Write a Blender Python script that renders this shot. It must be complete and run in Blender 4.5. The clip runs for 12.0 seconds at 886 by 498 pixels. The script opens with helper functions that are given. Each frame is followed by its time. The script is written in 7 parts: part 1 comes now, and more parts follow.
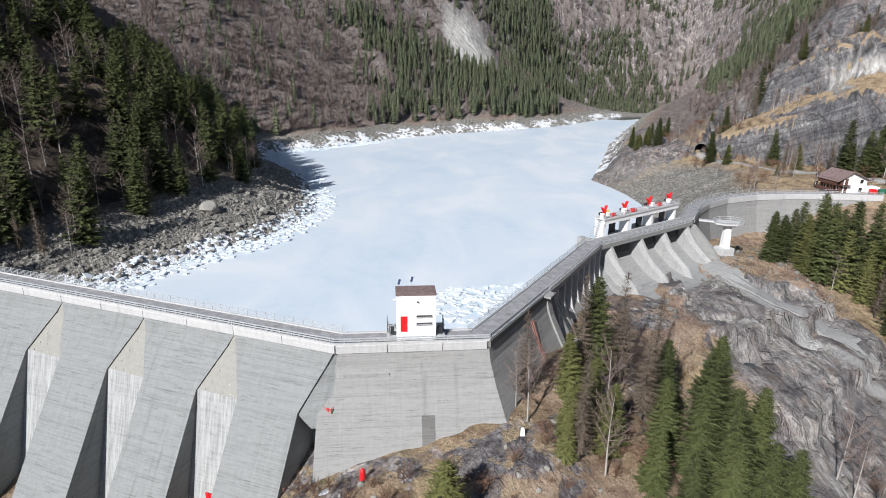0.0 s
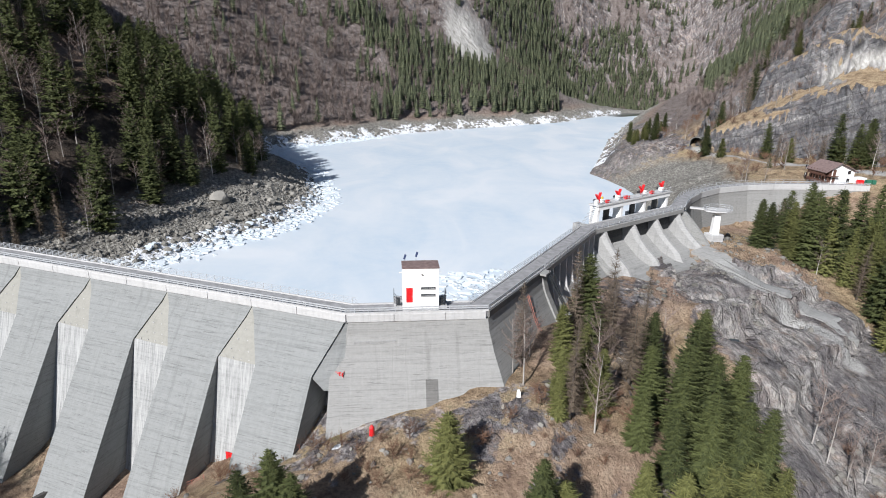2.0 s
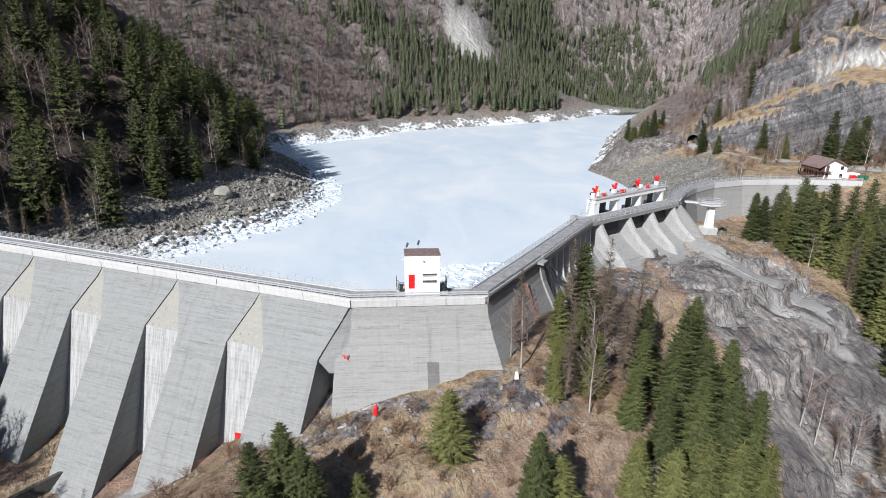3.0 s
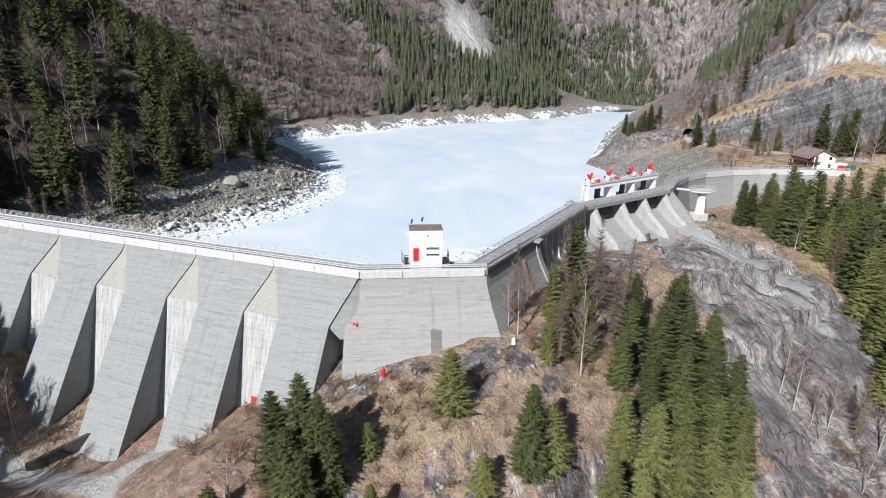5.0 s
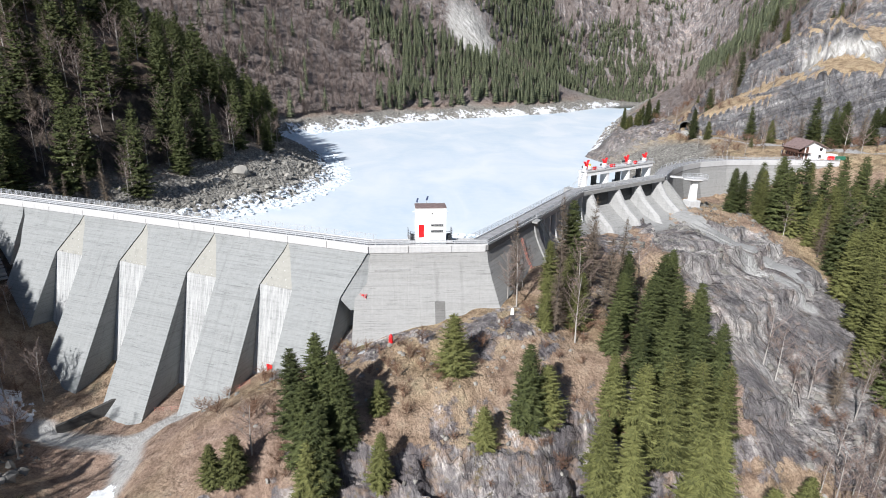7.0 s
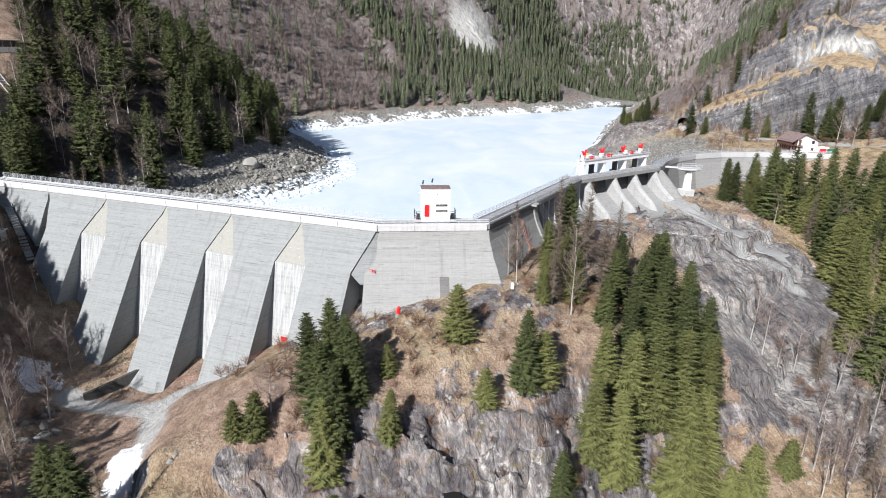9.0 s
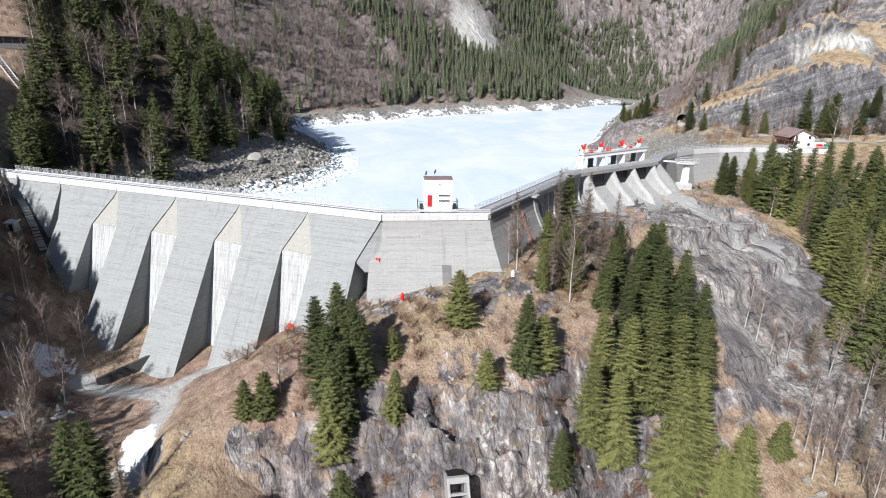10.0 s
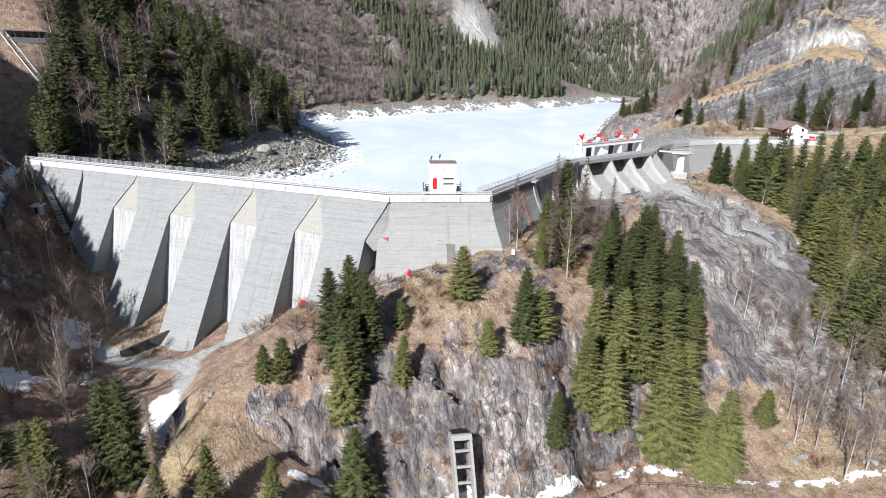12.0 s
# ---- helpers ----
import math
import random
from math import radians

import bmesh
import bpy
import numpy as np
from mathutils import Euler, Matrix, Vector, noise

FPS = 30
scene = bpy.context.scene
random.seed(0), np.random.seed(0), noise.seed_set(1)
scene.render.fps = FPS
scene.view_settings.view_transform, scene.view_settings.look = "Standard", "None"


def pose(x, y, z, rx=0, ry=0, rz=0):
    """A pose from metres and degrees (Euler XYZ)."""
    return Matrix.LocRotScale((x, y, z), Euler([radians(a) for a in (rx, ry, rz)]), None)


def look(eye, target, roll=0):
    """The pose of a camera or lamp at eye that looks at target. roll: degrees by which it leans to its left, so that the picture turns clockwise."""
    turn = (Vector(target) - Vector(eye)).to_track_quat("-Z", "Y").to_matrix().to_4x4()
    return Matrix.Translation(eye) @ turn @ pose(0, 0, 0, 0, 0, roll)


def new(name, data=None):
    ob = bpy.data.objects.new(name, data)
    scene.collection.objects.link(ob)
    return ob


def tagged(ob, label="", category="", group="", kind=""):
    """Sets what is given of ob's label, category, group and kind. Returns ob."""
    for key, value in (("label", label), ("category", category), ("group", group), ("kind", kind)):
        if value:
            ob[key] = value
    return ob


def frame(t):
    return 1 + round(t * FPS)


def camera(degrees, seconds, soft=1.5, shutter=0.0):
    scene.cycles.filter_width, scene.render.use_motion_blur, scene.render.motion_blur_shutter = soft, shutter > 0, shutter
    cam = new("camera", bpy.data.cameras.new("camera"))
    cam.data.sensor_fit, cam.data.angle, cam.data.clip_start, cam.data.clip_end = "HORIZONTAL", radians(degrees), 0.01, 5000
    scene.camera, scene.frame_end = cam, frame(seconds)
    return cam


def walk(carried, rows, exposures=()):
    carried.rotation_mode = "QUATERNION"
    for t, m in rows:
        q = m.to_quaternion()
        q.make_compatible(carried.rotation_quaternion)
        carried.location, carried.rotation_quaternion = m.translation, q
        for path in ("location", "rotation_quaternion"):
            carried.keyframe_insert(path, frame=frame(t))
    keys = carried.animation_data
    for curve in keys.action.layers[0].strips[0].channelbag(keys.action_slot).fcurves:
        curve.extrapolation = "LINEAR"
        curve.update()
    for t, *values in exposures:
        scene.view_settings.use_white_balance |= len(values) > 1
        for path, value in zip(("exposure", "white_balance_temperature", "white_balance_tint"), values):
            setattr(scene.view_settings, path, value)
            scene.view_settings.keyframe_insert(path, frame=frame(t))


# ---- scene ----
cam = camera(75.4, 12.0, 1.0)
PATH = [
    (0, (0.023, 0.478, 36.149), (-0.025, 2.383, 35.543), 0.9),
    (0.5, (-0.017, -1.24, 35.949), (-0.065, 0.664, 35.341), 0.9),
    (1, (-0.044, -3.075, 35.689), (-0.092, -1.171, 35.078), 0.9),
    (1.5, (-0.003, -4.857, 35.437), (-0.052, -2.953, 34.826), 0.9),
    (2, (0.024, -6.733, 35.131), (-0.027, -4.83, 34.519), 0.9),
    (2.5, (0.028, -8.615, 34.818), (-0.024, -6.712, 34.205), 0.9),
    (3, (-0.029, -10.512, 34.502), (-0.079, -8.609, 33.888), 0.9),
    (4.8, (0.026, -17.375, 32.894), (-0.028, -15.472, 32.281), 1.2),
    (5, (0.021, -18.064, 32.814), (-0.032, -16.162, 32.197), 0.9),
    (5.5, (-0.046, -19.853, 32.463), (-0.1, -17.951, 31.846), 1.0),
    (6, (-0.147, -21.737, 32.071), (-0.201, -19.836, 31.451), 1.0),
    (6.5, (-0.2, -23.564, 31.659), (-0.254, -21.663, 31.038), 1.0),
    (7, (-0.244, -25.476, 31.265), (-0.299, -23.576, 30.641), 1.0),
    (8.8, (-0.378, -32.266, 29.346), (-0.44, -30.364, 28.731), 1.2),
    (9, (-0.378, -32.955, 29.253), (-0.44, -31.055, 28.633), 1.0),
    (9.5, (-0.445, -34.743, 28.844), (-0.509, -32.843, 28.222), 1.0),
    (10, (-0.525, -36.632, 28.347), (-0.59, -34.732, 27.724), 1.0),
    (10.5, (-0.587, -38.436, 27.868), (-0.654, -36.537, 27.246), 0.9),
    (11, (-0.632, -40.346, 27.41), (-0.7, -38.446, 26.787), 1.0),
    (11.5, (-0.642, -42.165, 26.984), (-0.712, -40.265, 26.361), 0.9),
    (12, (-0.716, -44.129, 26.617), (-0.787, -42.231, 25.992), 1.0),
]
EXPOSURE = 0.38
walk(cam, [(t, look(eye, target, roll)) for t, eye, target, roll in PATH],
     [(0.0, EXPOSURE), (5.0, EXPOSURE + 0.17), (12.0, EXPOSURE + 0.42)])

# ---- light: clear spring sky, sun behind the viewer and to his left ----
SUN_TO = Vector((-0.41, -0.71, 0.575)).normalized()          # towards the sun
world = bpy.data.worlds.new("clear_sky")
scene.world = world
world.use_nodes = True
wn = world.node_tree.nodes
sky = wn.new("ShaderNodeTexSky")
sky.sky_type = "NISHITA"
sky.sun_disc = False
sky.sun_elevation = math.asin(SUN_TO.z)
sky.sun_rotation = math.atan2(SUN_TO.x, SUN_TO.y)
sky.altitude = 1200
sky.air_density, sky.dust_density = 1.0, 0.6
wn["Background"].inputs["Strength"].default_value = 0.064
world.node_tree.links.new(sky.outputs[0], wn["Background"].inputs["Color"])
sun_data = bpy.data.lights.new("sun", "SUN")
sun_data.energy, sun_data.angle, sun_data.color = 5.0, radians(0.53), (1.0, 0.985, 0.985)
sun = new("sun", sun_data)
sun.matrix_world = look(SUN_TO * 900, (0, 0, 0))


# ---- materials ----
def material(name, rough=0.85, metal=0.0, spec=0.3):
    m = bpy.data.materials.new(name)
    m.use_nodes = True
    b = m.node_tree.nodes["Principled BSDF"]
    b.inputs["Roughness"].default_value = rough
    b.inputs["Metallic"].default_value = metal
    b.inputs["Specular IOR Level"].default_value = spec
    return m, m.node_tree, b


def node(nt, kind, **inputs):
    n = nt.nodes.new(kind)
    for k, v in inputs.items():
        n.inputs[k.replace("_", " ")].default_value = v
    return n


def coords(nt, scale=(1, 1, 1), turn=(0, 0, 0)):
    """World-sized coordinates; every mesh of the setting is modelled in place."""
    g = nt.nodes.new("ShaderNodeNewGeometry")
    mp = nt.nodes.new("ShaderNodeMapping")
    mp.inputs["Scale"].default_value = scale
    mp.inputs["Rotation"].default_value = turn
    nt.links.new(g.outputs["Position"], mp.inputs["Vector"])
    return mp.outputs[0]


def along(nt, direction, long, wide):
    """World coordinates stretched along a direction: pieces long by wide metres."""
    g = nt.nodes.new("ShaderNodeNewGeometry")
    mp = nt.nodes.new("ShaderNodeMapping")
    mp.vector_type = "TEXTURE"
    mp.inputs["Rotation"].default_value = Vector(direction).to_track_quat("X", "Z").to_euler()
    mp.inputs["Scale"].default_value = (long, wide, wide)
    nt.links.new(g.outputs["Position"], mp.inputs["Vector"])
    return mp.outputs[0]


def fbm(nt, vec, scale, detail=4.0, rough=0.6, dist=0.0):
    n = node(nt, "ShaderNodeTexNoise", Scale=scale, Detail=detail, Roughness=rough, Distortion=dist)
    nt.links.new(vec, n.inputs["Vector"])
    return n.outputs["Fac"]


def ramp(nt, fac, stops):
    r = nt.nodes.new("ShaderNodeValToRGB")
    el = r.color_ramp.elements
    while len(el) < len(stops):
        el.new(0.5)
    for e, (p, c) in zip(el, stops):
        e.position = p
        e.color = (*c, 1) if len(c) == 3 else c
    nt.links.new(fac, r.inputs[0])
    return r.outputs[0]


def grey(nt, fac, lo, hi, a=0.0, b=1.0):
    n = node(nt, "ShaderNodeMapRange")
    n.inputs[1].default_value, n.inputs[2].default_value = lo, hi
    n.inputs[3].default_value, n.inputs[4].default_value = a, b
    nt.links.new(fac, n.inputs[0])
    return n.outputs[0]


def mix(nt, fac, a, b, mode="MIX"):
    n = nt.nodes.new("ShaderNodeMix")
    n.data_type, n.blend_type = "RGBA", mode
    for sock, v in ((n.inputs[0], fac), (n.inputs[6], a), (n.inputs[7], b)):
        if hasattr(v, "is_linked"):
            nt.links.new(v, sock)
        elif isinstance(v, tuple):
            sock.default_value = (*v, 1)
        else:
            sock.default_value = v
    return n.outputs[2]


def maths(nt, op, a, b=0.0):
    n = nt.nodes.new("ShaderNodeMath")
    n.operation = op
    for sock, v in ((n.inputs[0], a), (n.inputs[1], b)):
        if hasattr(v, "is_linked"):
            nt.links.new(v, sock)
        else:
            sock.default_value = v
    return n.outputs[0]


def bump(nt, bsdf, height, strength=0.4, distance=0.05):
    n = node(nt, "ShaderNodeBump", Strength=strength, Distance=distance)
    nt.links.new(height, n.inputs["Height"])
    nt.links.new(n.outputs[0], bsdf.inputs["Normal"])


def attr(nt, name):
    n = nt.nodes.new("ShaderNodeAttribute")
    n.attribute_name = name
    s = nt.nodes.new("ShaderNodeSeparateColor")
    nt.links.new(n.outputs["Color"], s.inputs[0])
    return s.outputs


def mat_concrete(name, low, high, streak=(0.55, 0.53, 0.5), streak_amount=0.35, lifts=0.5, edge=(0.52, 0.7), fine_runs=0.0, fall=(0.0, 0.0, -1.0)):
    """Weathered concrete: board marks and lift lines, mottling and run-down stains."""
    m, nt, b = material(name, 0.9, spec=0.2)
    p = coords(nt)
    big = fbm(nt, p, 0.07, 4)
    fine = fbm(nt, p, 1.7, 6, 0.7)
    col = ramp(nt, big, [(0.32, low), (0.68, high)])
    # the boards of the shuttering, each course a little different, some stained dark
    boards = fbm(nt, coords(nt, (0.05, 0.05, 4.2)), 1.0, 3, 0.75)
    col = mix(nt, grey(nt, boards, 0.36, 0.64, 0.0, 0.35 * lifts + 0.1), tuple(min(1, c * 1.1) for c in high), col)
    col = mix(nt, grey(nt, boards, 0.50, 0.66, 0.0, lifts * 0.55), col, tuple(c * 0.66 for c in low))
    seams = fbm(nt, coords(nt, (0.30, 0.30, 6.5)), 1.0, 5, 0.78)
    col = mix(nt, grey(nt, seams, 0.56, 0.64, 0.0, lifts), col, tuple(c * 0.42 for c in low))
    col = mix(nt, grey(nt, fine, 0.34, 0.7, 0.0, 0.3), col, tuple(c * 0.74 for c in low))
    # lime and dirt that ran down the face
    runs = fbm(nt, along(nt, fall, 14.0 - 8.0 * fine_runs, 0.65 - 0.25 * fine_runs), 1.0, 8, 0.72)
    col = mix(nt, grey(nt, runs, *edge, 0.0, streak_amount), col, streak)
    dark = fbm(nt, along(nt, fall, 22.0, 1.1), 1.0, 5, 0.65)
    col = mix(nt, grey(nt, dark, 0.56, 0.75, 0.0, 0.35), col, tuple(c * 0.5 for c in low))
    nt.links.new(col, b.inputs["Base Color"])
    h = maths(nt, "ADD", maths(nt, "MULTIPLY", boards, 0.8 * lifts), maths(nt, "MULTIPLY", fine, 0.5))
    h = maths(nt, "SUBTRACT", h, maths(nt, "MULTIPLY", grey(nt, seams, 0.56, 0.64), 0.5 * lifts))
    bump(nt, b, h, 0.55, 0.09)
    return m


def mat_plain(name, colour, rough=0.6, metal=0.0, vary=0.15, scale=3.0):
    """Painted or bare metal, timber and the like, with grime and slight wear."""
    m, nt, b = material(name, rough, metal)
    p = coords(nt)
    n = fbm(nt, p, scale, 5, 0.65)
    col = mix(nt, grey(nt, n, 0.35, 0.7), tuple(min(1, c * (1 + vary)) for c in colour), tuple(c * (1 - vary * 1.6) for c in colour))
    nt.links.new(col, b.inputs["Base Color"])
    nt.links.new(grey(nt, n, 0.3, 0.7, rough - 0.08, min(1, rough + 0.1)), b.inputs["Roughness"])
    bump(nt, b, n, 0.15, 0.02)
    return m


CONCRETE = mat_concrete("dam_concrete", (0.225, 0.225, 0.218), (0.285, 0.285, 0.277), (0.40, 0.396, 0.385), 0.25, fall=(0.07, -0.55, -1.0))
CONCRETE_PALE = mat_concrete("coping_concrete", (0.39, 0.39, 0.388), (0.48, 0.48, 0.478), (0.28, 0.28, 0.278), 0.35, 0.2)
CONCRETE_BUTTRESS = mat_concrete("buttress_concrete", (0.188, 0.197, 0.195), (0.24, 0.249, 0.247), (0.36, 0.36, 0.35), 0.2, 0.55, fall=(-0.19, -0.60, -1.0))
CONCRETE_MID = mat_concrete("pier_concrete", (0.255, 0.255, 0.25), (0.325, 0.325, 0.32), (0.19, 0.19, 0.187), 0.45, 0.35)
CONCRETE_PANEL = mat_concrete("panel_concrete", (0.235, 0.232, 0.21), (0.28, 0.276, 0.25), (0.27, 0.266, 0.245), 0.15, 0.1)
CONCRETE_LIME = mat_concrete("lime_streaked_concrete", (0.20, 0.206, 0.204), (0.28, 0.286, 0.284), (0.50, 0.505, 0.50), 0.8, 0.5, (0.40, 0.66), 1.0, fall=(-0.081, -0.258, -1.0))
CONCRETE_DARK = mat_concrete("dark_grey_concrete", (0.115, 0.113, 0.108), (0.165, 0.162, 0.156), (0.22, 0.215, 0.205), 0.3, 0.5)
ASPHALT = mat_plain("crest_asphalt", (0.27, 0.27, 0.275), 0.9, 0, 0.2, 0.8)
WHITE = mat_plain("white_render", (0.84, 0.84, 0.83), 0.75, 0, 0.03, 0.7)
RED = mat_plain("red_paint", (0.62, 0.016, 0.02), 0.45, 0, 0.12, 2.0)
FADED_RED = mat_plain("faded_red_paint", (0.42, 0.17, 0.13), 0.6, 0, 0.2)
STEEL = mat_plain("galvanised_steel", (0.46, 0.48, 0.50), 0.55, 0.2, 0.2, 4.0)
STEEL_DARK = mat_plain("dark_steel", (0.05, 0.055, 0.06), 0.6, 0.4, 0.2, 3.0)
ROOF_BROWN = mat_plain("brown_roof_sheet", (0.20, 0.145, 0.135), 0.6, 0.0, 0.2, 1.2)
TIMBER = mat_plain("dark_timber", (0.115, 0.06, 0.045), 0.7, 0.0, 0.3, 3.0)
PANE = mat_plain("dark_window_glass", (0.02, 0.022, 0.026), 0.12, 0.0, 0.1, 2.0)
BLUE = mat_plain("blue_panel", (0.05, 0.07, 0.14), 0.3, 0.0, 0.1, 2.0)
YELLOW = mat_plain("yellow_paint", (0.6, 0.42, 0.04), 0.5, 0.0, 0.1, 2.0)
# almost black concrete of the guide wall and the abutment wall
CONCRETE_BLACK = mat_concrete("near_black_concrete", (0.035, 0.034, 0.033), (0.06, 0.058, 0.055), (0.09, 0.088, 0.085), 0.3, 0.5)
GREEN = mat_plain("green_plastic", (0.03, 0.14, 0.09), 0.5, 0.0, 0.1, 2.0)
# near-black in place of the unlit depth inside openings
BLACK = mat_plain("black_void", (0.012, 0.012, 0.012), 1.0, 0.0, 0.1, 1.0)
RUST = mat_plain("rusty_water", (0.055, 0.04, 0.024), 0.5, 0.0, 0.3, 0.8)


def mat_ground():
    """Hillside: dry grass and litter, rock where it is steep, shingle on the banks, old snow; the masks come with the mesh."""
    m, nt, b = material("hillside", 0.95, spec=0.15)
    p = coords(nt)
    zone = attr(nt, "zone")          # rock, shingle, snow
    zone2 = attr(nt, "zone_b")       # leaf litter, path, pale slab
    n_big = fbm(nt, p, 0.045, 4)
    n_mid = fbm(nt, p, 0.35, 5, 0.65)
    n_fine = fbm(nt, p, 2.6, 5, 0.7)
    grass = ramp(nt, n_mid, [(0.28, (0.15, 0.11, 0.07)), (0.43, (0.31, 0.228, 0.14)), (0.57, (0.47, 0.365, 0.23)), (0.72, (0.27, 0.24, 0.125))])
    grass = mix(nt, grey(nt, n_fine, 0.40, 0.68, 0.0, 0.6), grass, (0.06, 0.045, 0.028))
    litter = ramp(nt, n_mid, [(0.3, (0.17, 0.115, 0.088)), (0.5, (0.32, 0.228, 0.175)), (0.72, (0.46, 0.355, 0.28))])
    litter = mix(nt, grey(nt, n_fine, 0.44, 0.7, 0.0, 0.6), litter, (0.07, 0.045, 0.035))
    col = mix(nt, zone2[0], grass, litter)
    floor_kind = attr(nt, "zone_d")   # floor of the bare woods, needle litter with painted shade
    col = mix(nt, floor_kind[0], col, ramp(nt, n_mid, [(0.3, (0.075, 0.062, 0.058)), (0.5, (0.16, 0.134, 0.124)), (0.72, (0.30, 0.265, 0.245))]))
    # needle litter, its colour darkened to stand for the left slope's shade
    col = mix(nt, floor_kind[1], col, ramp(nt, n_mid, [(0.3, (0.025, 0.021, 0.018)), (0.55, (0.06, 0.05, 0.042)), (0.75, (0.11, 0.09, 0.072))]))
    # rock: seams that follow the dip, joints at two sizes, dark water runs and lichen
    wob = node(nt, "ShaderNodeTexNoise", Scale=0.12, Detail=6.0, Roughness=0.6)
    nt.links.new(p, wob.inputs["Vector"])
    warp = nt.nodes.new("ShaderNodeVectorMath")
    warp.operation = "MULTIPLY_ADD"
    warp.inputs[1].default_value = (2.2, 2.2, 2.2)
    nt.links.new(wob.outputs["Color"], warp.inputs[0])
    nt.links.new(coords(nt, (1, 1, 0.4), (0.5, 0.35, 0.3)), warp.inputs[2])
    joints_out = []
    for sc in (0.3, 0.8):
        cr = node(nt, "ShaderNodeTexVoronoi", Scale=sc)
        cr.feature = "DISTANCE_TO_EDGE"
        nt.links.new(warp.outputs[0], cr.inputs["Vector"])
        joints_out.append(cr.outputs["Distance"])
    seams_face = fbm(nt, along(nt, (0.2, -0.4, -0.9), 5.5, 1.5), 1.0, 9, 0.70, 0.6)
    seams_slab = fbm(nt, along(nt, (0.42, -0.72, -0.5), 9.0, 2.0), 1.0, 10, 0.68, 0.5)
    pick = nt.nodes.new("ShaderNodeMix")
    nt.links.new(zone2[2], pick.inputs[0])
    nt.links.new(seams_face, pick.inputs[2])
    nt.links.new(seams_slab, pick.inputs[3])
    zone3 = attr(nt, "zone_c")       # the big cliff with its slanting strata
    seams_cliff = fbm(nt, along(nt, (0.25, -0.25, -0.93), 14.0, 2.6), 1.0, 9, 0.72, 0.5)
    pick2 = nt.nodes.new("ShaderNodeMix")
    nt.links.new(zone3[0], pick2.inputs[0])
    nt.links.new(pick.outputs[0], pick2.inputs[2])
    nt.links.new(seams_cliff, pick2.inputs[3])
    seams = pick2.outputs[0]
    runs = fbm(nt, along(nt, (0.3, -0.55, -0.78), 22.0, 1.8), 1.0, 5, 0.7)
    rock = ramp(nt, seams, [(0.34, (0.055, 0.052, 0.055)), (0.44, (0.13, 0.123, 0.125)), (0.52, (0.215, 0.205, 0.205)), (0.60, (0.36, 0.348, 0.34)), (0.70, (0.52, 0.505, 0.49))])
    rock = mix(nt, grey(nt, n_big, 0.42, 0.62, 0.0, 0.45), rock, (0.19, 0.15, 0.14))
    rock = mix(nt, zone2[2], rock, mix(nt, grey(nt, seams, 0.32, 0.66), (0.15, 0.145, 0.14), (0.40, 0.39, 0.375)))
    rock = mix(nt, grey(nt, runs, 0.55, 0.68, 0.0, 0.6), rock, (0.07, 0.067, 0.07))
    rock = mix(nt, grey(nt, joints_out[1], 0.0, 0.018, 0.22, 0.0), rock, (0.05, 0.047, 0.045))
    # long open cracks between the sheets, and broad rusty or mauve weathering
    cleave = node(nt, "ShaderNodeTexVoronoi", Scale=1.0)
    cleave.feature = "DISTANCE_TO_EDGE"
    shift = nt.nodes.new("ShaderNodeVectorMath")
    shift.operation = "MULTIPLY_ADD"
    shift.inputs[1].default_value = (0.45, 0.45, 0.45)
    nt.links.new(wob.outputs["Color"], shift.inputs[0])
    nt.links.new(along(nt, (0.3, -0.75, -0.55), 20.0, 6.0), shift.inputs[2])
    nt.links.new(shift.outputs[0], cleave.inputs["Vector"])
    crack = maths(nt, "MULTIPLY", grey(nt, cleave.outputs["Distance"], 0.002, 0.02, 1.0, 0.0), maths(nt, "MULTIPLY", grey(nt, n_big, 0.47, 0.6), zone2[2]))
    rock = mix(nt, maths(nt, "MULTIPLY", crack, 0.6), rock, (0.035, 0.033, 0.033))
    weather = fbm(nt, p, 0.16, 5, 0.62)
    rock = mix(nt, grey(nt, weather, 0.52, 0.66, 0.0, 0.5), rock, (0.24, 0.19, 0.17))
    # dark wet faces and pale lichened ones, streaked down the fall line
    wet = fbm(nt, along(nt, (0.25, -0.4, -0.88), 26.0, 7.0), 1.0, 7, 0.66, 0.4)
    rock = mix(nt, grey(nt, wet, 0.47, 0.54, 0.0, 0.7), rock, (0.085, 0.08, 0.086))
    lichen = fbm(nt, p, 0.9, 8, 0.8)
    pale_spot = maths(nt, "MULTIPLY", grey(nt, lichen, 0.52, 0.58, 0.0, 0.8), grey(nt, wet, 0.38, 0.5, 1.0, 0.15))
    rock = mix(nt, pale_spot, rock, (0.44, 0.425, 0.41))
    # the big cliff: dark slate in slanting beds, streaked by water, pale where sheets have come away
    beds = fbm(nt, along(nt, (0.62, -0.67, 0.40), 22.0, 2.2), 1.0, 9, 0.70, 0.4)
    streaks = fbm(nt, along(nt, (0.1, -0.1, -1.0), 24.0, 1.5), 1.0, 6, 0.68)
    slate = ramp(nt, beds, [(0.32, (0.035, 0.036, 0.04)), (0.46, (0.10, 0.102, 0.108)), (0.56, (0.175, 0.176, 0.18)), (0.68, (0.36, 0.355, 0.345))])
    slate = mix(nt, grey(nt, streaks, 0.44, 0.62, 0.0, 0.75), slate, (0.062, 0.064, 0.072))
    slate = mix(nt, grey(nt, streaks, 0.40, 0.30, 0.0, 0.5), slate, (0.24, 0.24, 0.235))
    sheet = node(nt, "ShaderNodeTexVoronoi", Scale=1.0)
    sheet.feature = "DISTANCE_TO_EDGE"
    nt.links.new(along(nt, (0.62, -0.67, 0.40), 26.0, 5.0), sheet.inputs["Vector"])
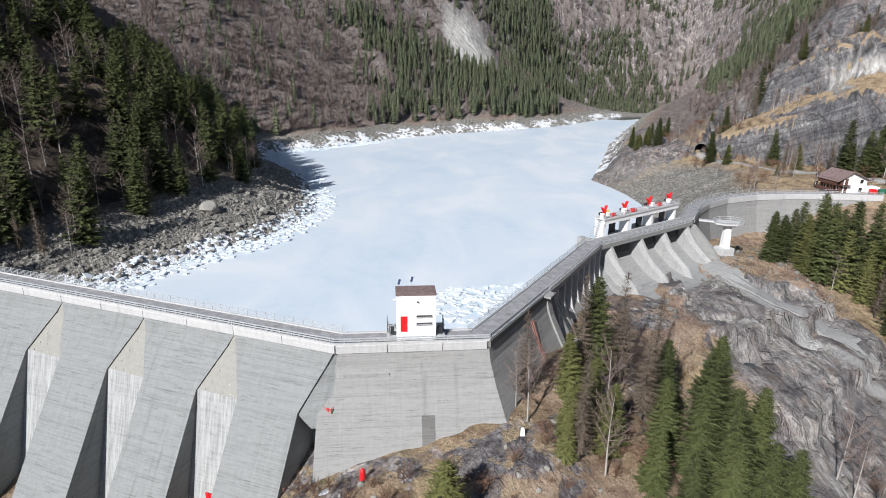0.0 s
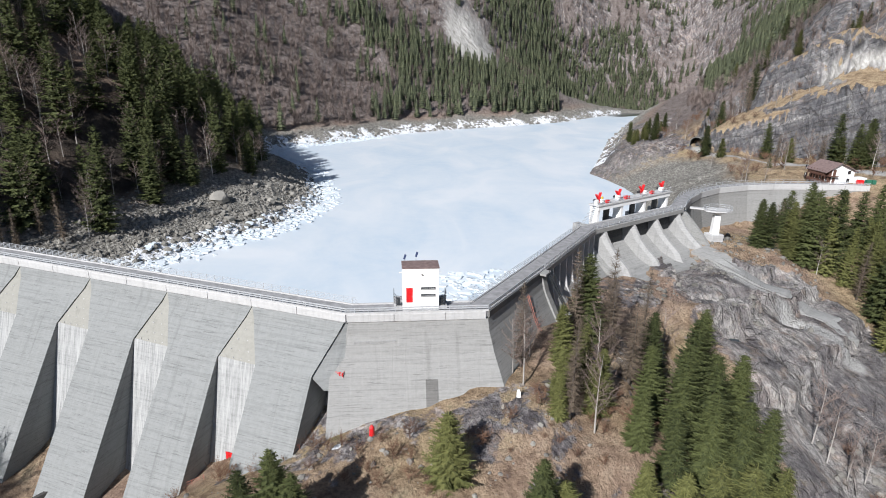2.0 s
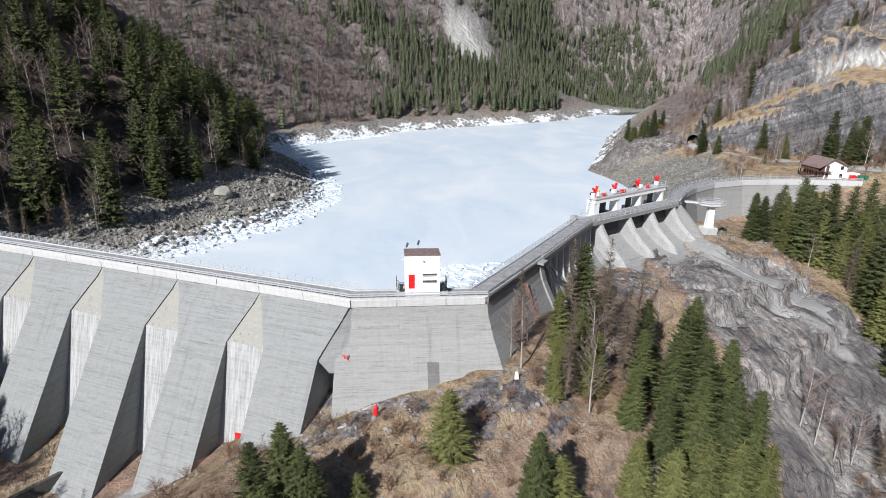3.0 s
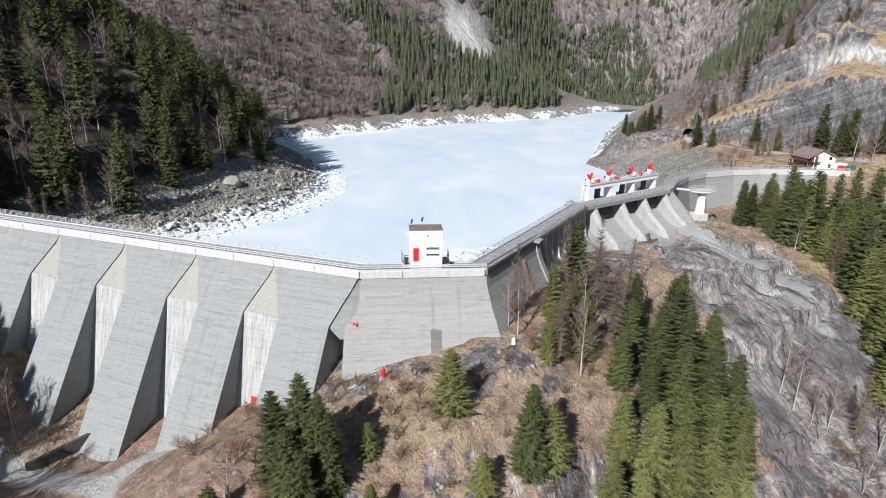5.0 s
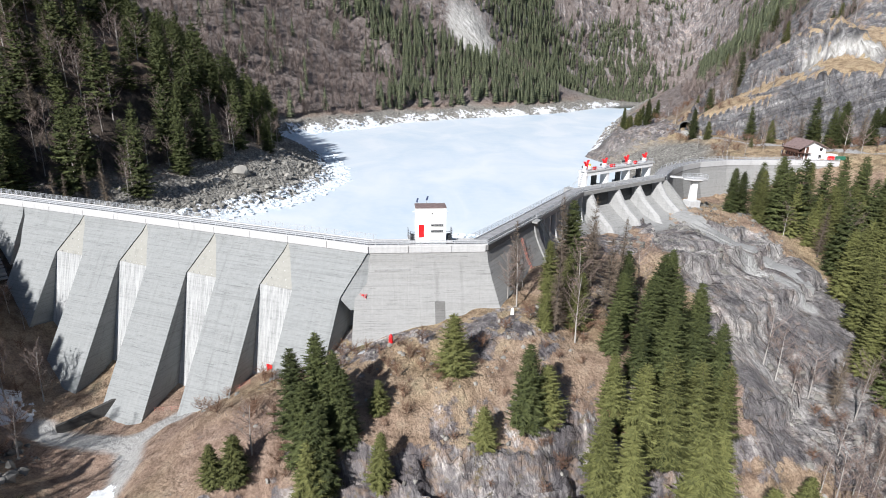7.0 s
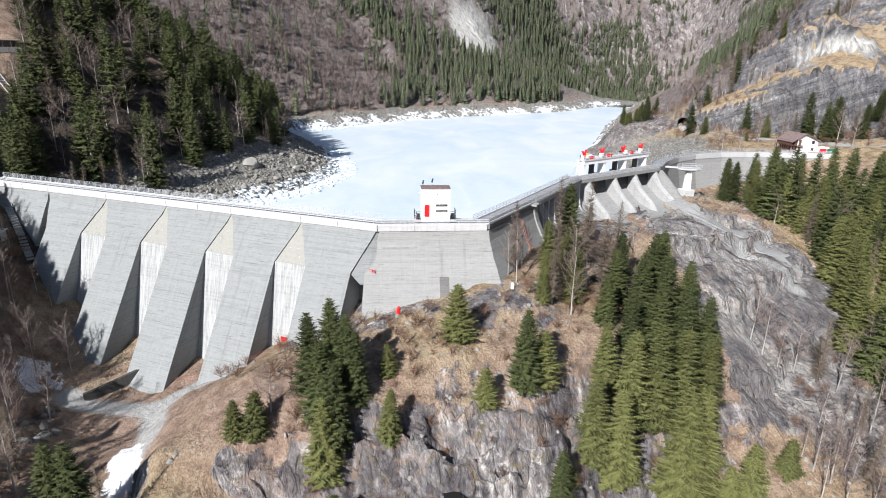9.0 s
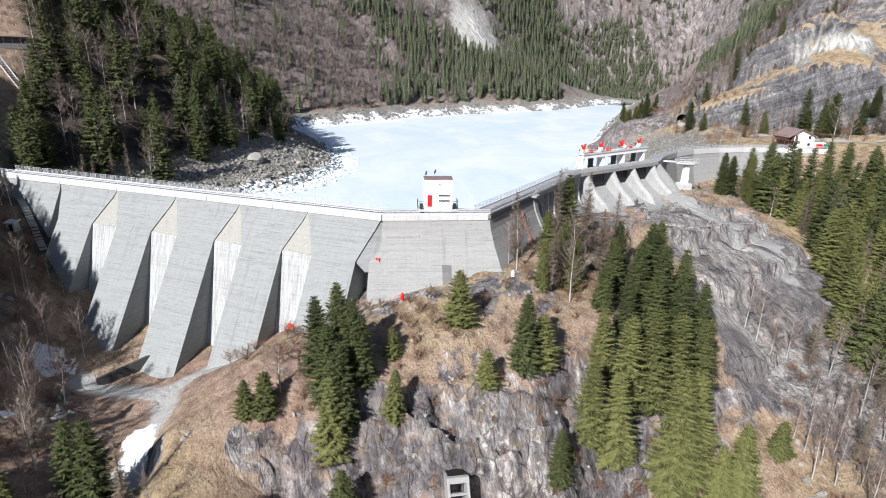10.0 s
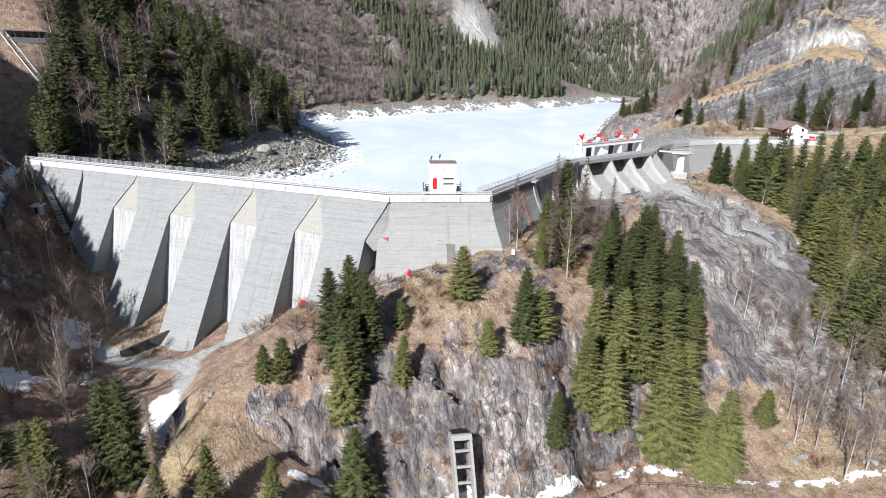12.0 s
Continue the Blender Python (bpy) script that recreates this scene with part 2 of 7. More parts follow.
    slate = mix(nt, grey(nt, sheet.outputs["Distance"], 0.0, 0.03, 0.85, 0.0), slate, (0.02, 0.02, 0.022))
    rock = mix(nt, maths(nt, "MULTIPLY", zone3[0], 0.85), rock, slate)
    # single blocks, each with its own tone, parted by thin dark joints
    stretch = nt.nodes.new("ShaderNodeVectorMath")
    stretch.operation = "MULTIPLY_ADD"
    stretch.inputs[1].default_value = (0.9, 0.9, 0.9)
    nt.links.new(wob.outputs["Color"], stretch.inputs[0])
    nt.links.new(along(nt, (0.25, -0.45, -0.86), 4.5, 1.7), stretch.inputs[2])
    tones, edges = [], []
    for sc in (0.55, 1.7):
        for feature, keep_in in (("F1", tones), ("DISTANCE_TO_EDGE", edges)):
            vn = node(nt, "ShaderNodeTexVoronoi", Scale=sc)
            vn.feature = feature
            nt.links.new(stretch.outputs[0], vn.inputs["Vector"])
            keep_in.append(vn.outputs["Color" if feature == "F1" else "Distance"])
    block = maths(nt, "ADD", maths(nt, "MULTIPLY", tones[0], 0.5), maths(nt, "MULTIPLY", tones[1], 0.5))
    rock = mix(nt, grey(nt, maths(nt, "MAXIMUM", zone2[2], zone3[0]), 0.0, 1.0, 0.9, 0.4), rock, ramp(nt, block, [(0.22, (0.62, 0.60, 0.62)), (0.5, (1.0, 1.0, 1.0)), (0.78, (1.5, 1.47, 1.42))]), "MULTIPLY")
    joint = maths(nt, "MAXIMUM", grey(nt, edges[0], 0.0, 0.035, 0.8, 0.0), grey(nt, edges[1], 0.0, 0.04, 0.45, 0.0))
    joint = maths(nt, "MULTIPLY", joint, grey(nt, n_mid, 0.42, 0.56))
    rock = mix(nt, joint, rock, (0.04, 0.037, 0.037))
    blotch = fbm(nt, along(nt, (0.2, -0.42, -0.88), 3.4, 1.5), 1.0, 10, 0.74, 0.8)
    plainer = maths(nt, "MAXIMUM", maths(nt, "MULTIPLY", zone2[2], 0.8), zone3[0])
    rock = mix(nt, grey(nt, plainer, 0.0, 1.0, 0.9, 0.38), rock, ramp(nt, blotch, [(0.36, (0.42, 0.41, 0.43)), (0.46, (1.0, 0.99, 1.0)), (0.54, (1.35, 1.34, 1.32)), (0.64, (2.1, 2.07, 2.02))]), "MULTIPLY")
    tint = fbm(nt, p, 0.28, 6, 0.7)
    rock = mix(nt, maths(nt, "MULTIPLY", grey(nt, tint, 0.54, 0.66, 0.0, 0.6), grey(nt, plainer, 0.0, 1.0, 1.0, 0.2)), rock, (0.34, 0.24, 0.17))
    rock = mix(nt, zone3[2], rock, ramp(nt, seams, [(0.36, (0.22, 0.212, 0.195)), (0.48, (0.42, 0.405, 0.375)), (0.6, (0.64, 0.63, 0.60))]))
    # near-black painted on for the shade under the cliff's overhang
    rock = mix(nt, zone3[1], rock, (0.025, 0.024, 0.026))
    moss = grey(nt, fbm(nt, p, 0.5, 6, 0.75), 0.56, 0.66, 0.0, 0.8)
    moss = maths(nt, "MULTIPLY", maths(nt, "MULTIPLY", moss, grey(nt, zone2[2], 0.0, 0.7, 1.0, 0.25)), grey(nt, zone3[0], 0.0, 1.0, 1.0, 0.35))
    rock = mix(nt, moss, rock, (0.17, 0.135, 0.07))
    edge = maths(nt, "ADD", zone[0], grey(nt, maths(nt, "ADD", maths(nt, "MULTIPLY", n_mid, 0.6), maths(nt, "MULTIPLY", weather, 0.4)), 0.35, 0.65, 0.5, -0.5))
    col = mix(nt, grey(nt, edge, 0.42, 0.58), col, rock)
    cell = node(nt, "ShaderNodeTexVoronoi", Scale=1.5, Randomness=1.0)
    nt.links.new(p, cell.inputs["Vector"])
    shingle = ramp(nt, cell.outputs["Color"], [(0.15, (0.16, 0.152, 0.135)), (0.5, (0.27, 0.258, 0.23)), (0.85, (0.40, 0.386, 0.35))])
    shingle = mix(nt, grey(nt, cell.outputs["Distance"], 0.4, 0.8, 0.0, 0.55), shingle, (0.07, 0.066, 0.06))
    shingle = mix(nt, grey(nt, n_fine, 0.4, 0.7, 0.0, 0.35), shingle, (0.12, 0.11, 0.095))
    col = mix(nt, zone[1], col, shingle)
    path = mix(nt, grey(nt, n_fine, 0.35, 0.7), (0.47, 0.465, 0.45), (0.34, 0.332, 0.318))
    col = mix(nt, zone2[1], col, path)
    snow_edge = maths(nt, "ADD", zone[2], grey(nt, n_mid, 0.3, 0.7, -0.4, 0.4))
    col = mix(nt, grey(nt, snow_edge, 0.46, 0.54), col, (0.80, 0.82, 0.85))
    nt.links.new(col, b.inputs["Base Color"])
    h = maths(nt, "ADD", maths(nt, "MULTIPLY", n_mid, 0.8), maths(nt, "MULTIPLY", n_fine, 0.35))
    h = maths(nt, "ADD", h, maths(nt, "MULTIPLY", maths(nt, "ADD", maths(nt, "ADD", seams, blotch), maths(nt, "MULTIPLY", block, 0.7)), 1.3))
    on_rock = grey(nt, edge, 0.42, 0.58)
    h = maths(nt, "SUBTRACT", h, maths(nt, "MULTIPLY", maths(nt, "MULTIPLY", joint, on_rock), 0.5))
    h = maths(nt, "ADD", h, grey(nt, joints_out[0], 0.0, 0.05, -0.08, 0.0))
    h = maths(nt, "SUBTRACT", h, maths(nt, "MULTIPLY", crack, 0.8))
    bump(nt, b, h, 1.0, 0.5)
    return m


def mat_ice():
    m, nt, b = material("lake_ice", 0.42, spec=0.35)
    p = coords(nt)
    a = fbm(nt, coords(nt, (1, 0.55, 1), (0, 0, 0.5)), 0.03, 5, 0.55, 0.9)
    s = fbm(nt, p, 0.25, 5, 0.6, 0.5)
    col = ramp(nt, a, [(0.34, (0.50, 0.59, 0.67)), (0.5, (0.58, 0.645, 0.70)), (0.62, (0.655, 0.695, 0.73))])
    col = mix(nt, grey(nt, s, 0.4, 0.7, 0.0, 0.4), col, (0.64, 0.685, 0.72))
    nt.links.new(col, b.inputs["Base Color"])
    bump(nt, b, s, 0.12, 0.1)
    return m


def mat_leaf(name, dark, light, rough=0.75):
    m, nt, b = material(name, rough, spec=0.2)
    g = nt.nodes.new("ShaderNodeNewGeometry")
    o = nt.nodes.new("ShaderNodeObjectInfo")
    n = fbm(nt, coords(nt), 0.35, 3)
    f = maths(nt, "ADD", maths(nt, "MULTIPLY", g.outputs["Random Per Island"], 0.5), maths(nt, "MULTIPLY", o.outputs["Random"], 0.3))
    f = maths(nt, "ADD", f, maths(nt, "MULTIPLY", n, 0.35))
    nt.links.new(ramp(nt, f, [(0.15, dark), (0.85, light)]), b.inputs["Base Color"])
    return m


GROUND = mat_ground()
ICE = mat_ice()
SNOW_SLAB = mat_plain("snowy_ice_slab", (0.60, 0.655, 0.70), 0.6, 0, 0.08, 0.6)
WATER = mat_plain("open_water", (0.05, 0.065, 0.075), 0.1, 0, 0.1, 0.2)
SPRUCE = mat_leaf("spruce_needles", (0.017, 0.024, 0.011), (0.098, 0.113, 0.041))
OLIVE = mat_leaf("young_spruce_needles", (0.036, 0.043, 0.016), (0.16, 0.165, 0.058))
LARCH = mat_leaf("bare_larch_twigs", (0.06, 0.047, 0.038), (0.19, 0.15, 0.11))
TWIG = mat_leaf("bare_twigs", (0.08, 0.06, 0.053), (0.25, 0.195, 0.17))
SCRUB = mat_leaf("russet_scrub", (0.07, 0.04, 0.03), (0.22, 0.13, 0.085))
BARK = mat_leaf("bark", (0.06, 0.05, 0.042), (0.15, 0.13, 0.115))
BIRCH = mat_leaf("pale_bark", (0.22, 0.205, 0.19), (0.45, 0.43, 0.40))
BOULDER = mat_leaf("boulder_stone", (0.085, 0.082, 0.074), (0.275, 0.263, 0.238), 0.9)


# ---- mesh helpers ----
def mesh_of(name, verts, faces, mat, smooth=False):
    me = bpy.data.meshes.new(name)
    if isinstance(faces, np.ndarray):
        n, k = faces.shape
        me.vertices.add(len(verts))
        me.vertices.foreach_set("co", np.asarray(verts, np.float32).ravel())
        me.loops.add(n * k)
        me.loops.foreach_set("vertex_index", faces.astype(np.int32).ravel())
        me.polygons.add(n)
        me.polygons.foreach_set("loop_start", np.arange(0, n * k, k, dtype=np.int32))
        me.update(calc_edges=True)
        me.shade_flat()
    else:
        me.from_pydata(verts if isinstance(verts, list) else verts.tolist(), [], faces)
    for mm in (mat if isinstance(mat, (list, tuple)) else (mat,)):
        me.materials.append(mm)
    if smooth:
        me.shade_smooth()
    me.update()
    return me


def bm_mesh(name, bm, mat, smooth=False):
    me = bpy.data.meshes.new(name)
    bm.normal_update()
    bm.to_mesh(me)
    bm.free()
    me.materials.append(mat)
    if smooth:
        me.polygons.foreach_set("use_smooth", [True] * len(me.polygons))
    return me


def part(name, bm, mat, parent=None, label="", smooth=False):
    """Links a bmesh (or a finished mesh) as one object, under a thing or a part where one is given."""
    me = bm if isinstance(bm, bpy.types.Mesh) else bm_mesh(name, bm, mat, smooth)
    ob = new(name, me)
    if parent is not None:
        ob.parent = parent
    return tagged(ob, label)


def thing(name, label, category, group="", at=(0, 0, 0), kind=""):
    ob = new(name)
    ob.empty_display_size = 0.1
    ob.location = at
    return tagged(ob, label, category, group, kind)


def add_box(bm, m, size, bevel=0.0):
    r = bmesh.ops.create_cube(bm, size=1.0, matrix=m @ Matrix.Diagonal((*size, 1)))
    if bevel:
        es = list({e for v in r["verts"] for e in v.link_edges})
        bmesh.ops.bevel(bm, geom=es, offset=bevel, segments=1, affect="EDGES")
    return bm


def box(m, size, bevel=0.0):
    return add_box(bmesh.new(), m, size, bevel)


def add_rod(bm, a, b, r, r2=None, n=6):
    a, b = Vector(a), Vector(b)
    q = (b - a).to_track_quat("Z", "Y").to_matrix().to_4x4()
    bmesh.ops.create_cone(bm, cap_ends=True, segments=n, radius1=r, radius2=r if r2 is None else r2, depth=(b - a).length,
                          matrix=Matrix.Translation((a + b) / 2) @ q)
    return bm


def add_solid(bm, rings):
    """A closed solid lofted through rings of equally many points."""
    vs = [[bm.verts.new(p) for p in ring] for ring in rings]
    n = len(rings[0])
    for a, b in zip(vs, vs[1:]):
        for i in range(n):
            bm.faces.new((a[i], a[(i + 1) % n], b[(i + 1) % n], b[i]))
    bm.faces.new(vs[0][::-1])
    bm.faces.new(vs[-1])
    bmesh.ops.recalc_face_normals(bm, faces=bm.faces)
    return bm


# ---- noise on arrays ----
def lattice(ix, iy, seed):
    h = (ix.astype(np.int64) * 374761393 + iy.astype(np.int64) * 668265263 + seed * 982451653) & 0x7FFFFFFF
    h = (h ^ (h >> 13)) * 1274126177 & 0x7FFFFFFF
    return ((h ^ (h >> 16)) & 0xFFFF) / 65535.0


def value_noise(x, y, seed):
    ix, iy = np.floor(x), np.floor(y)
    fx, fy = x - ix, y - iy
    fx, fy = fx * fx * (3 - 2 * fx), fy * fy * (3 - 2 * fy)
    a, b = lattice(ix, iy, seed), lattice(ix + 1, iy, seed)
    c, d = lattice(ix, iy + 1, seed), lattice(ix + 1, iy + 1, seed)
    return (a * (1 - fx) + b * fx) * (1 - fy) + (c * (1 - fx) + d * fx) * fy - 0.5


def fractal(x, y, size, octaves=5, seed=1, gain=0.5):
    out, amp, f = 0.0, 1.0, 1.0 / size
    for o in range(octaves):
        out = out + amp * value_noise(x * f + 17.3 * o, y * f - 9.1 * o, seed + o)
        amp, f = amp * gain, f * 2.03
    return out


def smooth(a, b, x):
    t = np.clip((x - a) / (b - a), 0, 1)
    return t * t * (3 - 2 * t)


# ---- plan of the dam's crest (downstream edge) ----
END_L, KINK, BEND, STAIR = Vector((-114.5, 101.0)), Vector((-16.1, 70.0)), Vector((4.8, 72.7)), Vector((15.6, 91.6))
SPILL_A, SPILL_B = Vector((31.0, 119.5)), Vector((59.0, 142.0))
WALL_R = [Vector(v) for v in ((60.5, 144.5), (66.0, 155.0), (72.0, 163.0), (80.5, 170.5), (91.8, 175.8), (102.3, 178.2), (112.5, 179.2), (122.0, 179.0), (131.5, 178.3))]
LAKE = -16.3
DAM_X = [-600, END_L.x, KINK.x, BEND.x, STAIR.x, SPILL_A.x, SPILL_B.x, 66.0, 80.5, 102.3, 131.5, 150, 600]
DAM_Y = [255, END_L.y, KINK.y, BEND.y, STAIR.y, SPILL_A.y, SPILL_B.y, 155.0, 170.5, 178.2, 178.3, 176, 200]


def along_dam(x):
    return np.interp(x, DAM_X, DAM_Y)


# shoreline of the frozen lake, clockwise from the dam's left abutment
SHORE = [(-105, 102), (-90, 121), (-82, 134), (-77, 144), (-70, 157), (-62.5, 169), (-56, 190), (-53.5, 211), (-60.5, 235), (-78, 280), (-105, 311),
         (-116, 353), (-99, 368), (-81, 390), (-48, 438), (-6, 480), (43, 516), (102, 568), (150, 640), (190, 690), (215, 700), (195, 640),
         (150, 530), (108, 420), (82, 334), (66, 284), (71, 267), (74, 249), (75, 232), (66, 190), (55, 150), (28, 124), (2, 78), (-17, 75)]


def shore_distance(x, y):
    """Metres from the shoreline, below zero on the lake."""
    best = np.full(np.shape(x), 1e9)
    inside = np.zeros(np.shape(x), bool)
    for (ax, ay), (bx, by) in zip(SHORE, SHORE[1:] + SHORE[:1]):
        dx, dy = bx - ax, by - ay
        t = np.clip(((x - ax) * dx + (y - ay) * dy) / (dx * dx + dy * dy), 0, 1)
        best = np.minimum(best, np.hypot(x - ax - t * dx, y - ay - t * dy))
        cross = (ay > y) != (by > y)
        inside ^= cross & (x < ax + (y - ay) / (by - ay + 1e-9) * dx)
    return np.where(inside, -best, best)


# ---- the valley below the dam, as sections across it ----
SECTIONS = []


def section(y, *profile):
    SECTIONS.append((y, [p[0] for p in profile], [p[1] for p in profile]))


section(-160, (-400, 260), (-220, 120), (-120, 10), (-60, -42), (40, -52), (120, -40), (200, 10), (400, 170))
section(-60, (-400, 190), (-220, 95), (-130, 30), (-90, -15), (-50, -42), (0, -50), (60, -50), (110, -38), (200, 15), (400, 170))
section(5, (-400, 270), (-200, 84), (-150, 40), (-130, 36), (-114, 19), (-100, 2), (-78, -22), (-58, -36), (-35, -43), (30, -47), (80, -45), (120, -30), (200, 20), (400, 180))
section(26, (-400, 210), (-200, 82), (-150, 37), (-130, 31), (-114, 15), (-100, 0), (-80, -20), (-66, -30), (-56, -36), (-50, -37), (-44, -30), (-38, -29), (-28, -35), (-15, -42), (0, -46), (60, -46), (85, -42), (120, -28), (200, 20), (400, 180))
section(31.5, (-400, 200), (-200, 80), (-150, 36), (-130, 29), (-100, -3), (-80, -21), (-66, -30), (-55, -35), (-50, -36), (-44, -28), (-36, -27), (-28, -33), (-18, -42), (0, -44.5), (15, -44.5), (60, -45.5), (85, -41), (120, -27), (200, 20), (400, 180))
section(35.5, (-400, 200), (-200, 80), (-150, 36), (-130, 28), (-101, -4), (-82, -22), (-68, -30), (-55, -34), (-49, -32), (-44, -26), (-34, -24), (-22, -26.5), (-10, -29.5), (0, -30.5), (8, -32), (14, -38), (20, -43), (60, -44.5), (85, -40), (120, -27), (200, 20), (400, 180))
section(42, (-400, 200), (-200, 80), (-150, 36), (-130, 27), (-102, -4), (-84, -23), (-70, -30), (-56, -33), (-49, -30), (-42, -25.5), (-32, -20), (-20, -19), (-8, -19), (4, -20.5), (12, -23), (17, -30), (23, -41), (35, -41), (55, -43.5), (72, -40), (90, -37), (122, -27), (200, 20), (400, 180))
section(50, (-400, 200), (-200, 78), (-150, 34), (-130, 24), (-104, -4), (-88, -22), (-76, -32), (-66, -34), (-54, -33), (-48, -28), (-40, -22.5), (-28, -18), (-15, -15.5), (0, -14.5), (12, -16), (20, -19), (27, -27), (35, -34), (46, -37), (60, -40), (74, -37.5), (92, -35), (125, -26), (200, 20), (400, 180))
section(60, (-400, 200), (-200, 74), (-150, 32), (-130, 22), (-106, -2), (-92, -18), (-80, -30), (-70, -33.8), (-58, -32.8), (-49, -29.5), (-36, -24), (-20, -16.5), (-10, -13), (5, -11), (14, -12), (24, -15), (34, -20), (44, -25), (56, -33), (66, -35), (80, -33.5), (100, -31), (130, -22), (200, 22), (400, 180))
section(70, (-400, 190), (-200, 70), (-150, 30), (-130, 20), (-110, 2), (-98, -13), (-86, -24), (-76, -30), (-50, -30), (-36, -24.5), (-20, -16), (0, -10.5), (14, -10), (26, -12), (33, -17.5), (42, -22), (52, -24), (62, -29), (72, -32), (84, -31), (102, -29), (132, -21), (200, 24), (400, 180))
section(84, (-400, 190), (-200, 68), (-150, 30), (-132, 20), (-122, 6), (-114, -1), (-100, -13), (-90, -20), (-80, -26), (-40, -26), (0, -10), (14, -8), (27, -9), (34, -14), (42, -17), (50, -16.5), (60, -19.5), (70, -26), (78, -29), (92, -29), (112, -27), (138, -18), (200, 24), (400, 180))
section(100, (-400, 190), (-200, 66), (-150, 30), (-136, 20), (-126, 8), (-118, -1), (-104, -8), (-90, -17), (-40, -22), (10, -10), (26, -8.5), (42, -8.8), (56, -11.5), (68, -16), (78, -19.5), (86, -22.5), (94, -26), (106, -26), (128, -20), (152, -8), (200, 24), (400, 180))
section(118, (-400, 190), (-200, 66), (-140, 20), (-118, 0), (30, -10), (48, -9.5), (62, -9.8), (74, -13.2), (85, -16), (94, -19), (110, -20), (132, -13), (152, -5), (200, 26), (400, 180))
section(140, (-400, 210), (-200, 96), (-140, 20), (40, -11), (58, -10), (68, -7.5), (82, -9.5), (95, -13), (115, -13), (135, -6), (155, 0), (200, 30), (400, 190))
section(172, (-400, 210), (-200, 96), (-140, 20), (60, -11), (75, -12), (90, -13), (106, -10.5), (120, -6), (131, -2), (145, 0.6), (172, 4), (200, 25), (400, 190))
section(300, (-400, 210), (-200, 96), (-140, 20), (60, -11), (90, -10), (131, -1), (145, 1), (200, 25), (400, 190))


def downstream(x, y):
    ys = np.array([s[0] for s in SECTIONS], float)
    rows = np.array([np.interp(x, s[1], s[2]) for s in SECTIONS])
    pos = np.interp(y, ys, np.arange(len(ys)))
    k = np.clip(np.floor(pos).astype(int), 0, len(ys) - 2)
    f = pos - k
    lo = np.take_along_axis(rows, k[None], 0)[0]
    hi = np.take_along_axis(rows, k[None] + 1, 0)[0]
    # the hillside beyond the left edge of view, raised to shade the bank
    return lo * (1 - f) + hi * f + smooth(-150, -190, x) * 22 * smooth(5, 45, y)


def cliff_run(x, y):
    """Metres along the foot of the big cliff, from the road tunnel."""
    return 0.68 * (x - 109) - 0.73 * (y - 262)


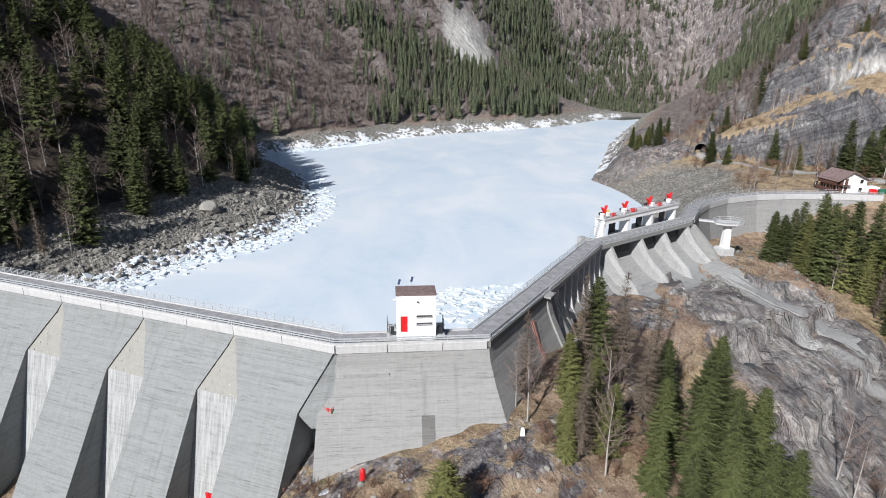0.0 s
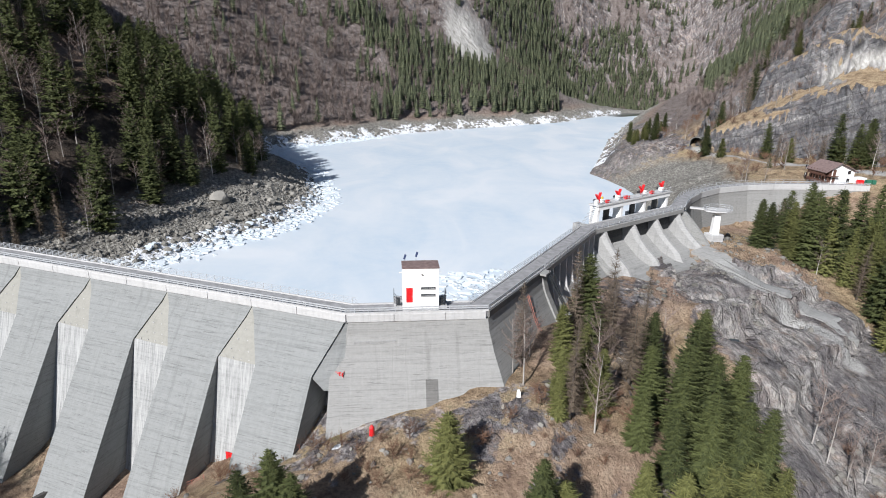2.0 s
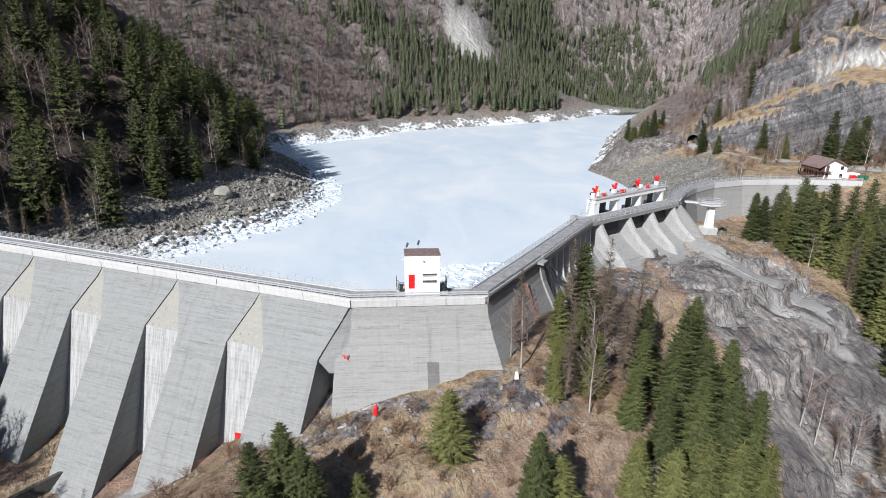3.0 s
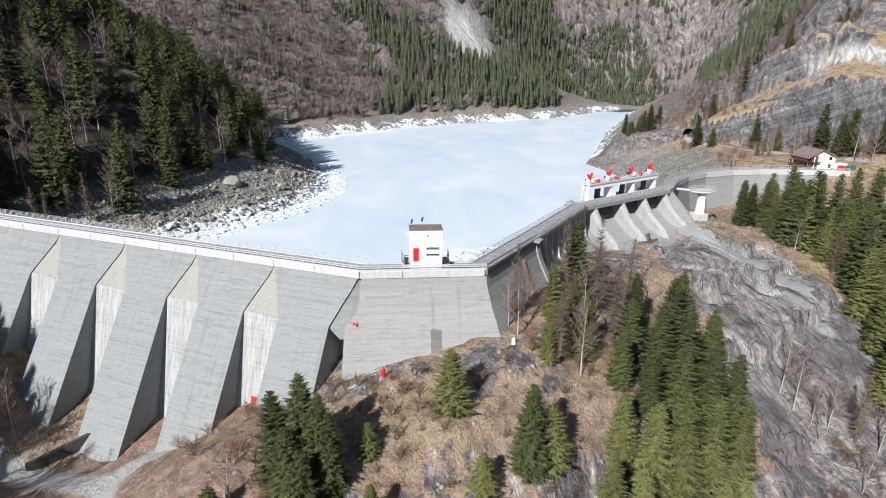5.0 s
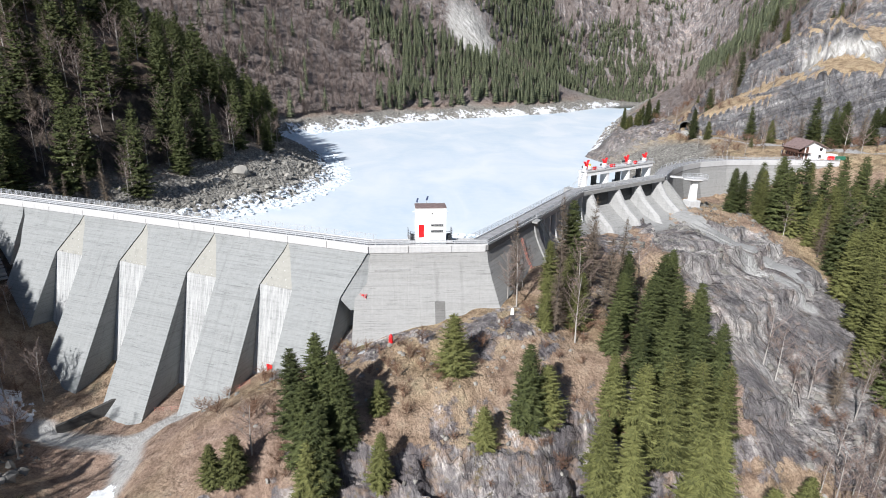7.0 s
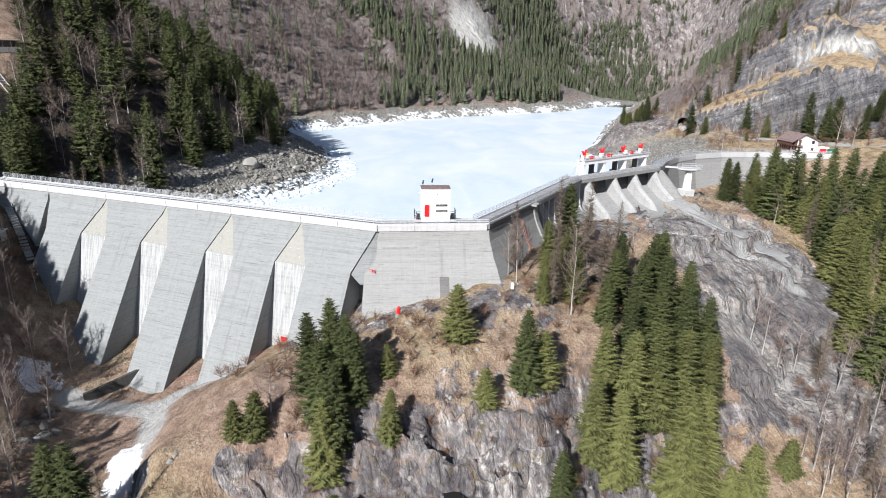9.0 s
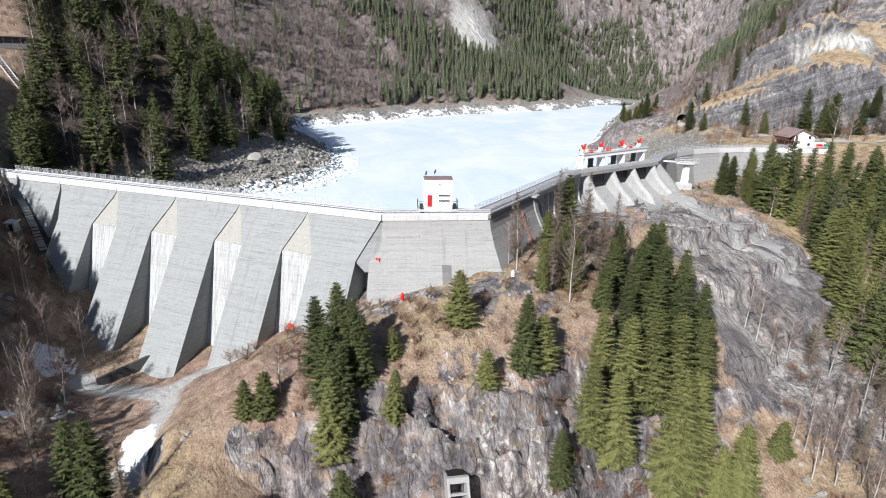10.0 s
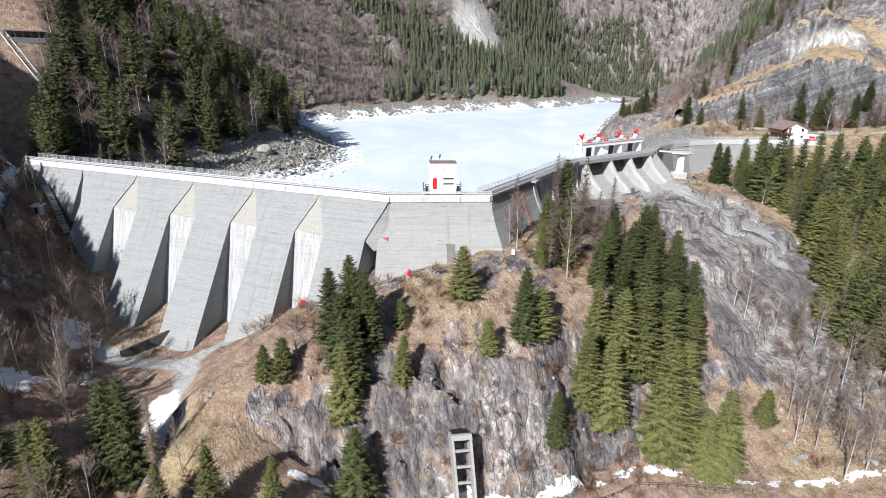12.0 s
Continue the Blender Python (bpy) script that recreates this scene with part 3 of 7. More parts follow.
def upstream(x, y):
    d = shore_distance(x, y)
    left = np.interp(d, [-60, -10, 0, 16, 28, 60, 130, 300, 700], [-26, -19, LAKE, -8.5, -2.5, 27, 64, 112, 230])
    # an unseen high spur climbs left from the headland, added to shade the ravine
    left = left + np.interp(x, [-420, -300, -140], [140, 98, 0]) * np.exp(-((y - 212) / 58) ** 2) * smooth(30, 60, d)
    far = np.interp(d, [-60, -10, 0, 12, 20, 90, 300, 600, 1200], [-26, -19, LAKE, -10.5, -7.5, 34, 190, 380, 600])
    right = np.interp(d, [-60, -10, 0, 10, 30, 37, 45, 47, 66, 80, 140, 300, 700], [-26, -19, LAKE, -11, -2.5, 0.5, 1.0, 3.0, 33, 44, 78, 190, 480])
    ahead = np.interp(d, [-60, -10, 0, 60, 160, 260, 700], [-26, -19, LAKE, -9.5, -6, 10, 40])
    # the cliff on the right bank: two faces that meet at the road tunnel
    c = np.minimum(0.73 * x + 0.68 * y - 261.5, 0.885 * (x - 110) - 0.466 * (y - 266))
    u = cliff_run(x, y)
    z1 = np.clip(7 + 0.38 * u, 4, 60)
    z2 = np.maximum(z1 + 3, np.clip(25 + 0.72 * u, 5, 92))
    w1 = (z1 - 0.8) / 4.5
    c2 = w1 + 15
    c3 = c2 + 0.65 * (z2 - z1) / 2.4
    wall = 0.8 + (z1 - 0.8) * np.clip(c / w1, 0, 1) + 0.35 * (z2 - z1) * np.clip((c - w1) / 15, 0, 1) + 0.65 * (z2 - z1) * np.clip((c - c2) / (c3 - c2), 0, 1)
    wall = wall + 0.04 * np.clip(c - c3, 0, 60) + 0.55 * np.maximum(0, c - 130)
    hill = np.interp(c, [0, 30, 160, 400], [0.8, 20, 170, 420])
    wx = smooth(195, 155, x)
    beach = np.interp(d, [-60, -10, 0, 10, 30, 37, 60, 90], [-26, -19, LAKE, -11, -2.5, 0.5, 1.0, 1.0])
    bluff = np.interp(d, [-60, -10, 0, 5, 12, 22, 40, 80], [-26, -19, LAKE, -13, -5, -1, 4, 9])
    bluff = np.maximum(bluff, np.interp(d, [0, 38, 80, 200, 500, 900], [-30, 3, 30, 150, 430, 620]))
    wb = smooth(258, 282, y)
    right = np.where(c > 0, wall * wx + hill * (1 - wx), beach * (1 - wb) + bluff * wb)
    right = np.where(c > 0, np.maximum(right, np.minimum(beach, bluff)), right)
    right = np.where(c > 0, np.maximum(right, bluff * smooth(300, 360, y) - 40 * smooth(360, 300, y)), right)
    yard = np.interp(d, [-60, -10, 0, 12, 30, 50, 60, 110], [-26, -19, LAKE, -9, -1.5, 0.4, 0.6, 4])
    # which bank: the lake's middle line runs from the dam to the far right
    mid = np.interp(y, [60, 140, 300, 480, 640, 900], [-20, 0, -15, 55, 165, 330])
    r = smooth(-8, 40, x - mid - 8 * (y > 0))
    f = smooth(300, 390, y + 0.35 * x)
    bank = left * (1 - f) + far * f
    h = bank * (1 - r) + right * r
    w_yard = smooth(215, 195, y) * r * smooth(2, -6, c)
    h = h * (1 - w_yard) + yard * w_yard
    # the valley goes on behind the lake, towards the right
    side = np.abs(x - np.interp(y, [600, 700, 1000, 1500, 3000], [165, 205, 300, 420, 600]))
    gap = smooth(640, 760, y) * smooth(150 + 0.05 * y, 60, side)
    return h * (1 - gap) + np.minimum(h, ahead + 0.45 * np.maximum(0, side - 60) + 0.62 * np.maximum(0, y - 850)) * gap


POOLS = [(61.4, 109.7), (73.0, 108.1), (54.0, 96.3), (51.3, 106.4)]      # hollows in the bare slab


CLEFTS = [(61.6, 97.0, 62.5, 89.4, 1.6), (62.5, 89.4, 66.9, 86.0, 3.0), (52.3, 83.1, 53.5, 81.2, 1.6), (53.9, 98.0, 60.4, 99.0, 2.0), (49.4, 111.0, 51.3, 106.4, 1.5), (51.3, 106.4, 57.5, 108.5, 1.6)]


def slab_area(x, y):
    right_edge = np.interp(y, [60, 80, 100, 115, 130], [80, 86, 97, 96, 83])
    return smooth(0, 7, x - 49 + 0.1 * (y - 60)) * smooth(0, 5, right_edge - x) * smooth(55, 64, y) * smooth(134, 124, y)


def height(x, y):
    """The ground's height, with its roughness."""
    x, y = np.asarray(x, float), np.asarray(y, float)
    s = y - along_dam(x)
    w = smooth(-4, 7, s)
    base = downstream(x, y) * (1 - w) + upstream(x, y) * w
    # coarse relief grows with the distance from the dam
    far = np.hypot(x - 10, y - 90)
    relief = fractal(x, y, 160, 5, 11) * np.clip((far - 90) * 0.08, 0, 34)
    gullies = -np.abs(fractal(x + 0.4 * y, y * 0.5, 120, 4, 23)) * np.clip((far - 200) * 0.05, 0, 22)
    d = shore_distance(x, y)
    off = smooth(10, 60, d)
    base = base + (relief + gullies) * np.where(s > 0, off, smooth(-60, -140, y) + smooth(125, 190, np.abs(x - 20)))
    # sheets of rock that peel off the bare slab below the spillway, with a step at the edge of each
    on_slab = slab_area(x, y)
    sheet = (0.42 * x - 0.62 * y + 9 * fractal(x, y, 26, 3, 121)) / 10.5
    frac = sheet - np.floor(sheet)
    base = base + on_slab * (3.0 * (frac - 0.5) + 1.6 * fractal(x * 1.4 + y * 0.4, y * 0.35, 12, 4, 131))
    for px, py in POOLS:
        base = base - 2.4 * np.exp(-(((x - px + 0.3 * (y - py)) / 3.0) ** 2 + ((y - py) / 1.7) ** 2))
    # open clefts between the sheets, deepest in the middle
    for ax, ay, bx, by, deep in CLEFTS:
        t = np.clip(((x - ax) * (bx - ax) + (y - ay) * (by - ay)) / ((bx - ax) ** 2 + (by - ay) ** 2), 0, 1)
        away = np.hypot(x - ax - t * (bx - ax), y - ay - t * (by - ay))
        base = base - deep * np.exp(-(away / 0.8) ** 2) * (0.35 + 2.6 * t * (1 - t))
    return base + fractal(x, y, 9, 5, 5, 0.55) * 1.6 * np.where((s > 0) & (d < 2), 0.1, 1.0)


def ledge_phase(x, y, h):
    """Where on a slanting stratum of the big cliff a place lies: 0 below a ledge, 1 at its edge."""
    saw = (h - 0.42 * cliff_run(x, y)) / 8.0 + 1.2 * fractal(x, y, 30, 3, 61)
    return saw - np.floor(saw)


def rough_height(x, y):
    """Adds ledges and ribs where the hillside is steep."""
    h = height(x, y)
    e = 1.2
    gx = (height(x + e, y) - height(x - e, y)) / (2 * e)
    gy = (height(x, y + e) - height(x, y - e)) / (2 * e)
    slope = np.hypot(gx, gy)
    steep = smooth(0.75, 1.5, slope)
    right_bank = smooth(70, 100, x) * smooth(175, 190, y)
    shelf = ledge_phase(x, y, h) ** 3 * 6.0 - 2.0
    rib = np.abs(fractal(x + 0.3 * h, y - 0.2 * h, 6, 4, 41)) * 4.5 - 1.0
    ledge = fractal(x * 0.6 + 30, h * 0.9 + y * 0.3, 5, 4, 57) * 3.0
    spur = smooth(-46, -36, x) * smooth(60, 50, x) * smooth(26, 31, y) * smooth(60, 50, y)
    blocks = np.floor(5 * value_noise(x / 3.1 + 0.05 * h, y / 2.2 + h / 3.4, 47)) * 0.9 + fractal(x, h + y, 2.6, 3, 49) * 1.8
    return h + steep * ((rib + ledge) * (1 - 0.35 * right_bank) + shelf * right_bank + blocks * spur), slope


# ---- ground: one sheet out to the mountains ----
def axis(lo, hi, step, far_lo, far_hi, grow=1.07):
    mid = list(np.arange(lo, hi + 0.01, step))
    a, s = [], step
    v = lo
    while v > far_lo:
        s *= grow
        v -= s
        a.append(v)
    b, s = [], step
    v = hi
    while v < far_hi:
        s = min(s * grow, 90)
        v += s
        b.append(v)
    return np.array(a[::-1] + mid + b)


gx_axis = axis(-125, 150, 0.95, -2600, 2800, 1.05)
gy_axis = axis(22, 200, 0.85, -1500, 4200, 1.018)
gy_axis = np.sort(np.concatenate([gy_axis, np.arange(30.3, 48, 0.85) + 0.21]))
GX, GY = np.meshgrid(gx_axis, gy_axis)
GZ, SLOPE = rough_height(GX, GY)


def make_ground():
    ny, nx = GX.shape
    verts = np.stack([GX.ravel(), GY.ravel(), GZ.ravel()], 1)
    i = np.arange(ny * nx).reshape(ny, nx)
    quads = np.stack([i[:-1, :-1], i[:-1, 1:], i[1:, 1:], i[1:, :-1]], -1).reshape(-1, 4)
    me = mesh_of("ground", verts, quads, GROUND, True)
    x, y, z, slope = GX.ravel(), GY.ravel(), GZ.ravel(), SLOPE.ravel()
    s = y - along_dam(x)
    d = shore_distance(x, y)
    up = smooth(-1, 6, s)
    patch = fractal(x, y, 34, 4, 71)
    rock = smooth(0.85, 1.35, slope + 0.5 * patch)
    rock = rock * (1 - 0.85 * up * smooth(-40, -70, x) * (y < 420)) * (1 - 0.9 * up * smooth(60, 90, x) * (y < 420))
    # the bare slab below the spillway
    slab = slab_area(x, y)
    rock = np.maximum(rock, slab * (1 - up) * 1.2)
    # rock shows through the spur's thin turf
    spur = smooth(-50, -38, x) * smooth(62, 48, x) * smooth(30, 34, y) * (1 - up)
    rock = np.maximum(rock, spur * smooth(0.1, 0.28, fractal(x, y, 13, 4, 141)) * 0.6)
    rock = np.maximum(rock, smooth(60, 70, x) * smooth(110, 85, x) * smooth(30, 50, y) * smooth(80, 66, y) * (0.55 + patch))
    cliff_band = smooth(200, 320, np.hypot(x, y - 90)) * smooth(-0.02, 0.16, fractal(x, y - 0.6 * z, 60, 5, 83)) * smooth(20, 80, z) * 0.95
    rock = np.maximum(rock, cliff_band)
    right_face = smooth(60, 100, x) * (y < 420) * up * smooth(0.7, 1.1, slope + 0.3 * patch)
    right_face = right_face * (1 - 0.95 * smooth(0.70, 0.84, ledge_phase(x, y, height(x, y))) * smooth(-0.12, 0.08, patch) * smooth(12, 24, z - 0.38 * cliff_run(x, y)))
    outcrop = np.exp(-(((x - 8) / 31) ** 2 + ((y - 668) / 55) ** 2) ** 2)
    rock = np.maximum(rock, outcrop * 1.2)
    rock = np.maximum(rock, right_face * 1.3)
    shingle = up * smooth(34, 22, d + 14 * patch) * (x < 60) + up * smooth(34, 24, d + 10 * patch) * (x >= 60)
    shingle = np.where(y > 300, up * smooth(24, 15, d + 6 * patch), shingle)
    shingle = np.maximum(shingle, smooth(640, 700, y) * up * smooth(70, 40, d) * (x > 80))
    head = up * smooth(255, 275, y) * smooth(420, 380, y) * smooth(55, 65, x) * smooth(44, 34, d)
    shingle = shingle * (1 - 0.85 * head)
    rock = np.maximum(rock, head * (0.75 + 0.9 * patch))
    snow = np.zeros_like(x)
    snow += up * smooth(11, 2, d) * (0.62 + 0.5 * patch) * (x < 60)
    snow = np.maximum(snow, up * (y > 300) * smooth(17, 6, d) * (0.55 + 0.9 * fractal(x, y, 9, 3, 161)) * (x < 190))
    gully = np.exp(-((x + 51.5 + 0.25 * (y - 36)) / 3.2) ** 2) * smooth(24, 30, y) * smooth(47, 42, y)
    snow = np.maximum(snow, gully * 1.1)
    snow = np.maximum(snow, 0.85 * np.exp(-(((x + 81) / 5) ** 2 + ((y - 60.5) / 4) ** 2)))
    snow = np.maximum(snow, 0.8 * np.exp(-(((x + 77) / 5) ** 2 + ((y - 39) / 5) ** 2)))
    snow = np.maximum(snow, 0.9 * np.exp(-((x + 113.5 - 0.52 * (92 - y)) / 1.8) ** 2) * smooth(72, 78, y) * smooth(103, 96, y))
    snow = np.maximum(snow, 0.62 * smooth(0.12, 0.3, fractal(x, y, 4, 3, 191)) * smooth(-15, -13, s) * smooth(-8, -9.5, s) * smooth(-22, -16, x) * smooth(6, 2, x))
    valley_road = smooth(1.5, 0.5, np.abs(y - np.interp(x, [-60, -20, 10, 30, 60, 120], [22, 29.5, 32.5, 41.0, 41, 43])))
    snow = np.maximum(snow, valley_road * smooth(-32, -26, x) * (0.66 + 0.7 * patch))
    litter = np.clip(0.55 + 1.4 * fractal(x, y, 22, 4, 91) + 0.3 * up + 0.4 * up * smooth(300, 420, y), 0, 1)
    path = np.zeros_like(x)
    for (ax, ay), (bx, by) in (((-74, 59), (-55, 55)), ((-55, 55), (-48.5, 62)), ((-55, 55), (-51, 46)), ((-51, 46), (-52, 40)), ((62, 133.5), (66.5, 117)), ((66.5, 117), (76.5, 106)), ((76.5, 106), (81.5, 100)), ((109, 262), (112, 242)), ((112, 242), (124, 223)),
                               ((124, 223), (140, 208)), ((140, 208), (146, 190)), ((146, 190), (175, 176)), ((175, 176), (240, 165))):
        t = np.clip(((x - ax) * (bx - ax) + (y - ay) * (by - ay)) / ((bx - ax) ** 2 + (by - ay) ** 2), 0, 1)
        path = np.maximum(path, smooth(3.0, 1.8, np.hypot(x - ax - t * (bx - ax), y - ay - t * (by - ay))))
    # the pale scar on the big cliff; along its upper edge, painted overhang shade
    run = cliff_run(x, y)
    scar = np.exp(-((z - 34 - 0.30 * (run - 40) - 5 * fractal(x, z, 14, 3, 171)) / 5.5) ** 4) * smooth(24, 34, run) * right_face * smooth(-0.16, 0.02, fractal(run, z * 1.6, 11, 4, 177))
    overhang_shade = np.exp(-((z - 41.5 - 0.16 * (run - 40) - 9 * fractal(run, run * 0, 16, 3, 173)) / 1.5) ** 2) * smooth(28, 36, run) * right_face
    overhang_shade = np.maximum(overhang_shade, np.exp(-((z - 7.5 - 0.38 * run) / 0.9) ** 2) * smooth(34, 20, run) * smooth(-2, 3, run) * right_face * 0.8)
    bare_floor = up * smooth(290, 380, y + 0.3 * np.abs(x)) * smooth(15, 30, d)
    # needle litter mask, also carrying the painted shade of the left banks
    needle_shade = up * smooth(-62, -80, x) * smooth(20, 30, d) * smooth(330, 270, y) * (1 - smooth(0, -6, x + 126 + 0.5 * (y - 125)) * smooth(180, 168, y)) + (1 - up) * smooth(-84, -94, x) * smooth(46, 60, y)
    pale = np.clip(scar * 1.1 + 0.7 * slab * (1 - up) + outcrop, 0, 1)
    litter = litter * (1 - 0.8 * smooth(60, 90, x) * up * smooth(420, 380, y))
    for name, cols in (("zone", (rock, shingle, snow)), ("zone_b", (litter, path, pale)), ("zone_c", (right_face, overhang_shade, np.maximum(scar, outcrop))), ("zone_d", (bare_floor, np.clip(needle_shade, 0, 1) * (0.75 + patch), 0 * x))):
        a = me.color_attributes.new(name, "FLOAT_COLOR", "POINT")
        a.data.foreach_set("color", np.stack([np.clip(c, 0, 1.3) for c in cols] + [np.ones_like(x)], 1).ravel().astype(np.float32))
    return tagged(new("ground", me), "dry grassy alpine hillsides with grey rock faces and old snow", "ground", kind="structure")


ground = make_ground()


def ground_at(x, y):
    return float(rough_height(np.array([float(x)]), np.array([float(y)]))[0][0])


# ---- lake ice, with a broken rim ----
def make_lake():
    pts = []
    n = len(SHORE)
    for i in range(n):
        (ax, ay), (bx, by) = SHORE[i], SHORE[(i + 1) % n]
        k = max(2, int(math.hypot(bx - ax, by - ay) / 6))
        pts += [(ax + (bx - ax) * j / k, ay + (by - ay) * j / k) for j in range(k)]
    bm = bmesh.new()
    vs = []
    for x, y in pts:
        dx, dy = x - np.interp(y, [60, 300, 700], [-20, -10, 190]), 0.0
        grow = 9 if s_up(x, y) > 9 else 0
        vs.append(bm.verts.new((x + (grow if dx > 0 else -grow), y, LAKE)))
    f = bm.faces.new(vs)
    bmesh.ops.triangulate(bm, faces=[f])
    return tagged(part("water", bm, ICE), "frozen reservoir under pale blue snowy ice", "lake", kind="structure")


def s_up(x, y):
    return y - float(along_dam(x))


lake = make_lake()
bm = bmesh.new()
bm.faces.new([bm.verts.new((x, y, LAKE + 0.03)) for x, y in ((148, 655), (176, 640), (200, 660), (225, 705), (200, 712), (172, 690))])
tagged(part("open_water", bm, WATER), "dark open water at the head of the lake", "water", kind="structure")


def make_slabs(seed, spots, label):
    """Rafts of broken ice plates pushed up along the shore."""
    rng = np.random.default_rng(seed)
    verts, faces = [], []
    for x, y, r in spots:
        k = rng.integers(5, 8)
        a0 = rng.uniform(0, 6.28)
        tilt = rng.normal(0, 0.16, 2)
        z0 = max(LAKE + 0.1, ground_fast(x, y) + 0.15) + rng.uniform(0, 0.25)
        base = len(verts)
        ring = []
        for i in range(k):
            a = a0 + 6.283 * (i + rng.uniform(-0.25, 0.25)) / k
            q = r * rng.uniform(0.7, 1.15)
            ring.append((x + q * math.cos(a), y + q * math.sin(a) * 0.8))
        for px, py in ring:
            verts.append((px, py, z0 + (px - x) * tilt[0] + (py - y) * tilt[1] + 0.12))
        for px, py in ring:
            verts.append((px, py, z0 + (px - x) * tilt[0] + (py - y) * tilt[1] - 0.35))
        faces.append([base + i for i in range(k)])
        faces += [[base + i, base + k + i, base + k + (i + 1) % k, base + (i + 1) % k] for i in range(k)]
    me = mesh_of("ice_slabs", verts, faces, SNOW_SLAB)
    return tagged(new("ice_slabs", me), label, "ice", kind="stuff")


def ground_fast(x, y):
    i = min(max(np.searchsorted(gx_axis, x), 1), len(gx_axis) - 1)
    j = min(max(np.searchsorted(gy_axis, y), 1), len(gy_axis) - 1)
    fx = (x - gx_axis[i - 1]) / (gx_axis[i] - gx_axis[i - 1])
    fy = (y - gy_axis[j - 1]) / (gy_axis[j] - gy_axis[j - 1])
    return float((GZ[j - 1, i - 1] * (1 - fx) + GZ[j - 1, i] * fx) * (1 - fy) + (GZ[j, i - 1] * (1 - fx) + GZ[j, i] * fx) * fy)


def grounds(xs, ys):
    return np.array([ground_fast(a, b) for a, b in zip(xs, ys)])


rng = np.random.default_rng(5)
spots = []
cand = np.stack([rng.uniform(-125, -20, 26000), rng.uniform(110, 420, 26000)], 1)
dist = shore_distance(cand[:, 0], cand[:, 1])
for (x, y), dd in zip(cand, dist):
    if -9 < dd < 6 and rng.random() < 0.7 * math.exp(-((dd + 2) / 4.5) ** 2):
        spots.append((x, y, rng.uniform(0.5, 1.6)))
make_slabs(7, spots[:1500], "broken snowy ice plates stranded along the stony shore")
spots = [(x, y, rng.uniform(0.5, 1.5)) for x, y in zip(rng.uniform(-6, 26, 520), rng.uniform(105, 142, 520))
         if (x - 4.8) * 0.86 - (y - 72.7) * 0.5 < -4.5 and ((x - 9) / 17) ** 2 + ((y - 123) / 17) ** 2 < rng.uniform(0.5, 1.0) and y < 133 + 0.3 * x]
make_slabs(8, spots, "cracked ice plates frozen against the dam")


# ---- stones ----
def stone_shape(seed, squash=0.75):
    r2 = np.random.default_rng(seed)
    bm = bmesh.new()
    bmesh.ops.create_icosphere(bm, subdivisions=1, radius=1.0)
    for v in bm.verts:
        v.co *= r2.uniform(0.72, 1.2)
        v.co.z *= squash
    planes = [Vector(r2.normal(size=3)).normalized() for _ in range(4)]
    for v in bm.verts:
        for n in planes:
            d = v.co.dot(n)
            if d > 0.62:
                v.co -= n * (d - 0.62)
    V = np.array([v.co[:] for v in bm.verts])
    F = np.array([[v.index for v in f.verts] for f in bm.faces])
    bm.free()
    return V, F


STONES = [stone_shape(400 + k) for k in range(8)]


def stone_field(name, label, xs, ys, sizes, seed, mat=None):
    r2 = np.random.default_rng(seed)
    VV, FF, base = [], [], 0
    for x, y, s, z in zip(xs, ys, sizes, grounds(xs, ys)):
        V, F = STONES[r2.integers(8)]
        t = r2.uniform(0, 6.283)
        R = np.array([[math.cos(t), -math.sin(t), 0], [math.sin(t), math.cos(t), 0], [0, 0, 1]])
        VV.append((V * s * r2.uniform(0.8, 1.25, 3)) @ R.T + (x, y, z + 0.15 * s))
        FF.append(F + base)
        base += len(V)
    me = mesh_of(name, np.concatenate(VV), np.concatenate(FF), mat or BOULDER)
    return tagged(new(name, me), label, "stones", kind="stuff")


rs = np.random.default_rng(77)
cx, cy = rs.uniform(-120, -40, 16000), rs.uniform(104, 330, 16000)
cd = shore_distance(cx, cy)
ok = (cd > -1.5) & (cd < 27) & (rs.random(16000) < np.clip(1.1 - np.abs(cd - 9) / 22, 0, 1))
stone_field("bank_stones", "tumbled grey stones on the bare reservoir bank", cx[ok][:4200], cy[ok][:4200], 0.24 + 0.85 * rs.random(ok.sum())[:4200] ** 3, 5)
cx, cy = rs.uniform(-130, 190, 14000), rs.uniform(330, 700, 14000)
cd = shore_distance(cx, cy)
ok = (cd > 0) & (cd < 16)
stone_field("far_bank_stones", "pale stones on the far reservoir bank", cx[ok][:900], cy[ok][:900], 0.5 + 1.3 * rs.random(ok.sum())[:900] ** 3, 6)
cx, cy = rs.uniform(-44, 60, 9000), rs.uniform(34, 70, 9000)
ok = (cy - along_dam(cx) < -9.5) & (fractal(cx, cy, 13, 4, 141) > -0.03)
stone_field("slope_stones", "grey stones scattered on the spur below the dam", cx[ok][:420], cy[ok][:420], 0.1 + 0.5 * rs.random(ok.sum())[:420] ** 4, 7)
cx, cy = rs.uniform(60, 100, 4000), rs.uniform(40, 78, 4000)
stone_field("scree", "grey scree below the rock slab", cx[:420], cy[:420], 0.15 + 0.8 * rs.random(420) ** 4, 8)
cx, cy = rs.uniform(46, 90, 3000), rs.uniform(122, 165, 3000)
ok = cy - along_dam(cx) < -11
stone_field("rubble", "pale rubble beside the spillway apron", cx[ok][:260], cy[ok][:260], 0.2 + 0.6 * rs.random(ok.sum())[:260] ** 3, 9)
cx, cy = rs.uniform(36, 78, 5000), rs.uniform(100, 130, 5000)
ok = (cy - along_dam(cx) < -10.5) & (fractal(cx, cy, 12, 3, 181) > 0.02)
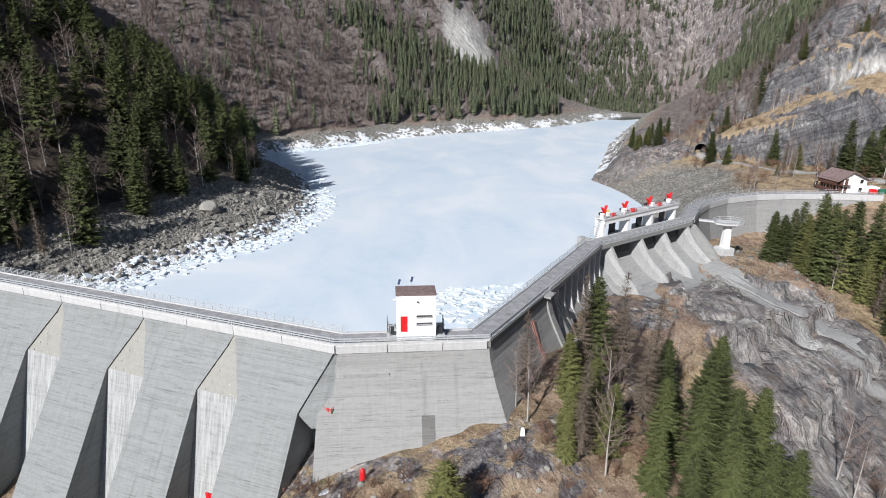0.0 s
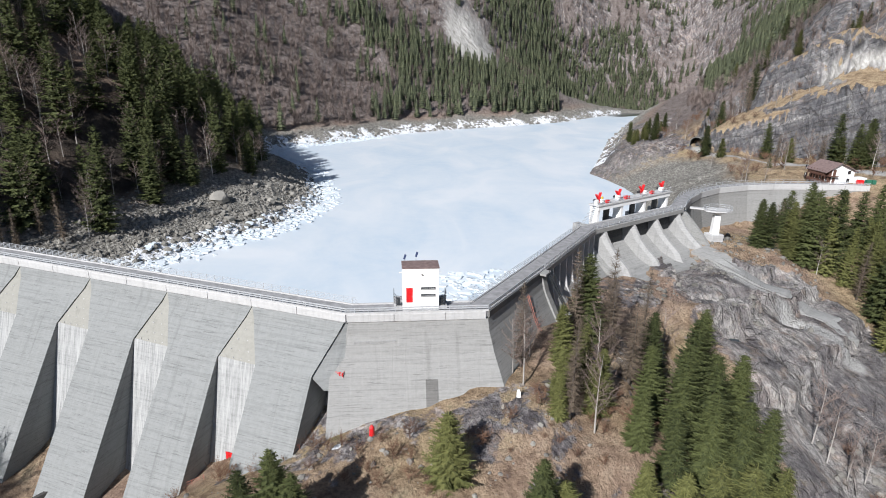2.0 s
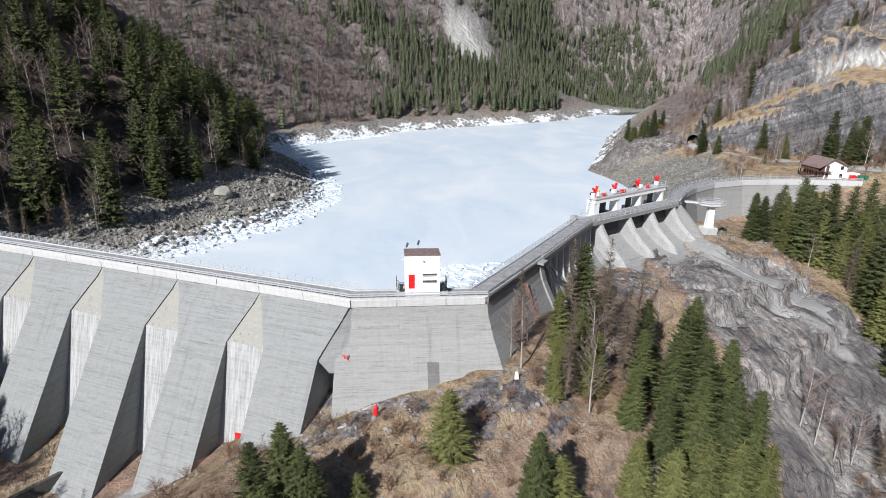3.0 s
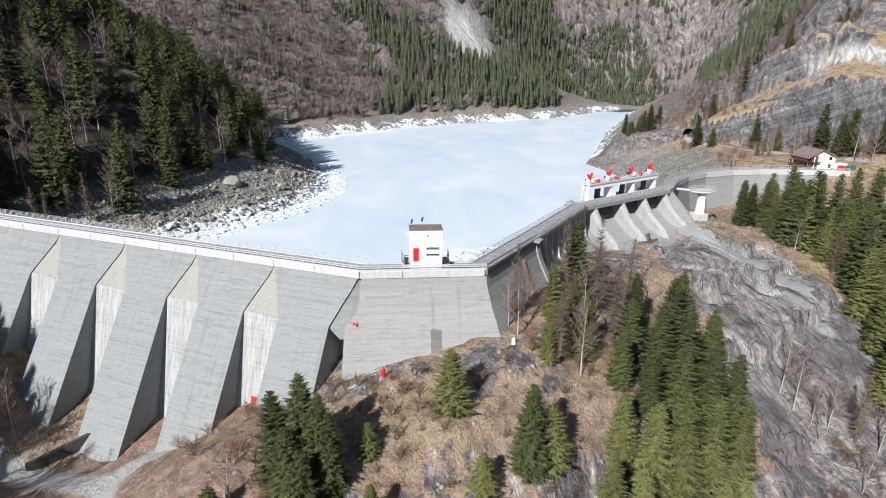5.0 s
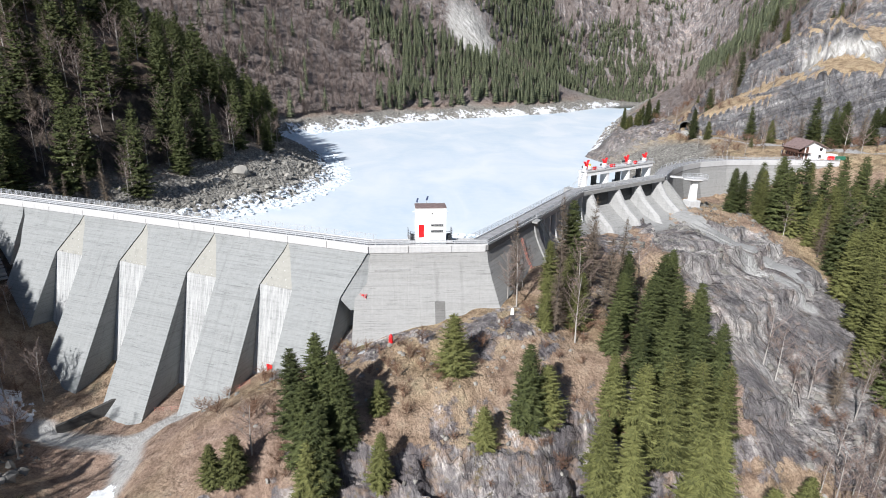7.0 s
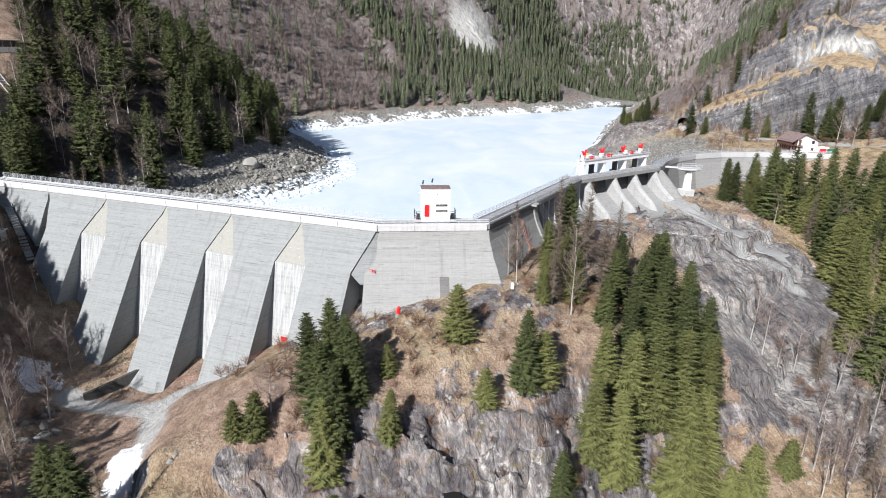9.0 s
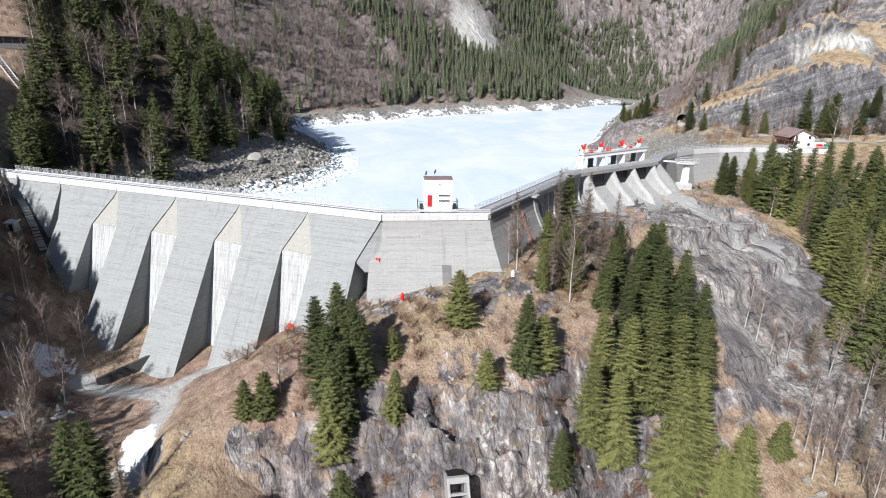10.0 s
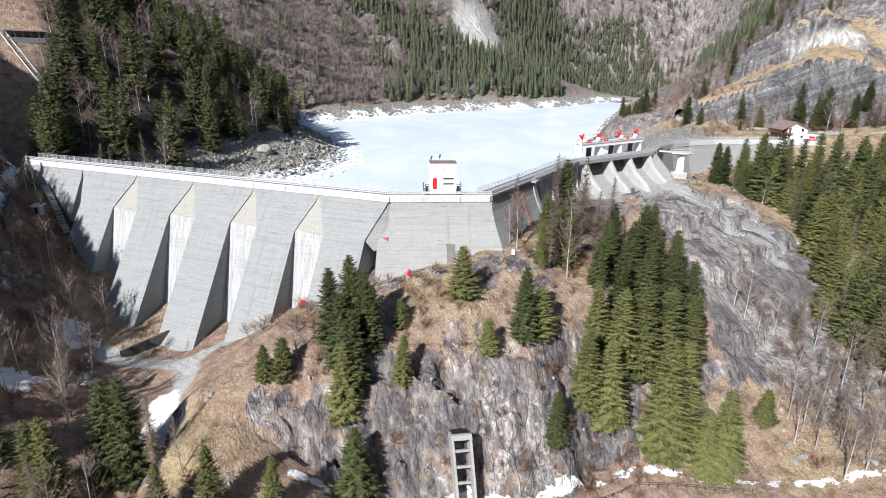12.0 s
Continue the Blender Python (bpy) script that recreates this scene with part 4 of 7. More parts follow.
stone_field("slab_rubble", "broken angular blocks on the upper rock slab", cx[ok][:140], cy[ok][:140], 0.2 + 0.7 * rs.random(ok.sum())[:140] ** 3, 11)
for px, py in POOLS:
    bm = bmesh.new()
    z = ground_fast(px, py) + 0.35
    bm.faces.new([bm.verts.new((px + 3.2 * math.cos(a) * (1 + 0.12 * math.sin(3 * a + px)) - 0.4 * math.sin(a), py + 1.5 * math.sin(a), z)) for a in (6.283 * k / 22 for k in range(22))])
    tagged(part("rock_pool", bm, WATER), "dark pool of meltwater in a hollow of the slab", "pool", "pools on the slab")
cx, cy = rs.uniform(-112, -68, 5000), rs.uniform(36, 100, 5000)
ok = (cy - along_dam(cx) < -8 - 0.4 * (cx + 112)) & (fractal(cx, cy, 12, 3, 151) > 0.02)
stone_field("shaded_stones", "dark stones on the shaded ground below the dam", cx[ok][:500], cy[ok][:500], 0.2 + 1.1 * rs.random(ok.sum())[:500] ** 4, 10)
for x, y, s, sq in ((-78.0, 174.5, 3.4, 0.8), (-72.0, 166.0, 2.0, 0.6), (-82.5, 163.0, 2.2, 0.7), (-66.0, 188.0, 1.9, 0.8), (-88.0, 152.0, 1.8, 0.7), (-69.0, 173.0, 1.5, 0.6), (-75.5, 158.5, 1.6, 0.7), (-62.5, 203.0, 1.6, 0.7)):
    bm = bmesh.new()
    bmesh.ops.create_icosphere(bm, subdivisions=2, radius=1.0)
    r2 = random.Random(int(x * 10 + y))
    cuts = [Vector((r2.uniform(-1, 1), r2.uniform(-1, 1), r2.uniform(-0.4, 1))).normalized() for _ in range(7)]
    for v in bm.verts:
        for n in cuts:
            d = v.co.dot(n)
            if d > 0.66:
                v.co -= n * (d - 0.66)
        v.co += v.co * 0.12 * noise.noise(v.co * 2.5 + Vector((x, y, 0)))
    bmesh.ops.transform(bm, matrix=Matrix.Translation((x, y, ground_fast(x, y) + 0.25 * s)) @ Matrix.Rotation(x, 4, "Z") @ Matrix.Diagonal((s, s * 0.8, s * sq, 1)), verts=bm.verts)
    tagged(part("boulder", bm, BOULDER), "large grey angular boulder on the stony bank", "boulder", "boulders on the bank")


# ---- the dam ----
class Run:
    """A straight run of the crest: u along it, p metres downstream of its edge."""

    def __init__(self, a, b):
        self.a, self.len = a, (b - a).length
        self.e = (b - a) / self.len
        n = Vector((self.e.y, -self.e.x))
        self.n = n if n.y < 0 else -n

    def at(self, u, p, z):
        q = self.a + self.e * u + self.n * p
        return Vector((q.x, q.y, z))

    def turn(self, u, p, z):
        """Pose with x along the run, -y downstream."""
        q = self.at(u, p, z)
        x = Vector((self.e.x, self.e.y, 0))
        y = Vector((-self.n.x, -self.n.y, 0))
        if x.cross(y).z < 0:
            x = -x
        m = Matrix((x, y, Vector((0, 0, 1)))).transposed().to_4x4()
        return Matrix.Translation(q) @ m


def offsets(line):
    """For each corner of a crest line the vector by which one metre downstream moves it."""
    out = []
    runs = [Run(a, b) for a, b in zip(line, line[1:])]
    for i in range(len(line)):
        if i == 0:
            out.append(runs[0].n)
        elif i == len(line) - 1:
            out.append(runs[-1].n)
        else:
            m = runs[i - 1].n + runs[i].n
            out.append(m / (1 + runs[i - 1].n.dot(runs[i].n)))
    return out


def sweep(line, profile, bm=None):
    """A solid with the closed profile of (p, z) points, swept along a crest line."""
    off = offsets(line)
    rings = [[Vector((c.x + o.x * p, c.y + o.y * p, z)) for p, z in profile] for c, o in zip(line, off)]
    return add_solid(bm or bmesh.new(), rings)


def points_along(line, step, start=0.0):
    """Places and headings every step metres along a line."""
    out, carry = [], start
    for a, b in zip(line, line[1:]):
        r = Run(a, b)
        u = carry
        while u < r.len:
            out.append((r, u))
            u += step
        carry = u - r.len
    return out


dam = thing("dam", "grey concrete buttress dam with stained faces and a railed crest road", "dam")
LEFT = Run(KINK, END_L)
FACE = [(-1.2, 0.1), (-3.0, 1.0), (-5.0, 2.6), (-8.3, 5.0), (-18, 11.1), (-30, 18.7), (-42, 26.3)]
SLOTS = [(13.0, 20.0), (29.6, 36.7), (46.5, 53.7), (63.5, 70.9)]
BACK = -3.6


def face_p(z):
    return float(np.interp(-z, [-f[0] for f in FACE], [f[1] for f in FACE]))


def buttress(u0, u0s, u1, u1s, foot=-42):
    """One buttress: full width under the coping, narrowed below by the slots beside it. u0 and u1: joints; u0s and u1s: its edges at the slots."""
    rings = []
    for z in (-1.2, -3.0, -5.0, -8.3, -18, -30, foot):
        f = min(1.0, (-z - 1.2) / 7.1)
        a, b, p = u0 + (u0s - u0) * f, u1 + (u1s - u1) * f, face_p(z)
        rings.append([LEFT.at(a, p, z), LEFT.at(b, p, z), LEFT.at(b, BACK, z), LEFT.at(a, BACK, z)])
    return add_solid(bmesh.new(), rings)


joints = [(a + b) / 2 for a, b in SLOTS]
part("buttress", buttress(0.3, 3.3, joints[0], SLOTS[0][0]), CONCRETE_BUTTRESS, dam)
for i in range(3):
    part("buttress", buttress(joints[i], SLOTS[i][1], joints[i + 1], SLOTS[i + 1][0]), CONCRETE_BUTTRESS, dam)
part("buttress", buttress(joints[3], SLOTS[3][1], 85.0, 81.5), CONCRETE_BUTTRESS, dam)
part("abutment_block", add_solid(bmesh.new(), [[LEFT.at(u, p, z) for u, p in ((85.2, face_p(z) * 0.7), (LEFT.len + 2, face_p(z) * 0.7), (LEFT.len + 2, BACK), (85.2, BACK))]
                                               for z in (-1.2, -3, -5, -8.3, -18, -30)]), CONCRETE_BUTTRESS, dam)
for (a, b), j in zip(SLOTS, joints):
    # the triangular panel that closes the slot's head, set back a little
    bm = bmesh.new()
    rings = []
    for z in (-1.25, -3.0, -5.0, -8.3):
        f = min(1.0, (-z - 1.2) / 7.1)
        p = face_p(z) - 0.32
        rings.append([LEFT.at(j + (a - j) * f - 0.02, p + 0.25, z), LEFT.at(j + (b - j) * f + 0.02, p, z), LEFT.at(j + (b - j) * f + 0.02, p - 0.9, z), LEFT.at(j + (a - j) * f - 0.02, p - 0.9, z)])
    panel = part("panel", add_solid(bm, rings), CONCRETE_PANEL, dam, "beige concrete closing panel with bolt heads")
    bolt = None
    for row, z in enumerate((-4.4, -5.7, -7.0, -8.0)):
        f = (-z - 1.2) / 7.1
        for k in range(row + 1):
            u = j + ((a - j) * f) + (b - a) * f * (k + 0.8) / (row + 1.6)
            at = LEFT.at(u, face_p(z) - 0.14, z)
            if bolt is None:
                bolt = bm_mesh("bolt", box(Matrix(), (0.16, 0.16, 0.16), 0.03), CONCRETE_PALE)
            ob = new("bolt", bolt)
            ob.parent = panel
            ob.location = at
    # the upright web behind the slot
    web = add_solid(bmesh.new(), [[LEFT.at(a - 1.5, 4.72 + 0.27 * (-z - 8.25), z), LEFT.at(b + 1.5, 4.72 + 0.27 * (-z - 8.25), z), LEFT.at(b + 1.5, 3.2, z), LEFT.at(a - 1.5, 3.2, z)] for z in (-8.25, -20, -40)])
    part("web", web, CONCRETE_LIME, dam, "lime-streaked concrete web at the back of a slot")
# the slots beside the bent middle block and beside the abutment
recess = add_solid(bmesh.new(), [[LEFT.at(ua, pa, z), LEFT.at(ub, pb, z), LEFT.at(ub, pb - 1.6, z), LEFT.at(ua, pa - 1.6, z)]
                                 for z, ua, pa, ub, pb in ((-1.3, 0.45, -0.15, -0.15, -0.7), (-3.0, 1.15, 0.75, -0.8, -0.7), (-5.0, 2.0, 2.3, -1.5, -0.4), (-8.6, 3.4, 4.8, -4.2, 1.2), (-10.5, 1.6, 4.6, -4.4, 2.0))])
part("panel", recess, CONCRETE_BUTTRESS, dam, "grey concrete panel closing the recess head")
part("web", add_solid(bmesh.new(), [[LEFT.at(-6.5, p - 0.6, z), LEFT.at(5.2, p, z), LEFT.at(5.2, -1.5, z), LEFT.at(-6.5, -1.5, z)] for z, p in ((-8.5, 0.6), (-12, 1.4), (-24, 3.6))]), CONCRETE, dam)
part("web", add_solid(bmesh.new(), [[LEFT.at(80.0, p, z), LEFT.at(86.5, p, z), LEFT.at(86.5, -1.0, z), LEFT.at(80.0, -1.0, z)] for z, p in ((-1.3, -0.4), (-6, 1.2), (-30, 3.0))]), CONCRETE, dam)

MID_FACE = [(-1.2, 0.1), (-3.2, 0.55), (-6.0, 1.8), (-7.4, 2.59), (-8.6, 3.27), (-10.5, 4.35), (-17, 8.0), (-26, 13.0)]
start = KINK + (BEND - KINK) * 0.012


MID_E = (BEND - KINK).normalized()


def body(line, face, back):
    return sweep(line, [(p, z) for z, p in face] + [(back, face[-1][0]), (back, face[0][0])])


middle = body([start, BEND, STAIR], MID_FACE, -1.2)
for v in middle.verts:
    # the block widens downwards beside the recess
    if (v.co.xy - KINK).length < 12 and MID_E.dot(v.co.xy - KINK) < 1.5:
        v.co.xy -= MID_E * float(np.interp(-v.co.z, [1.5, 5, 7.2, 8.6, 17, 26], [0, 0.3, 0.9, 2.8, 3.4, 4.6]))
part("middle_block", middle, CONCRETE, dam)
# raised band standing for a whitish stain, and the sealed opening in the middle block
MID, RIGHT = Run(KINK, BEND), Run(BEND, STAIR)
band = bmesh.new()
add_solid(band, [[MID.at(u, p, z) for p, z in ((0.62, -4.0), (1.1, -4.0), (1.1, -4.35), (0.8, -4.35))] for u in (1.0, 7.2)])
part("stain_band", band, CONCRETE_MID, dam)
patch_bm = add_solid(bmesh.new(), [[MID.at(u, face_mid + dp, z) for z, face_mid in ((-9.2, 3.61), (-13.0, 5.76)) for dp in ((0.06, -0.2) if z > -12 else (-0.2, 0.06))] for u in (11.5, 13.3)])
part("sealed_opening", patch_bm, CONCRETE_DARK, dam, "darker rectangle of newer concrete")

# free overflow between the stair and the gates
OVER = Run(STAIR, SPILL_A)
OGEE = [(-4.6, -2.8), (-4.6, -1.9), (-5.2, -0.8), (-6.3, 0.2), (-8.2, 1.7), (-10.2, 4.0), (-11.4, 6.5), (-14.0, 8.0)]
part("overflow_sill", body([STAIR, SPILL_A + OVER.e * 2.0], OGEE, -4.2), CONCRETE, dam)
for k in range(9):
    u = 0.8 + k * 3.75
    bm = add_solid(bmesh.new(), [[OVER.at(u + s, p, z) for s in (-0.22, 0.22) for p in ((p1, p0) if s < 0 else (p0, p1))] for z, p0, p1 in ((-0.9, -3.2, 0.4), (-2.6, -3.2, 0.45), (-4.6, -3.2, 0.55), (-7.2, -3.2, 1.15), (-8.6, -3.2, 1.9))])
    part("overflow_pier", bm, CONCRETE_PALE, dam)
# dark wall added behind the piers, standing for the shade under the road
part("overflow_shade_wall", add_solid(bmesh.new(), [[OVER.at(u, p, z) for p, z in ((-2.7, -0.92), (-2.7, -4.9), (-3.1, -4.9), (-3.1, -0.92))] for u in (0.0, OVER.len)]), CONCRETE_DARK, dam)
part("stair_pier", add_solid(bmesh.new(), [[RIGHT.at(RIGHT.len + s, p, z) for s, p in ((-0.8, -3), (-0.8, q), (0.7, q), (0.7, -3))] for z, q in ((-0.9, 0.25), (-4, 1.2), (-12, 5.4))]), CONCRETE, dam)

# gated spillway
GATES = Run(SPILL_A, SPILL_B)
CHUTE = [(-4.6, -6.5), (-4.6, -3.2), (-5.3, -1.6), (-6.8, 0.3), (-8.6, 3.0), (-9.8, 6.5), (-10.4, 11.0), (-16.0, 12.5)]
part("chute", body([SPILL_A + GATES.e * 1.2, SPILL_B], CHUTE, -7.5), CONCRETE, dam)
for u, w, top in ((3.6, 1.9, 4.0), (14.7, 1.6, 4.0), (24.1, 1.7, 4.0), (34.0, 1.8, 4.0)):
    nose = [(-0.7, 0.2), (-2.5, 1.4), (-4.5, 3.0), (-6.3, 5.2), (-8.0, 7.6), (-11.0, 9.6)]
    part("spillway_pier", add_solid(bmesh.new(), [[GATES.at(u - w / 2, -8.6, z), GATES.at(u - w / 2, p - 1.4, z), GATES.at(u - w * 0.2, p, z), GATES.at(u + w * 0.2, p, z), GATES.at(u + w / 2, p - 1.4, z), GATES.at(u + w / 2, -8.6, z)] for z, p in nose]), CONCRETE_MID, dam)
    up = add_solid(bmesh.new(), [[GATES.at(max(u, 5.7) + s * 0.42, p, z) for s, p in ((-1, -6.0), (-1, q), (1, q), (1, -6.0))] for z, q in ((-0.8, -3.7), (2.6, -3.7), (3.7, -3.7))])
    part("gantry_pier", up, WHITE, dam)
for u in (8.9, 19.4, 29.0):
    gate = add_solid(bmesh.new(), [[GATES.at(u + s, p, z) for s, p in ((-3.9, q), (3.9, q), (3.9, q - 0.35), (-3.9, q - 0.35))] for z, q in ((-5.6, -1.8), (-3.8, -1.4), (-1.9, -1.7), (-0.6, -2.3))])
    part("radial_gate", gate, STEEL_DARK, dam, "dark steel radial gate")
    # dark upright panel towards one side of each bay
    part("bay_panel", box(GATES.turn(u + 2.2, -5.6, 1.6), (2.0, 0.35, 4.0)), STEEL_DARK, dam)
    arm = bmesh.new()
    add_rod(arm, GATES.at(u + 3.0, -4.3, 0.2), GATES.at(u + 1.4, -2.2, -3.4), 0.12)
    part("gate_arm", arm, STEEL_DARK, dam)
part("gantry_deck", add_solid(bmesh.new(), [[GATES.at(u, p, z) for p, z in ((-3.3, 3.85), (-3.3, 4.2), (-6.2, 4.2), (-6.2, 3.85))] for u in (5.0, 35.4)]), CONCRETE_PALE, dam)
part("gantry_beam", add_solid(bmesh.new(), [[GATES.at(u, p, z) for p, z in ((-3.45, 2.9), (-3.45, 3.74), (-3.8, 3.74), (-3.8, 2.9))] for u in (5.2, 34.8)]), WHITE, dam)

# retaining wall on the far bank
WALL_FACE = [(-1.4, 0.1), (-3.0, 0.3), (-8, 1.4), (-18, 4.0)]
part("wing_wall", body(WALL_R, WALL_FACE, -2.2), CONCRETE, dam)
part("training_wall", add_solid(bmesh.new(), [[GATES.at(36.4 + s, p, z) for s, p in ((-0.5, -6), (-0.5, q), (0.5, q), (0.5, -6))] for z, q in ((-0.8, 0.6), (-3, 3.2), (-6, 6.6), (-9, 9.2), (-13, 11))]), CONCRETE, dam)

# coping with open joints, crest road, kerbs
crest_l = [END_L, KINK, BEND, STAIR, SPILL_A, SPILL_B]
crest_l[0] = END_L + (END_L - KINK).normalized() * 2
crest = crest_l + WALL_R


def coping(run, u0, u1, p=0.28, low=-1.25):
    bm = add_solid(bmesh.new(), [[run.at(u, q, z) for q, z in ((p, low + 0.08), (p, -0.06), (p - 0.06, 0.0), (p - 0.9, 0.0), (p - 0.9, low), (p - 0.08, low))] for u in (u0 + 0.045, u1 - 0.045)])
    return part("coping", bm, CONCRETE_PALE, dam)


marks = sorted([0.0] + joints + [(a + b) / 2 for a, b in zip(joints, joints[1:])] + [8.3, 77.2, 85.1, 93.6, LEFT.len + 1.9])
for a, b in zip(marks, marks[1:]):
    coping(LEFT, a, b)
for a, b in ((0.0, 7.0), (7.0, 14.6), (14.6, MID.len - 0.25)):
    coping(MID, a, b)
part("coping", sweep([BEND, STAIR], [(0.3, -1.0), (0.3, 0.0), (-0.7, 0.0), (-0.7, -1.0)]), CONCRETE_DARK, dam)
part("coping", sweep([STAIR, SPILL_A, SPILL_B], [(0.45, -0.95), (0.45, 0.0), (-0.6, 0.0), (-0.6, -0.95)]), CONCRETE, dam)
part("coping", sweep(WALL_R, [(0.25, -1.5), (0.25, 0.0), (-0.8, 0.0), (-0.8, -1.5)]), CONCRETE_PALE, dam)
part("crest_road", sweep(crest, [(0.02, -0.9), (0.02, 0.04), (-3.55, 0.04), (-3.55, -0.9)]), ASPHALT, dam, "grey asphalt crest road")
part("upstream_face", sweep([END_L, KINK, BEND, STAIR], [(-3.2, -0.95), (-3.2, -24.0), (-4.1, -24.0), (-3.7, -0.95)]), CONCRETE, dam)
part("upstream_face", sweep(WALL_R, [(-2.3, -1.5), (-2.3, -14.0), (-3.4, -14.0), (-3.4, -0.92)]), CONCRETE, dam)
part("kerb", sweep(crest, [(0.2, 0.005), (0.2, 0.26), (-0.12, 0.26), (-0.12, 0.005)]), CONCRETE_PALE, dam)
part("kerb", sweep(crest_l, [(-3.3, 0.045), (-3.3, 0.24), (-3.56, 0.24), (-3.56, 0.045)]), CONCRETE_PALE, dam)


def railing(name, line, p, z0, heights, post_h, step, mat, size=0.045, rail=0.05, label=""):
    """Rails on posts along a crest line; each post is a piece of its own."""
    rail_ob = None
    off = offsets(line)
    for hz in heights:
        bm = sweep(line, [(p + rail / 2, z0 + hz - rail), (p + rail / 2, z0 + hz + rail), (p - rail / 2, z0 + hz + rail), (p - rail / 2, z0 + hz - rail)])
        ob = part(name if rail_ob is None else "rail", bm, mat, dam if rail_ob is None else rail_ob, label if rail_ob is None else "")
        rail_ob = rail_ob or ob
    post = bm_mesh("post", box(Matrix.Translation((0, 0, post_h / 2)), (size * 2, size * 2, post_h)), mat)
    for r, u in points_along(line, step, 0.4):
        ob = new("post", post)
        ob.parent = rail_ob
        ob.location = r.at(u, p, z0)
    return rail_ob


railing("guard_rail", crest_l[:4], 0.08, 0.26, (0.34, 0.68), 0.74, 2.0, STEEL, 0.05, 0.09, "galvanised guard rail on short posts")
railing("guard_rail", [STAIR, SPILL_A, SPILL_B], 0.3, 0.02, (0.45, 0.8, 1.1), 1.12, 2.0, STEEL, 0.05, 0.05, "steel railing of the spillway bridge")
railing("guard_rail", WALL_R, 0.1, 0.26, (0.4, 0.8), 0.84, 2.5, STEEL, 0.05, 0.06, "steel railing on the wing wall")
railing("handrail", [crest_l[0], KINK + LEFT.e * 0.0], -3.45, 0.24, (0.25, 0.5, 0.75, 1.02), 1.06, 1.6, STEEL, 0.04, 0.03, "grey steel handrail along the reservoir side")
railing("handrail", [BEND, STAIR, SPILL_A], -3.45, 0.24, (0.35, 0.7, 1.02), 1.06, 1.6, STEEL, 0.04, 0.03, "grey steel handrail along the reservoir side")
railing("handrail", WALL_R, -3.2, 0.04, (0.5, 1.0), 1.05, 2.5, STEEL, 0.04, 0.03, "grey steel handrail behind the wing wall")
GANTRY_LINE = [GATES.a + GATES.e * 5.2 - GATES.n * 3.5, GATES.a + GATES.e * 35.2 - GATES.n * 3.5]
railing("handrail", GANTRY_LINE, 0.0, 4.25, (0.5, 1.0), 1.02, 1.8, STEEL, 0.04, 0.04, "steel railing on the gate gantry")
# stair of the gantry's near end
stair = part("gantry_stair", box(GATES.turn(5.3, -4.0, 1.7), (0.12, 0.12, 4.2)), STEEL, dam)
for k in range(14):
    part("tread", box(GATES.turn(5.0 - 0.28 * k, -4.6, 4.0 - 0.29 * k), (0.3, 0.9, 0.06)), STEEL, stair)
# balcony, steel stair and its landing at the end of the massive block
part("balcony", add_solid(bmesh.new(), [[RIGHT.at(RIGHT.len - 2.2 + u, p, z) for u, p in ((0, -0.2), (0, 1.5), (2.4, 1.5), (2.4, -0.2))] for z in (-0.35, 0.04)]), CONCRETE, dam)
bm = bmesh.new()
for k in range(22):
    f = k / 21
    add_box(bm, RIGHT.turn(RIGHT.len - 0.3 - 0.6 * f, 1.5 + 4.2 * f, -0.6 - 6.3 * f), (1.1, 0.3, 0.06))
for s in (-0.6, 0.6):
    for lift in (0.0, 1.0):
        add_rod(bm, RIGHT.at(RIGHT.len - 0.3 + s, 1.5, -0.6 + lift), RIGHT.at(RIGHT.len - 0.9 + s, 5.7, -6.9 + lift), 0.06)
part("steel_stair", bm, STEEL_DARK, dam, "steep dark steel stair down the wall")
bm = box(RIGHT.turn(RIGHT.len - 1.2, 6.3, -6.95), (2.0, 2.0, 0.2))
part("stair_landing", bm, CONCRETE_PALE, dam)
# red caged ladder on the right-hand face
ladder = bmesh.new()
for s in (-0.3, 0.3):
    for (za, zb) in ((-2.2, -6.0), (-6.0, -10.4)):
        pa, pb = (float(np.interp(-z, [-f[0] for f in MID_FACE], [f[1] for f in MID_FACE])) + 0.25 for z in (za, zb))
        add_rod(ladder, RIGHT.at(14.0 + s, pa, za), RIGHT.at(14.0 + s, pb, zb), 0.06)
for k in range(26):
    z = -2.3 - 0.31 * k
    pz = float(np.interp(-z, [-f[0] for f in MID_FACE], [f[1] for f in MID_FACE])) + 0.25
    add_rod(ladder, RIGHT.at(13.7, pz, z), RIGHT.at(14.3, pz, z), 0.04)
    if k % 3 == 0:
        add_rod(ladder, RIGHT.at(13.6, pz + 0.5, z), RIGHT.at(14.4, pz + 0.5, z), 0.04)
part("caged_ladder", ladder, FADED_RED, dam, "faded red caged ladder")

# smooth concrete apron along the rim of the bare slab
RIM = [Vector(v) for v in ((61.5, 134.5), (64.5, 129.0), (68.0, 124.0), (72.0, 120.8), (76.0, 118.0), (80.0, 115.2), (83.0, 111.5), (84.0, 106.5))]
bm, rings = bmesh.new(), []
for k, c in enumerate(RIM):
    fwd = (RIM[min(k + 1, len(RIM) - 1)] - RIM[max(k - 1, 0)]).normalized()
    side = Vector((fwd.y, -fwd.x))
    za, zb = (max(ground_fast(*(c + side * w)), ground_fast(*(c + side * w * 0.4))) + 0.25 for w in (-2.6, 2.6))
    rings.append([Vector((*(c + side * w), z)) for w, z in ((-2.6, za - 3), (2.6, zb - 3), (2.6, zb), (0.0, (za + zb) / 2 + 0.12), (-2.6, za))])
part("slab_apron", add_solid(bm, rings), CONCRETE, dam, "worn grey concrete apron on the rock's rim")

